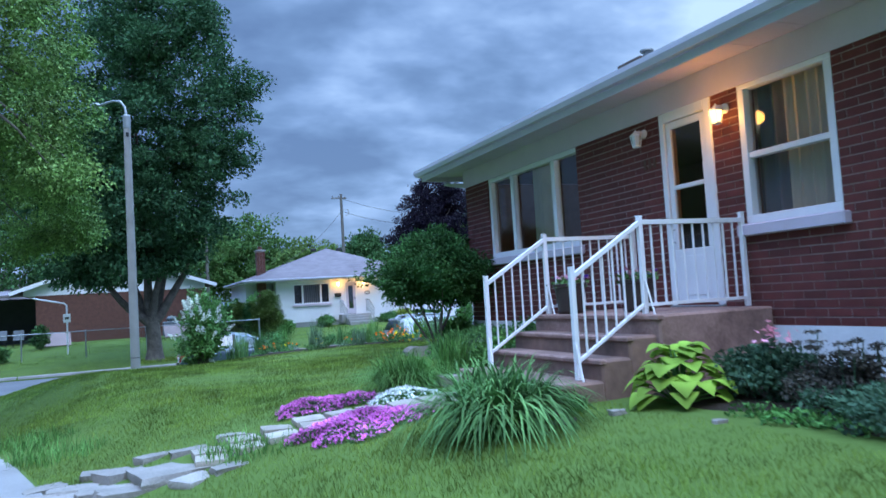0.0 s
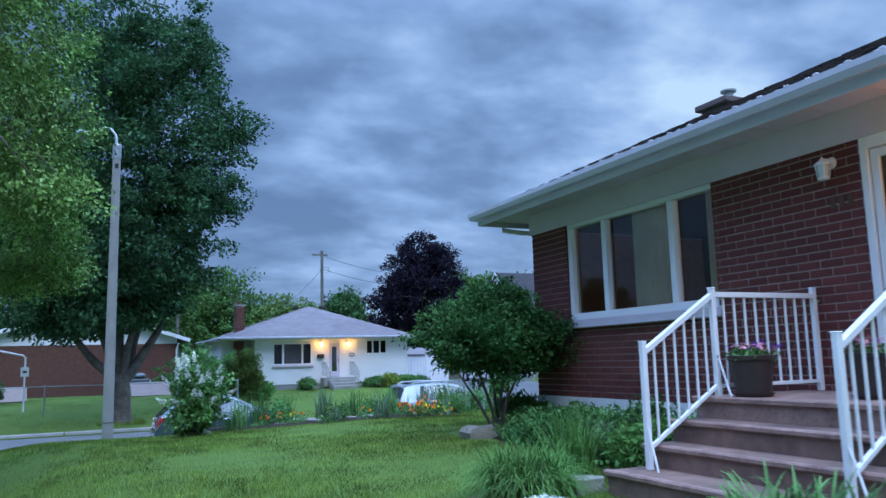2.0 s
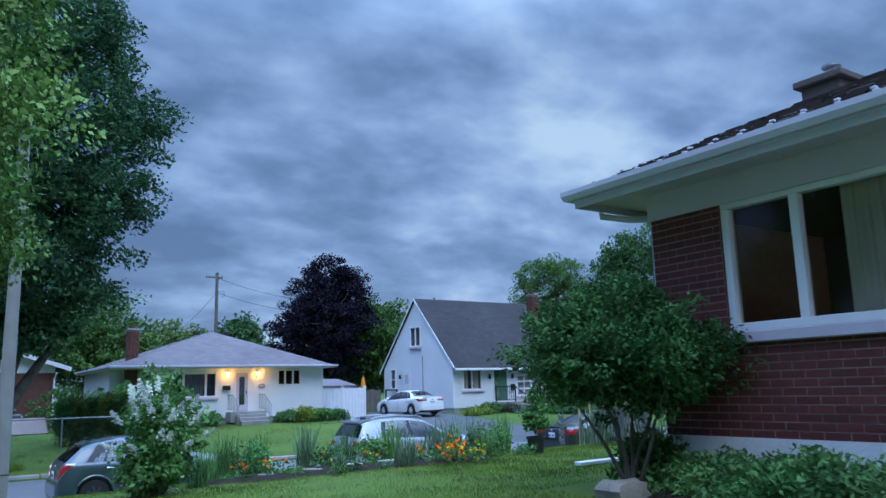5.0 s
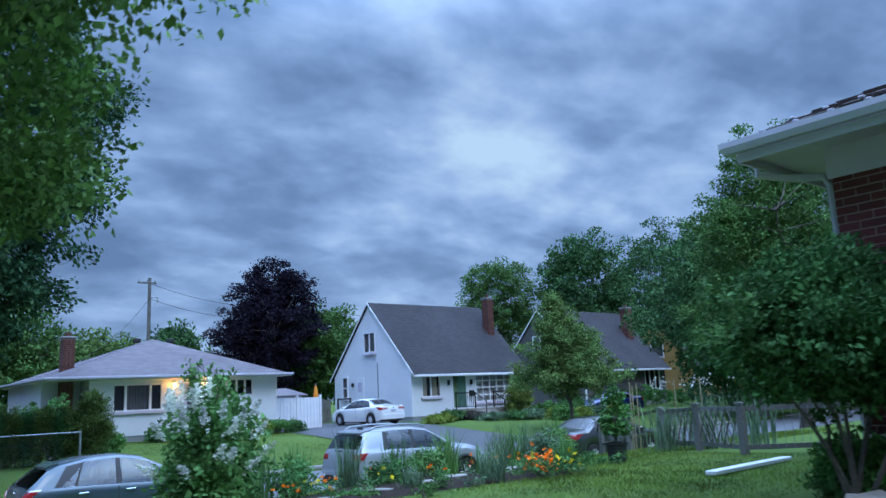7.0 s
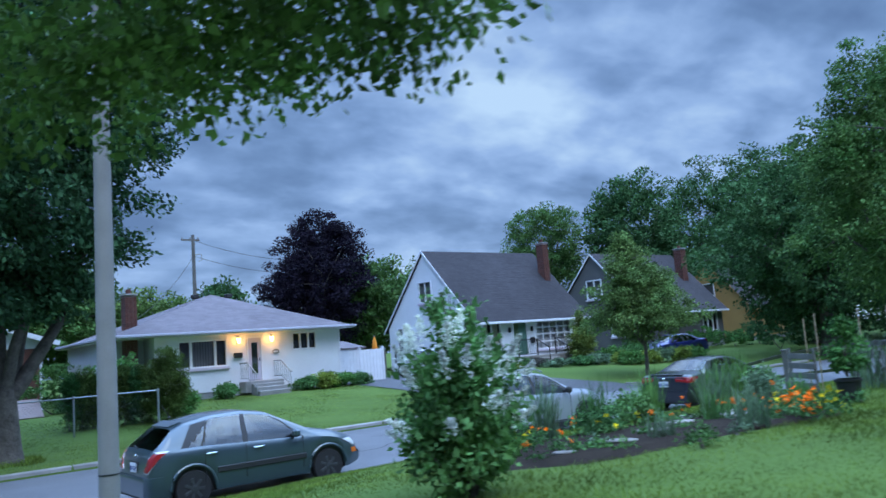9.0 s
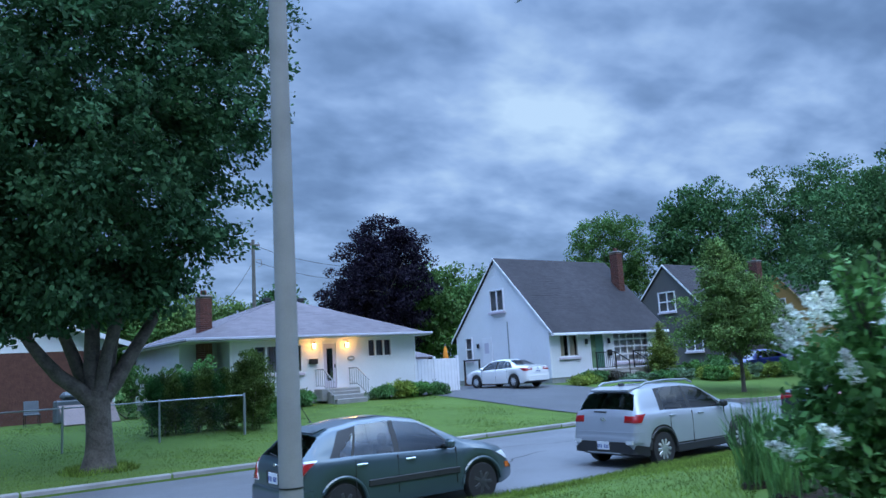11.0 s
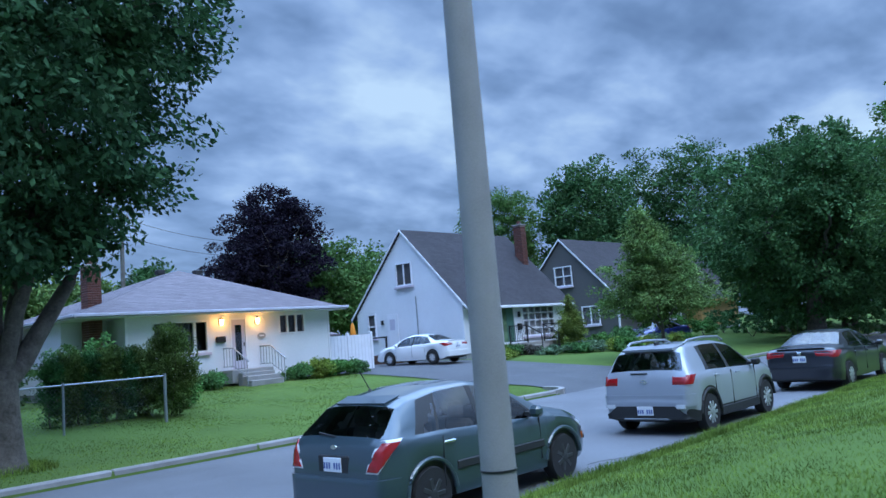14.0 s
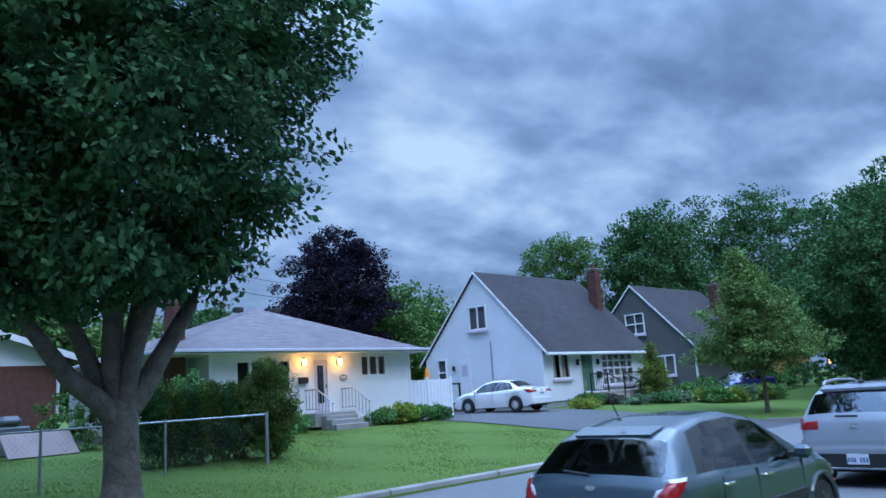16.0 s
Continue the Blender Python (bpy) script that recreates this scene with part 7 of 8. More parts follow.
def grass_clump(name, label, x, y, count, length, width, radius, leaf, seed, lean=0.8, category="grass", z=None, arch=1.0):
    r = np.random.default_rng(seed)
    z = ground_z(x, y) if z is None else z
    t = thing(name, (x, y, z), label, category)
    a, q = r.uniform(0, math.tau, count), np.sqrt(r.random(count)) * radius
    C = np.stack([x + q * np.cos(a), y + q * np.sin(a), np.full(count, z - 0.02)], 1)
    part("foliage", blades("foliage", C, length, width, r, lean, 6 if arch > 1 else 4, arch), leaf, t, kind="stuff")
    if length > 0.4:
        part("crown_base", Mesh().lathe([(radius * 1.0, z - 0.05), (radius * 0.8, z + 0.03), (0.02, z + 0.06)], 12, Matrix.Translation((x, y, 0))), "soil", t)
    return t


grass_clump("daylily_clump", "large arching green daylily clump beside the path", 2.62, 5.42, 1500, 0.80, 0.028, 0.30, "strap", 31, 0.85, "plant", arch=1.5)
grass_clump("ornamental_grass", "fine green fountain grass mound on the lawn", 2.85, 8.35, 2300, 0.66, 0.011, 0.28, "fine_grass", 32, 0.85, arch=1.35)
grass_clump("ornamental_grass", "tall light green grass beside the steps", 3.75, 9.0, 260, 0.75, 0.016, 0.2, "fine_grass", 33, 0.45)
grass_clump("grass_tuft", "small tuft of long grass at the step's foot", 3.35, 5.55, 120, 0.28, 0.012, 0.12, "fine_grass", 34, 0.6)
grass_clump("grass_tuft", "small tuft of long grass at the path's edge", 0.95, 7.0, 300, 0.24, 0.010, 0.45, "fine_grass", 35, 0.6)
grass_clump("grass_tuft", "long unmown grass at the pavement's edge", -0.75, 9.3, 360, 0.30, 0.009, 0.5, "fine_grass", 36, 0.5)
grass_clump("grass_tuft", "long unmown grass at the pavement's edge", -1.1, 10.8, 360, 0.30, 0.009, 0.5, "fine_grass", 37, 0.5)


def flower_mat(name, label, x, y, rx, ry, h_, flower, count, seed, size=0.016):
    """A low cushion of foliage covered with small flowers."""
    r = np.random.default_rng(seed)
    z = ground_z(x, y)
    t = thing(name, (x, y, z), label, "flowers")
    a, q = r.uniform(0, math.tau, count * 2), np.sqrt(r.random(count * 2))
    lump = 1 + 0.22 * np.sin(a * 3 + seed) + 0.12 * np.sin(a * 7)
    px, py = x + rx * q * lump * np.cos(a), y + ry * q * lump * np.sin(a)
    pz = height(px, py) + h_ * (1 - q ** 2.5) * (0.8 + 0.25 * np.sin(px * 9) * np.sin(py * 8)) + 0.01
    P = np.stack([px, py, pz], 1)
    part("foliage", quads_mesh("foliage", leaf_corners(P * 1.0 - np.array([0, 0, 0.02]), 0.045, r, 0.0, 0.35)), "perennial", t)
    part("blossom", flowers("blossom", P[:count] + r.normal(size=(count, 3)) * 0.008 + np.array([0, 0, 0.015]), size, r), flower, t)


flower_mat("pink_phlox", "bright magenta creeping phlox beside the path", 1.85, 6.65, 0.62, 0.42, 0.13, "phlox", 2300, 51)
flower_mat("pink_phlox", "bright magenta creeping phlox along the lawn edge", 1.85, 8.05, 0.55, 0.34, 0.12, "phlox", 1700, 52)
flower_mat("white_alyssum", "low mat of small white flowers", 2.6, 7.75, 0.38, 0.28, 0.11, "alyssum", 1100, 53, 0.013)


def build_hosta(x, y, rad, seed, z=None):
    r = random.Random(seed)
    z = ground_z(x, y)
    t = thing("hosta", (x, y, z), "broad-leaved yellow-green hosta in the mulch bed", "plant", "hostas")
    for i in range(72):
        ring = i % 3
        a = i * 2.4 + r.uniform(-0.2, 0.2)
        reach = rad * (0.18 + 0.27 * ring) * r.uniform(0.85, 1.1)
        up = 0.40 - 0.125 * ring + r.uniform(-0.08, 0.06)
        size = rad * 0.37 * r.uniform(0.8, 1.15)
        m = Mesh()
        d, s = Vector((math.cos(a), math.sin(a), 0)), Vector((-math.sin(a), math.cos(a), 0))
        foot = Vector((x, y, z + up)) + d * reach * 0.75
        seg = 9
        for k in range(seg + 1):
            u = k / seg
            w = size * 0.56 * (math.sin(math.pi * u ** 0.75) ** 0.9 if 0 < u < 1 else 0.02)
            p = foot + d * size * u + Vector((0, 0, 0.16 * size * math.sin(u * math.pi) - size * (0.12 + 0.16 * ring) * u * u))
            m.v += [tuple(p - s * w + Vector((0, 0, w * 0.10))), tuple(p - s * w * 0.5 + Vector((0, 0, w * 0.12))), tuple(p), tuple(p + s * w * 0.5 + Vector((0, 0, w * 0.12))), tuple(p + s * w + Vector((0, 0, w * 0.10)))]
        m.f = [(k * 5 + j, k * 5 + j + 1, k * 5 + j + 6, k * 5 + j + 5) for k in range(seg) for j in range(4)]
        leaf = part("leaf", m, "hosta", t, smooth=True)
        part("stalk", Mesh().tube([(x, y, z - 0.02), foot - d * reach * 0.3 - Vector((0, 0, up * 0.3)), foot], [0.008, 0.007, 0.005], 5), "strap", leaf)


build_hosta(4.12, 5.15, 0.52, 1)
build_hosta(4.45, 2.55, 0.5, 2)


def build_beds():
    for nm, (xa, xb, ya, yb) in (("a", (4.0, 5.79, 1.2, 5.72)), ("b", (4.4, 5.79, 8.1, 12.3))):
        m = Mesh()
        nx, ny = 10, 24
        for j in range(ny + 1):
            for i in range(nx + 1):
                px = xa + (xb - xa) * i / nx + (0.16 * math.sin(j * 0.9) * (1 - i / nx))
                py = ya + (yb - ya) * j / ny
                edge = min(i, 2) / 2
                m.v.append((px, py, ground_z(px, py) - 0.03 * (1 - edge) + 0.05 * edge + 0.012 * noise.noise(Vector((px * 5, py * 5, 0)))))
        m.f = [(j * (nx + 1) + i, j * (nx + 1) + i + 1, (j + 1) * (nx + 1) + i + 1, (j + 1) * (nx + 1) + i) for j in range(ny) for i in range(nx)]
        solo("mulch_bed", m, "soil", "dark brown mulch bed along the house wall", "flower bed", "structure", smooth=True)
    r = random.Random(9)
    m = Mesh()
    for _ in range(1400):
        px, py = r.uniform(4.5, 5.7), r.choice((r.uniform(1.4, 5.7), r.uniform(8.2, 11.8)))
        m.box(-0.03, 0.03, -0.007, 0.007, 0, 0.008, 0, Matrix.Translation((px, py, ground_z(px, py) + 0.052)) @ pose(0, 0, 0, r.uniform(-20, 20), r.uniform(-20, 20), r.uniform(0, 180)))
    solo("bark_mulch", m, material("chips", (0.06, 0.045, 0.035), 0.9, 0.3, island=0.5), "scattered shreds of brown bark mulch", "mulch", "stuff")


build_beds()

stonecrop = shrub("stonecrop", "dark purple stonecrop with flat heads in the bed", 4.55, 4.05, [(0, 0, 0.2, 0.26, 0.3, 0.17), (0.1, -0.12, 0.3, 0.2, 0.2, 0.11)], 100, 30, 0.042, 0.06, "sedum", 110, stems=8, category="plant")
shrub("peony", "leafy green perennial with a few pink blooms", 4.6, 4.65, [(0, 0, 0.26, 0.32, 0.40, 0.2)], 140, 34, 0.05, 0.06, "herb", 111, stems=6, category="plant")
shrub("perennial_plant", "low dark green leafy perennial in the bed", 4.3, 3.3, [(0, 0, 0.14, 0.38, 0.65, 0.13)], 150, 30, 0.045, 0.06, "herb", 112, stems=4, category="plant", group="plants in the mulch bed")
shrub("tall_weed", "tall slender leafy weed by the white foundation", 5.35, 3.55, [(0, 0, 0.45, 0.14, 0.14, 0.45)], 40, 22, 0.08, 0.05, "lilac", 113, stems=4, category="plant", slim=0.25)
for i, (px, py, w, h_, leaf) in enumerate(((4.6, 9.0, 0.5, 0.32, "perennial"), (4.6, 9.9, 0.5, 0.34, "perennial"), (5.1, 9.6, 0.5, 0.42, "perennial"), (4.75, 10.8, 0.5, 0.28, "yew"), (5.0, 10.7, 0.5, 0.36, "perennial"), (4.95, 11.4, 0.45, 0.26, "perennial"), (5.2, 11.8, 0.45, 0.3, "perennial"), (4.35, 9.4, 0.35, 0.25, "sage"), (5.1, 8.5, 0.4, 0.45, "lilac"), (4.15, 8.35, 0.3, 0.35, "bushleaf"), (5.5, 12.9, 0.4, 0.4, "bushleaf"))):
    shrub("perennial_plant", "leafy green perennial clump below the window", px, py, [(0, 0, h_ * 0.6, w, w, h_ * 0.6)], 130, 34, 0.075, 0.10, leaf, 120 + i, stems=3, category="plant", group="plants in the mulch bed", slim=0.42)


def build_stonecrop_heads(plant):
    """Stems with flat dark heads that stand over the plant's leaves."""
    r, q = random.Random(31), np.random.default_rng(31)
    for i in range(14):
        px, py = 4.62 + r.uniform(-0.2, 0.24), 4.05 + r.uniform(-0.36, 0.4)
        z = ground_z(px, py)
        top = 0.44 + r.uniform(-0.08, 0.1)
        stem = part("flower_stem", Mesh().tube([(px, py, z - 0.02), (px + r.uniform(-0.03, 0.03), py + r.uniform(-0.03, 0.03), z + top)], [0.006, 0.004], 5), "herb", plant)
        C = np.array([px, py, z + top]) + q.normal(size=(26, 3)) * np.array([0.032, 0.032, 0.006])
        part("flower_head", flowers("flower_head", C, 0.02, q, 4), "sedum", stem, "flat dark purple head", kind="stuff")


build_stonecrop_heads(stonecrop)
shrub("leaf_rosette", "low rosette of long green leaves in the bed", 4.75, 3.05, [(0, 0, 0.14, 0.22, 0.22, 0.13)], 26, 12, 0.16, 0.07, "perennial", 115, stems=2, category="plant", slim=0.28)
shrub("ground_weeds", "small pale green weeds at the bed's edge", 4.05, 3.9, [(0, 0, 0.05, 0.14, 0.55, 0.04)], 46, 14, 0.04, 0.05, "bushleaf", 116, stems=2, category="plant", slim=0.6)
pk = np.random.default_rng(3)
solo("pink_bloom", flowers("pink_bloom", np.array([[4.5, 4.5, 1.78]]) + pk.normal(size=(24, 3)) * 0.05, 0.035, pk), "pink_flower", "small cluster of pink flowers in the bed", "flowers")


def build_pot(x, y, z, seed):
    t = thing("flower_pot", (x, y, z), "dark brown planter with pink and violet petunias", "flower pot", "flower pots on the porch")
    c = Matrix.Translation((x, y, z))
    part("pot", Mesh().lathe([(0.13, 0.0), (0.14, 0.01), (0.175, 0.29), (0.19, 0.30), (0.195, 0.335), (0.175, 0.34), (0.165, 0.30)], 24, c), "pot", t, smooth=True)
    part("saucer", Mesh().lathe([(0.15, 0.002), (0.165, 0.03), (0.14, 0.02)], 20, c), "pot", t, smooth=True)
    r = np.random.default_rng(seed)
    P = np.array([x, y, z + 0.36]) + r.normal(size=(260, 3)) * np.array([0.085, 0.085, 0.025])
    part("foliage", quads_mesh("foliage", leaf_corners(P, 0.05, r)), "perennial", t)
    part("blossom", flowers("blossom", P[:44] + np.array([0, 0, 0.045]), 0.028, r), "pink_flower", t, "pink petunias")
    part("blossom", flowers("blossom", P[60:76] + np.array([0, 0, 0.045]), 0.028, r), "violet_flower", t, "violet petunias")


build_pot(4.64, 7.59, 1.934, 1)
build_pot(4.9, 6.68, 1.934, 2)


# ---- path, rocks, garden ----
def stone_block(name, m4, sx, sy, sz, seed, mat="stone", parent=None, rough=0.1):
    r = random.Random(seed)
    bm = bmesh.new()
    bmesh.ops.create_cube(bm, size=1.0)
    bmesh.ops.subdivide_edges(bm, edges=bm.edges[:], cuts=2, use_grid_fill=True)
    for v in bm.verts:
        p = v.co
        k = 1 - 0.16 * max(0, p.length - 0.55)
        n_ = noise.noise(p * 2.3 + Vector((seed * 3.1, 0, 0)))
        v.co = Vector((p.x * sx, p.y * sy, p.z * sz)) * k * (1 + rough * n_)
    bm.transform(m4)
    me = bpy.data.meshes.new(name)
    bm.to_mesh(me)
    bm.free()
    return part(name, me, mat, parent, smooth=True, sharp=40)


def build_path():
    t = thing("garden_path", (1.0, 7.3, 0.8), "uneven stone and paver path to the front steps", "path")
    r = random.Random(12)
    k = 0
    # square pavers in the middle, long slabs at both ends
    for x in np.arange(0.62, 3.35, 0.31):
        for row in range(2):
            y = 7.05 + 0.31 * row + 0.06 * math.sin(x * 1.5) + r.uniform(-0.01, 0.01)
            z = ground_z(x, y)
            stone_block("paver", Matrix.Translation((float(x), y, z + 0.012)) @ pose(0, 0, 0, r.uniform(-2, 2), r.uniform(-3, 3), r.uniform(-4, 4)), 0.29, 0.29, 0.07, k, "paver", t, 0.03)
            k += 1
    for x, y, sx, sy, sz, turn in ((0.28, 7.22, 0.50, 0.55, 0.16, 10), (-0.14, 7.62, 0.30, 0.24, 0.22, 30), (-0.25, 7.25, 0.36, 0.30, 0.10, 5), (-0.5, 7.55, 0.34, 0.22, 0.10, -10), (-0.55, 7.15, 0.36, 0.30, 0.09, 15), (-0.02, 6.92, 0.46, 0.20, 0.14, 12), (-0.4, 6.8, 0.34, 0.26, 0.08, -5),
                                   (-0.75, 7.75, 0.3, 0.2, 0.1, 20), (-0.3, 7.9, 0.28, 0.18, 0.12, 0), (0.15, 7.95, 0.24, 0.16, 0.14, 25), (0.45, 6.72, 0.3, 0.2, 0.12, 40), (0.5, 7.75, 0.34, 0.16, 0.1, 0), (0.95, 7.72, 0.36, 0.14, 0.08, -6), (-0.75, 7.3, 0.22, 0.2, 0.08, 0), (0.75, 6.72, 0.28, 0.16, 0.1, 10)):
        stone_block("path_stone", Matrix.Translation((x, y, ground_z(x, y) - sz * 0.2)) @ pose(0, 0, 0, r.uniform(-3, 3), r.uniform(-3, 3), turn), sx * 1.2, sy * 1.3, sz, 50 + k, "stone", t, 0.22)
        k += 1
    for i, (x, y, sx, lab) in enumerate(((4.5, 12.35, 0.42, 1), (3.35, 8.25, 0.3, 1), (3.2, 5.6, 0.16, 1), (3.05, 5.2, 0.14, 1), (3.5, 5.15, 0.12, 1), (3.3, 9.5, 0.2, 1), (3.75, 4.3, 0.1, 1))):
        o = stone_block("rock", Matrix.Translation((x, y, ground_z(x, y) + sx * 0.12)), sx, sx * 0.75, sx * 0.5, 80 + i, "stone", None, 0.35)
        tagged(o, "pale grey rounded garden rock at the bed's edge", "rock", "rocks along the bed")


build_path()


def build_flower_garden():
    cx, cy = 4.5, 17.8
    m = Mesh()
    n = 40
    m.v.append((cx, cy, ground_z(cx, cy) + 0.05))
    for ringk in range(1, 6):
        for i in range(n):
            a = math.tau * i / n
            q = ringk / 5 * (1 + 0.08 * math.sin(a * 5))
            px, py = cx + 2.4 * q * math.cos(a), cy + 1.25 * q * math.sin(a) - 0.22 * (px_ := 2.1 * q * math.cos(a))
            m.v.append((px, py, ground_z(px, py) + (0.05 if ringk < 5 else -0.02) + 0.012 * noise.noise(Vector((px * 4, py * 4, 1)))))
    m.f = [(0, 1 + i, 1 + (i + 1) % n) for i in range(n)] + [(1 + (k - 1) * n + i, 1 + k * n + i, 1 + k * n + (i + 1) % n, 1 + (k - 1) * n + (i + 1) % n) for k in range(1, 5) for i in range(n)]
    solo("flower_bed", m, "soil", "dark earth flower bed in the lawn", "flower bed", "structure", smooth=True)
    r = random.Random(8)
    for i, (x, y, s) in enumerate(((3.61, 17.55, 0.36), (4.34, 17.71, 0.38), (5.05, 17.88, 0.36), (5.7, 18.2, 0.34), (5.7, 17.6, 0.38), (6.2, 17.85, 0.36), (3.0, 17.75, 0.26), (6.3, 17.3, 0.3))):
        z = ground_z(x, y) + 0.048
        o = solo("stepping_stone", Mesh().lathe([(s * 0.42, z - 0.01), (s * 0.46, z + 0.008), (s * 0.44, z + 0.018)], 14, Matrix.Translation((x, y, 0)) @ Matrix.Translation((0, 0, z)) @ pose(0, 0, 0, r.uniform(-3, 3), r.uniform(-3, 3), 0) @ Matrix.Translation((0, 0, -z))), "stone", "round pale stepping stone in the flower bed", "stepping stone", group="stepping stones", smooth=True)
    q = np.random.default_rng(44)
    for i in range(16):
        a, b = r.uniform(0, math.tau), math.sqrt(r.random())
        x, y = cx + 1.95 * b * math.cos(a), cy + 1.1 * b * math.sin(a) - 0.22 * 1.95 * b * math.cos(a)
        z = ground_z(x, y) + 0.05
        col = ("marigold", "marigold", "yellow_flower")[i % 3]
        t = thing("marigold", (x, y, z), "low orange marigold in the earth bed" if col == "marigold" else "low yellow marigold in the earth bed", "flowers", "marigolds")
        P = np.array([x, y, z + 0.10]) + q.normal(size=(60, 3)) * np.array([0.07, 0.07, 0.04])
        part("foliage", quads_mesh("foliage", leaf_corners(P, 0.05, q)), "perennial", t)
        part("blossom", flowers("blossom", np.repeat(P[:3], 5, 0) + np.array([0, 0, 0.05]) + q.normal(size=(15, 3)) * 0.010, 0.026, q), col, t)
    for k, (x, y) in enumerate(((5.55, 16.75), (5.85, 16.95), (5.3, 16.55), (5.75, 16.5))):
        z = ground_z(x, y)
        t = thing("marigold", (x, y, z), "dense orange marigolds at the bed's corner", "flowers", "marigolds")
        P = np.array([x, y, z + 0.12]) + q.normal(size=(160, 3)) * np.array([0.12, 0.12, 0.06])
        part("foliage", quads_mesh("foliage", leaf_corners(P, 0.06, q)), "perennial", t)
        part("blossom", flowers("blossom", np.repeat(P[:12], 5, 0) + np.array([0, 0, 0.06]) + q.normal(size=(60, 3)) * 0.012, 0.028, q), "yellow_flower" if k == 3 else "marigold", t)
    for i, (x, y, ln, leaf, cnt) in enumerate(((2.4, 18.6, 0.75, "strap", 90), (2.9, 19.2, 0.85, "strap", 110), (3.5, 19.4, 0.8, "fine_grass", 150), (4.3, 19.3, 0.9, "sage", 120), (4.9, 19.0, 0.75, "strap", 100), (5.6, 18.7, 0.8, "fine_grass", 140), (6.2, 18.2, 0.7, "sage", 120), (6.8, 18.6, 0.8, "fine_grass", 120),
                                               (2.1, 18.0, 0.5, "strap", 70), (3.9, 17.3, 0.35, "sage", 60), (4.7, 16.75, 0.55, "sage", 80), (5.4, 17.6, 0.5, "strap", 70), (6.5, 17.2, 0.5, "fine_grass", 90), (7.6, 19.0, 0.8, "sage", 110), (8.4, 19.2, 0.9, "fine_grass", 120))):
        grass_clump("garden_plant", "upright slender leafy plant in the flower bed", x, y, cnt, ln, 0.016, 0.16, leaf, 200 + i, 0.3, "plant")
    for i, (x, y, h_) in enumerate(((3.2, 18.9, 0.4), (5.2, 18.7, 0.35), (6.9, 17.9, 0.4), (4.4, 18.5, 0.25), (7.5, 18.2, 0.4))):
        shrub("garden_plant", "bushy green plant in the flower bed", x, y, [(0, 0, h_ * 0.7, 0.26, 0.26, h_ * 0.6)], 50, 28, 0.05, 0.07, ("perennial", "lilac", "sage")[i % 3], 230 + i, stems=3, category="plant")
    rr = random.Random(77)
    for i in range(34):
        x, y = rr.uniform(2.6, 8.3), rr.uniform(16.5, 18.4)
        if abs(y - 17.35) < 0.75 and x < 2.1:
            continue
        h_ = rr.uniform(0.06, 0.15)
        shrub("garden_seedling", "small low leafy plant in the flower bed", x, y, [(0, 0, h_ * 0.6, 0.10, 0.10, h_ * 0.6)], 9, 16, 0.04, 0.05, rr.choice(("perennial", "lilac", "sage", "bushleaf")), 400 + i, stems=1, category="plant", group="low plants in the flower bed")
    # alliums with round heads
    for i, (x, y) in enumerate(((9.4, 17.6), (9.7, 17.0), (10.2, 17.3), (10.5, 16.6), (9.9, 16.2), (10.9, 17.0), (10.0, 17.9), (10.6, 17.8))):
        z = ground_z(x, y)
        t = thing("leek_flower", (x, y, z), "tall seed-headed leek stems behind the fence", "plant", "leeks behind the fence")
        C = np.array([[x, y, z]]) + q.normal(size=(26, 3)) * np.array([0.12, 0.12, 0.0])
        part("foliage", blades("foliage", C, 1.0, 0.03, q, 0.25), "sage", t, kind="stuff")
        part("flower_head", flowers("flower_head", np.array([x, y, z + 1.12]) + q.normal(size=(18, 3)) * 0.11 * np.array([1, 1, 0.5]), 0.02, q, 4), "lilac_flower", t, kind="stuff")
    # nursery pot with a young bush
    x, y = 7.44, 17.05
    z = ground_z(x, y)
    t = thing("nursery_pot", (x, y, z), "black plastic pot with a leafy young shrub", "potted plant")
    part("pot", Mesh().lathe([(0.12, 0), (0.15, 0.24), (0.165, 0.25), (0.165, 0.28), (0.145, 0.28), (0.135, 0.25)], 20, Matrix.Translation((x, y, z))), "black_plastic", t, smooth=True)
    me, C = crown_mesh("foliage", [(x, y, z + 0.62, 0.2, 0.2, 0.28), (x, y, z + 0.9, 0.1, 0.1, 0.2)], 60, 22, 0.06, 0.07, 333)
    part("foliage", me, "bushleaf", t)
    for i in range(5):
        part("stem", Mesh().tube([(x, y, z + 0.3), C[i * 7]], [0.012, 0.005], 5), "bark", t)
    o = solo("white_plank", Mesh().box(-0.95, 0.95, -0.07, 0.07, 0, 0.05, 0.008, Matrix.Translation((7.2, 14.85, ground_z(7.2, 14.85) + 0.012)) @ pose(0, 0, 0, 0, 0, 2)), "white", "white painted plank lying on the lawn", "plank")


build_flower_garden()


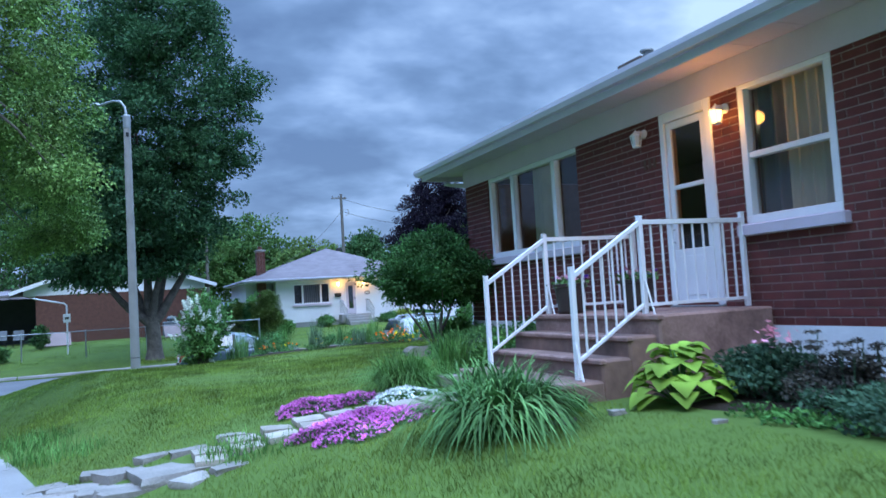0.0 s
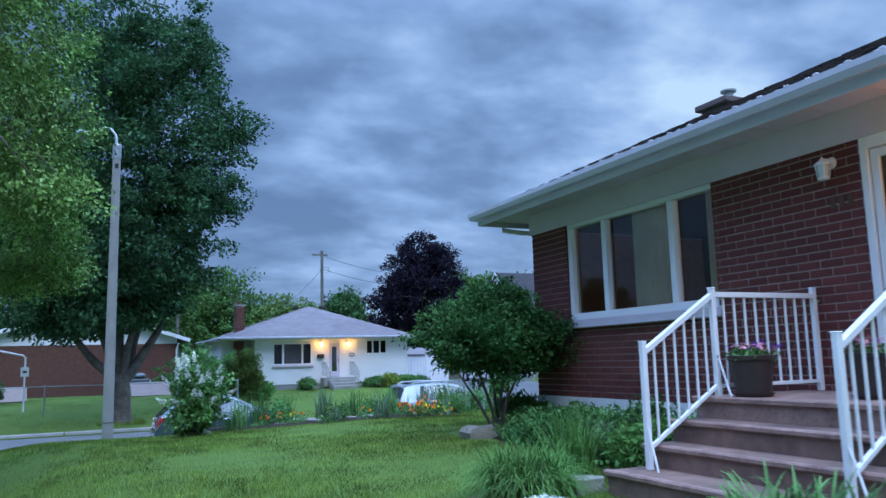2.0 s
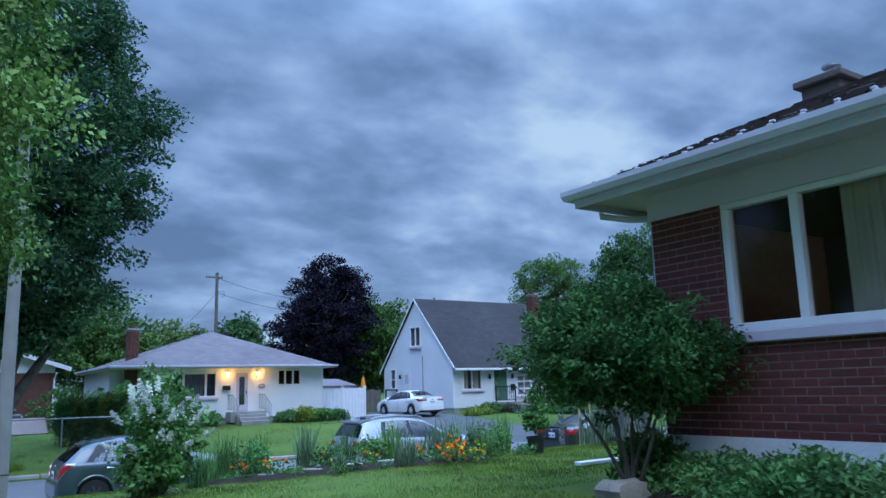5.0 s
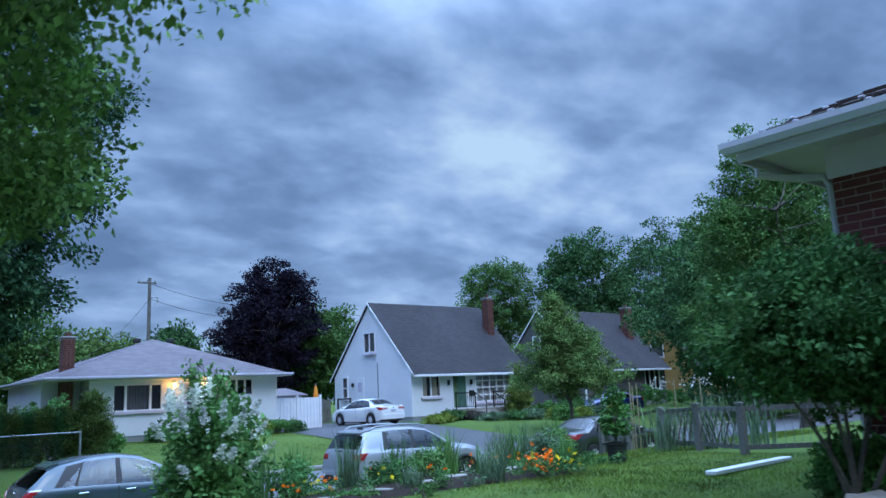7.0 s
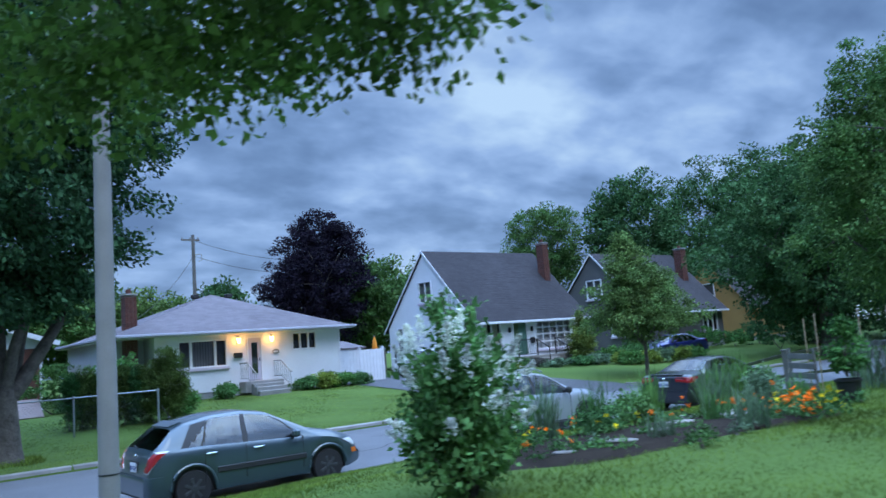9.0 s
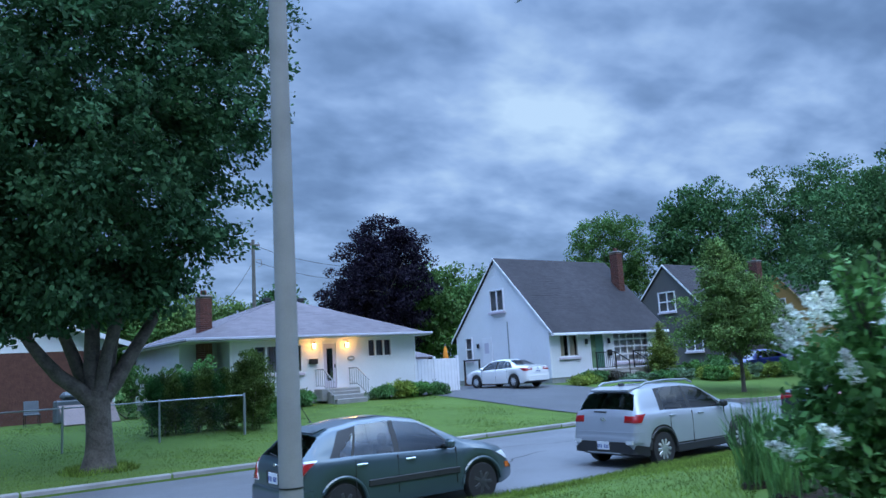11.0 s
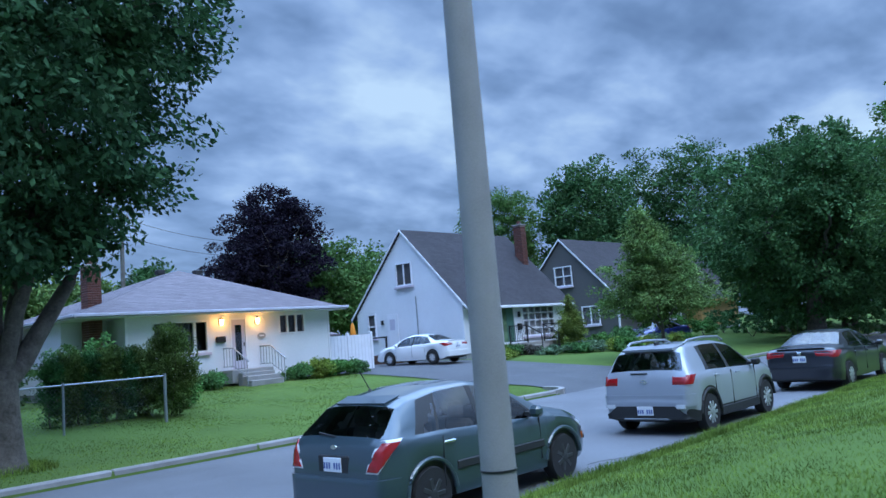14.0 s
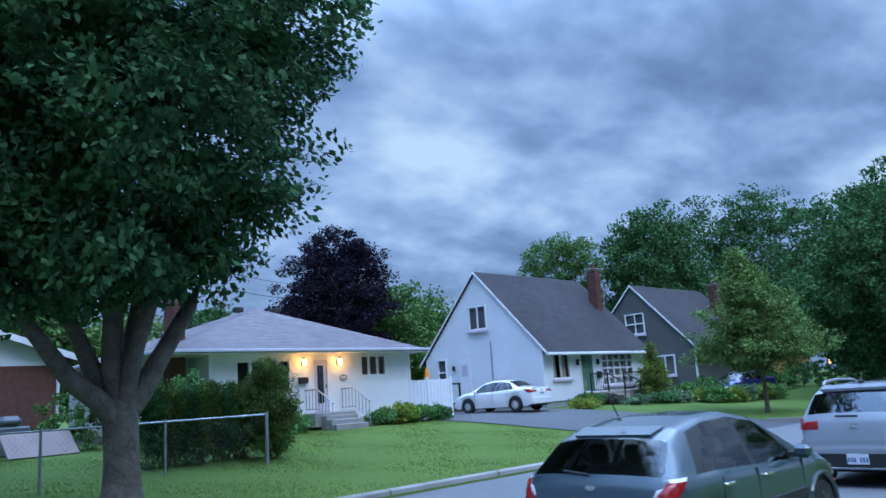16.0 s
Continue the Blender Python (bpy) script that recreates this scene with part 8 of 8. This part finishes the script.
def build_fence():
    pts = [(13.4, 22.2), (12.0, 20.3), (10.2, 18.2), (9.45, 16.98), (8.66, 15.75), (9.9, 14.4), (11.2, 13.0)]
    f = thing("garden_fence", (10.2, 18.2, 1.1), "weathered grey garden fence with crossed laths", "fence")
    for i, (x, y) in enumerate(pts):
        z = ground_z(x, y)
        top = 0.78 if i < 2 else 0.72
        p = part("post", Mesh().box(x - 0.05, x + 0.05, y - 0.05, y + 0.05, z - 0.1, z + top, 0.008), "old_wood", f)
        part("post_cap", Mesh().box(x - 0.065, x + 0.065, y - 0.065, y + 0.065, z + top, z + top + 0.025, 0.006), "old_wood", p)
    for i, ((xa, ya), (xb, yb)) in enumerate(zip(pts, pts[1:])):
        za, zb = ground_z(xa, ya), ground_z(xb, yb)
        for h_ in ((0.12, 0.66) if i >= 2 else (0.3, 0.7)):
            a, b = Vector((xa, ya, za + h_)), Vector((xb, yb, zb + h_))
            part("rail", Mesh().slab([a + Vector((0, 0, 0.03)), b + Vector((0, 0, 0.03)), b + Vector((0.03, 0.03, 0.03)), a + Vector((0.03, 0.03, 0.03))], 0.07), "old_wood", f)
        if 2 <= i <= 3:
            for k in range(7):
                for s in (0, 1):
                    t0, t1 = k / 7, (k + 1.8) / 7
                    if t1 > 1:
                        continue
                    u0, u1 = (0.12, 0.66) if s else (0.66, 0.12)
                    a = Vector((xa + (xb - xa) * t0, ya + (yb - ya) * t0, za + u0))
                    b = Vector((xa + (xb - xa) * t1, ya + (yb - ya) * t1, zb + u1))
                    part("lath", Mesh().tube([a, b], 0.012, 4), "old_wood", f)
        if i >= 4 or i == 2:
            n = 16
            w = Mesh()
            for k in range(n):
                t0 = k / n
                p = Vector((xa + (xb - xa) * t0, ya + (yb - ya) * t0, za))
                w.tube([p + Vector((0, 0, 0.1)), p + Vector((0, 0, 0.66))], 0.004, 3)
            part("wire_mesh", w, "galvanised", f)
    for i, (x, y) in enumerate(((9.9, 18.6), (10.5, 18.9), (11.0, 18.4), (11.4, 18.1), (10.9, 19.3))):
        z = ground_z(x, y)
        solo("garden_cane", Mesh().tube([(x, y, z - 0.05), (x + 0.02, y, z + 1.25)], 0.012, 6), "cane", "thin bamboo garden cane stuck in the earth", "garden cane", group="garden canes")
    b = thing("wooden_gate", (9.6, 19.3, 1.0), "low weathered slatted gate panel leaning by the fence", "gate")
    for k in range(4):
        z = ground_z(9.4, 18.9) + 0.12 + 0.15 * k
        part("slat", Mesh().box(-0.45, 0.45, -0.012, 0.012, z, z + 0.09, 0.004, Matrix.Translation((9.5, 18.7, 0)) @ pose(0, 0, 0, 0, 0, 52)), "old_wood", b)
    for s in (-0.42, 0.42):
        z = ground_z(9.4, 18.9)
        part("stile", Mesh().box(s - 0.03, s + 0.03, -0.03, -0.013, z, z + 0.75, 0.004, Matrix.Translation((9.5, 18.7, 0)) @ pose(0, 0, 0, 0, 0, 52)), "old_wood", b)
    # chain-link fence across the street
    c = thing("chain_link_fence", (0, 38.9, 0.5), "galvanised chain-link fence along the opposite garden", "fence")
    y, top = 38.9, 1.62
    for x in np.arange(5.9, -13, -2.6):
        z = ground_z(x, y)
        part("post", Mesh().tube([(x, y, z - 0.1), (x, y, top + 0.06)], 0.03 if x < 5.8 else 0.042, 8), "galvanised", c)
    part("top_rail", Mesh().tube([(5.9, y, top), (-12.5, y, top)], 0.022, 6), "galvanised", c)
    w = Mesh()
    for x in np.arange(5.85, -12.5, -0.11):
        for s in (-1, 1):
            x2 = x + s * 1.0
            if -12.5 < x2 < 5.9:
                w.tube([(x, y, 0.5), (x2, y + 0.005 * s, top)], 0.0017, 3, False)
    part("wire_mesh", w, "fence_wire", c, kind="stuff")


build_fence()


def build_yard_things():
    for i, (x, y, w) in enumerate(((-3.6, 44.5, 1.5), (2.7, 45.0, 1.9))):
        z = ground_z(x, y)
        solo("leaning_board", Mesh().box(-w / 2, w / 2, -0.03, 0.03, 0, 1.0, 0.01, Matrix.Translation((x, y, z + 0.02)) @ pose(0, 0, 0, -48, 0, 6)), "pink_board", "pale pinkish board leaning in the yard", "board", group="boards leaning in the yard")
    for i, (x, y) in enumerate(((-5.4, 45.5), (-7.2, 45.8), (-6.3, 46.4), (1.0, 46.6))):
        z = ground_z(x, y)
        t = thing("patio_chair", (x, y, z), "dark folding patio chair in the yard", "chair", "patio chairs")
        part("seat", Mesh().box(x - 0.25, x + 0.25, y - 0.25, y + 0.25, z + 0.40, z + 0.44, 0.01), "grey_tarp", t)
        part("backrest", Mesh().box(-0.25, 0.25, 0, 0.03, 0, 0.5, 0.01, Matrix.Translation((x, y + 0.25, z + 0.42)) @ pose(0, 0, 0, -15, 0, 0)), "grey_tarp", t)
        for sx in (-0.23, 0.23):
            for sy in (-0.23, 0.23):
                part("leg", Mesh().tube([(x + sx, y + sy, z), (x + sx, y + sy, z + 0.41)], 0.015, 5), "iron", t)
    x, y = 2.2, 46.6
    z = ground_z(x, y)
    t = thing("barbecue", (x, y, z), "barbecue under a dark grey cover", "barbecue")
    part("cover", Mesh().box(x - 0.5, x + 0.5, y - 0.3, y + 0.3, z + 0.02, z + 0.85, 0.05).box(x - 0.3, x + 0.3, y - 0.28, y + 0.28, z + 0.84, z + 1.15, 0.12), "grey_tarp", t)
    x, y = -2.75, 40.5
    z = ground_z(x, y)
    t = thing("sign_post", (x, y, z), "white bent metal post with a small sign", "sign post")
    part("post", Mesh().tube([(x, y, z - 0.1), (x, y, 2.85), (x - 0.1, y, 2.95), (x - 1.4, y, 3.25)], 0.04, 8), "white", t, smooth=True)
    part("sign_plate", Mesh().box(x - 0.16, x + 0.16, y - 0.06, y - 0.042, 2.05, 2.45, 0.005), "plate", t)
    part("sign_bar", Mesh().box(x - 0.08, x + 0.08, y - 0.066, y - 0.061, 2.2, 2.3), "dark", t)
    for lx, ly in ((60.5, 44.0), (61.5, 45.0)):
        o = solo("garden_lamp", Mesh().lathe([(0.06, 2.3), (0.12, 2.45), (0.05, 2.65)], 10, Matrix.Translation((lx, ly, 0))), "warm_far", "small warm far garden lamp on a post", "lamp", group="far lamps")
        part("post", Mesh().tube([(lx, ly, ground_z(lx, ly) - 0.1), (lx, ly, 2.34)], 0.03, 6), "iron", o)


build_yard_things()


# ---- grass blades ----
def lawn_blades(name, x0, x1, y0, y1, count, length, width, seed, label, keep=None):
    r = np.random.default_rng(seed)
    x, y = r.uniform(x0, x1, count), r.uniform(y0, y1, count)
    ok = (x > walk_edge(y) + 0.02) | (y > 24)
    ok &= ~((x > np.where(y > 8.2, 4.4, 3.78)) & (x < 5.8) & (y < 13.4)) if y1 < 30 else True
    ok &= ~((np.abs(y - 7.2) < 0.34 + 0.1 * (x < 0.4)) & (x < 3.5)) if y1 < 30 else True
    if y1 < 30:
        ok &= ((x - 4.1) / 2.0) ** 2 + ((y - 17.9 + 0.22 * (x - 4.1)) / 1.2) ** 2 > 1
    if keep is not None:
        ok &= keep(x, y)
    x, y = x[ok], y[ok]
    n = len(x)
    z = height(x, y)
    a = r.uniform(0, math.tau, n)
    L = length * r.uniform(0.5, 1.3, n) * (1 + 0.25 * np.sin(x * 1.7) * np.sin(y * 1.3))
    b = r.uniform(0, math.tau, n)
    lean = L * r.uniform(0.1, 0.8, n)
    p = np.stack([x, y, z - 0.008], 1)
    s = np.stack([np.cos(a), np.sin(a), np.zeros(n)], 1) * (width * 0.5)
    t = np.stack([x + np.cos(b) * lean, y + np.sin(b) * lean, z + L * 0.85], 1)
    solo(name, quads_mesh(name, np.stack([p - s, p + s, t], 1), 3), "blade", label, "grass", "stuff")


lawn_blades("lawn_grass", -1.5, 6.0, 2.2, 9.5, 140000, 0.040, 0.006, 1, "short mown lawn grass before the house")
lawn_blades("lawn_grass", -3.5, 9.0, 9.5, 17.0, 150000, 0.042, 0.008, 2, "short mown lawn grass on the flat")
lawn_blades("lawn_grass", -4.0, 16.0, 17.0, 24.85, 135000, 0.050, 0.009, 3, "longer lawn grass on the slope above the road")
lawn_blades("lawn_grass", -12.0, 17.0, 33.4, 46.0, 90000, 0.033, 0.018, 4, "mown lawn grass across the street")
lawn_blades("verge_grass", -4.0, 18.0, 24.35, 24.92, 16000, 0.10, 0.013, 5, "ragged long grass along the road edge")

build_bricks()
lawn_blades("verge_grass", -0.1, 2.0, 34.3, 36.4, 2600, 0.15, 0.022, 6, "uncut long grass round the maple trunk", keep=lambda x, y: np.abs(np.hypot(x - 0.92, y - 35.4) - 0.55 - 0.1 * np.sin(5 * x)) < 0.3)
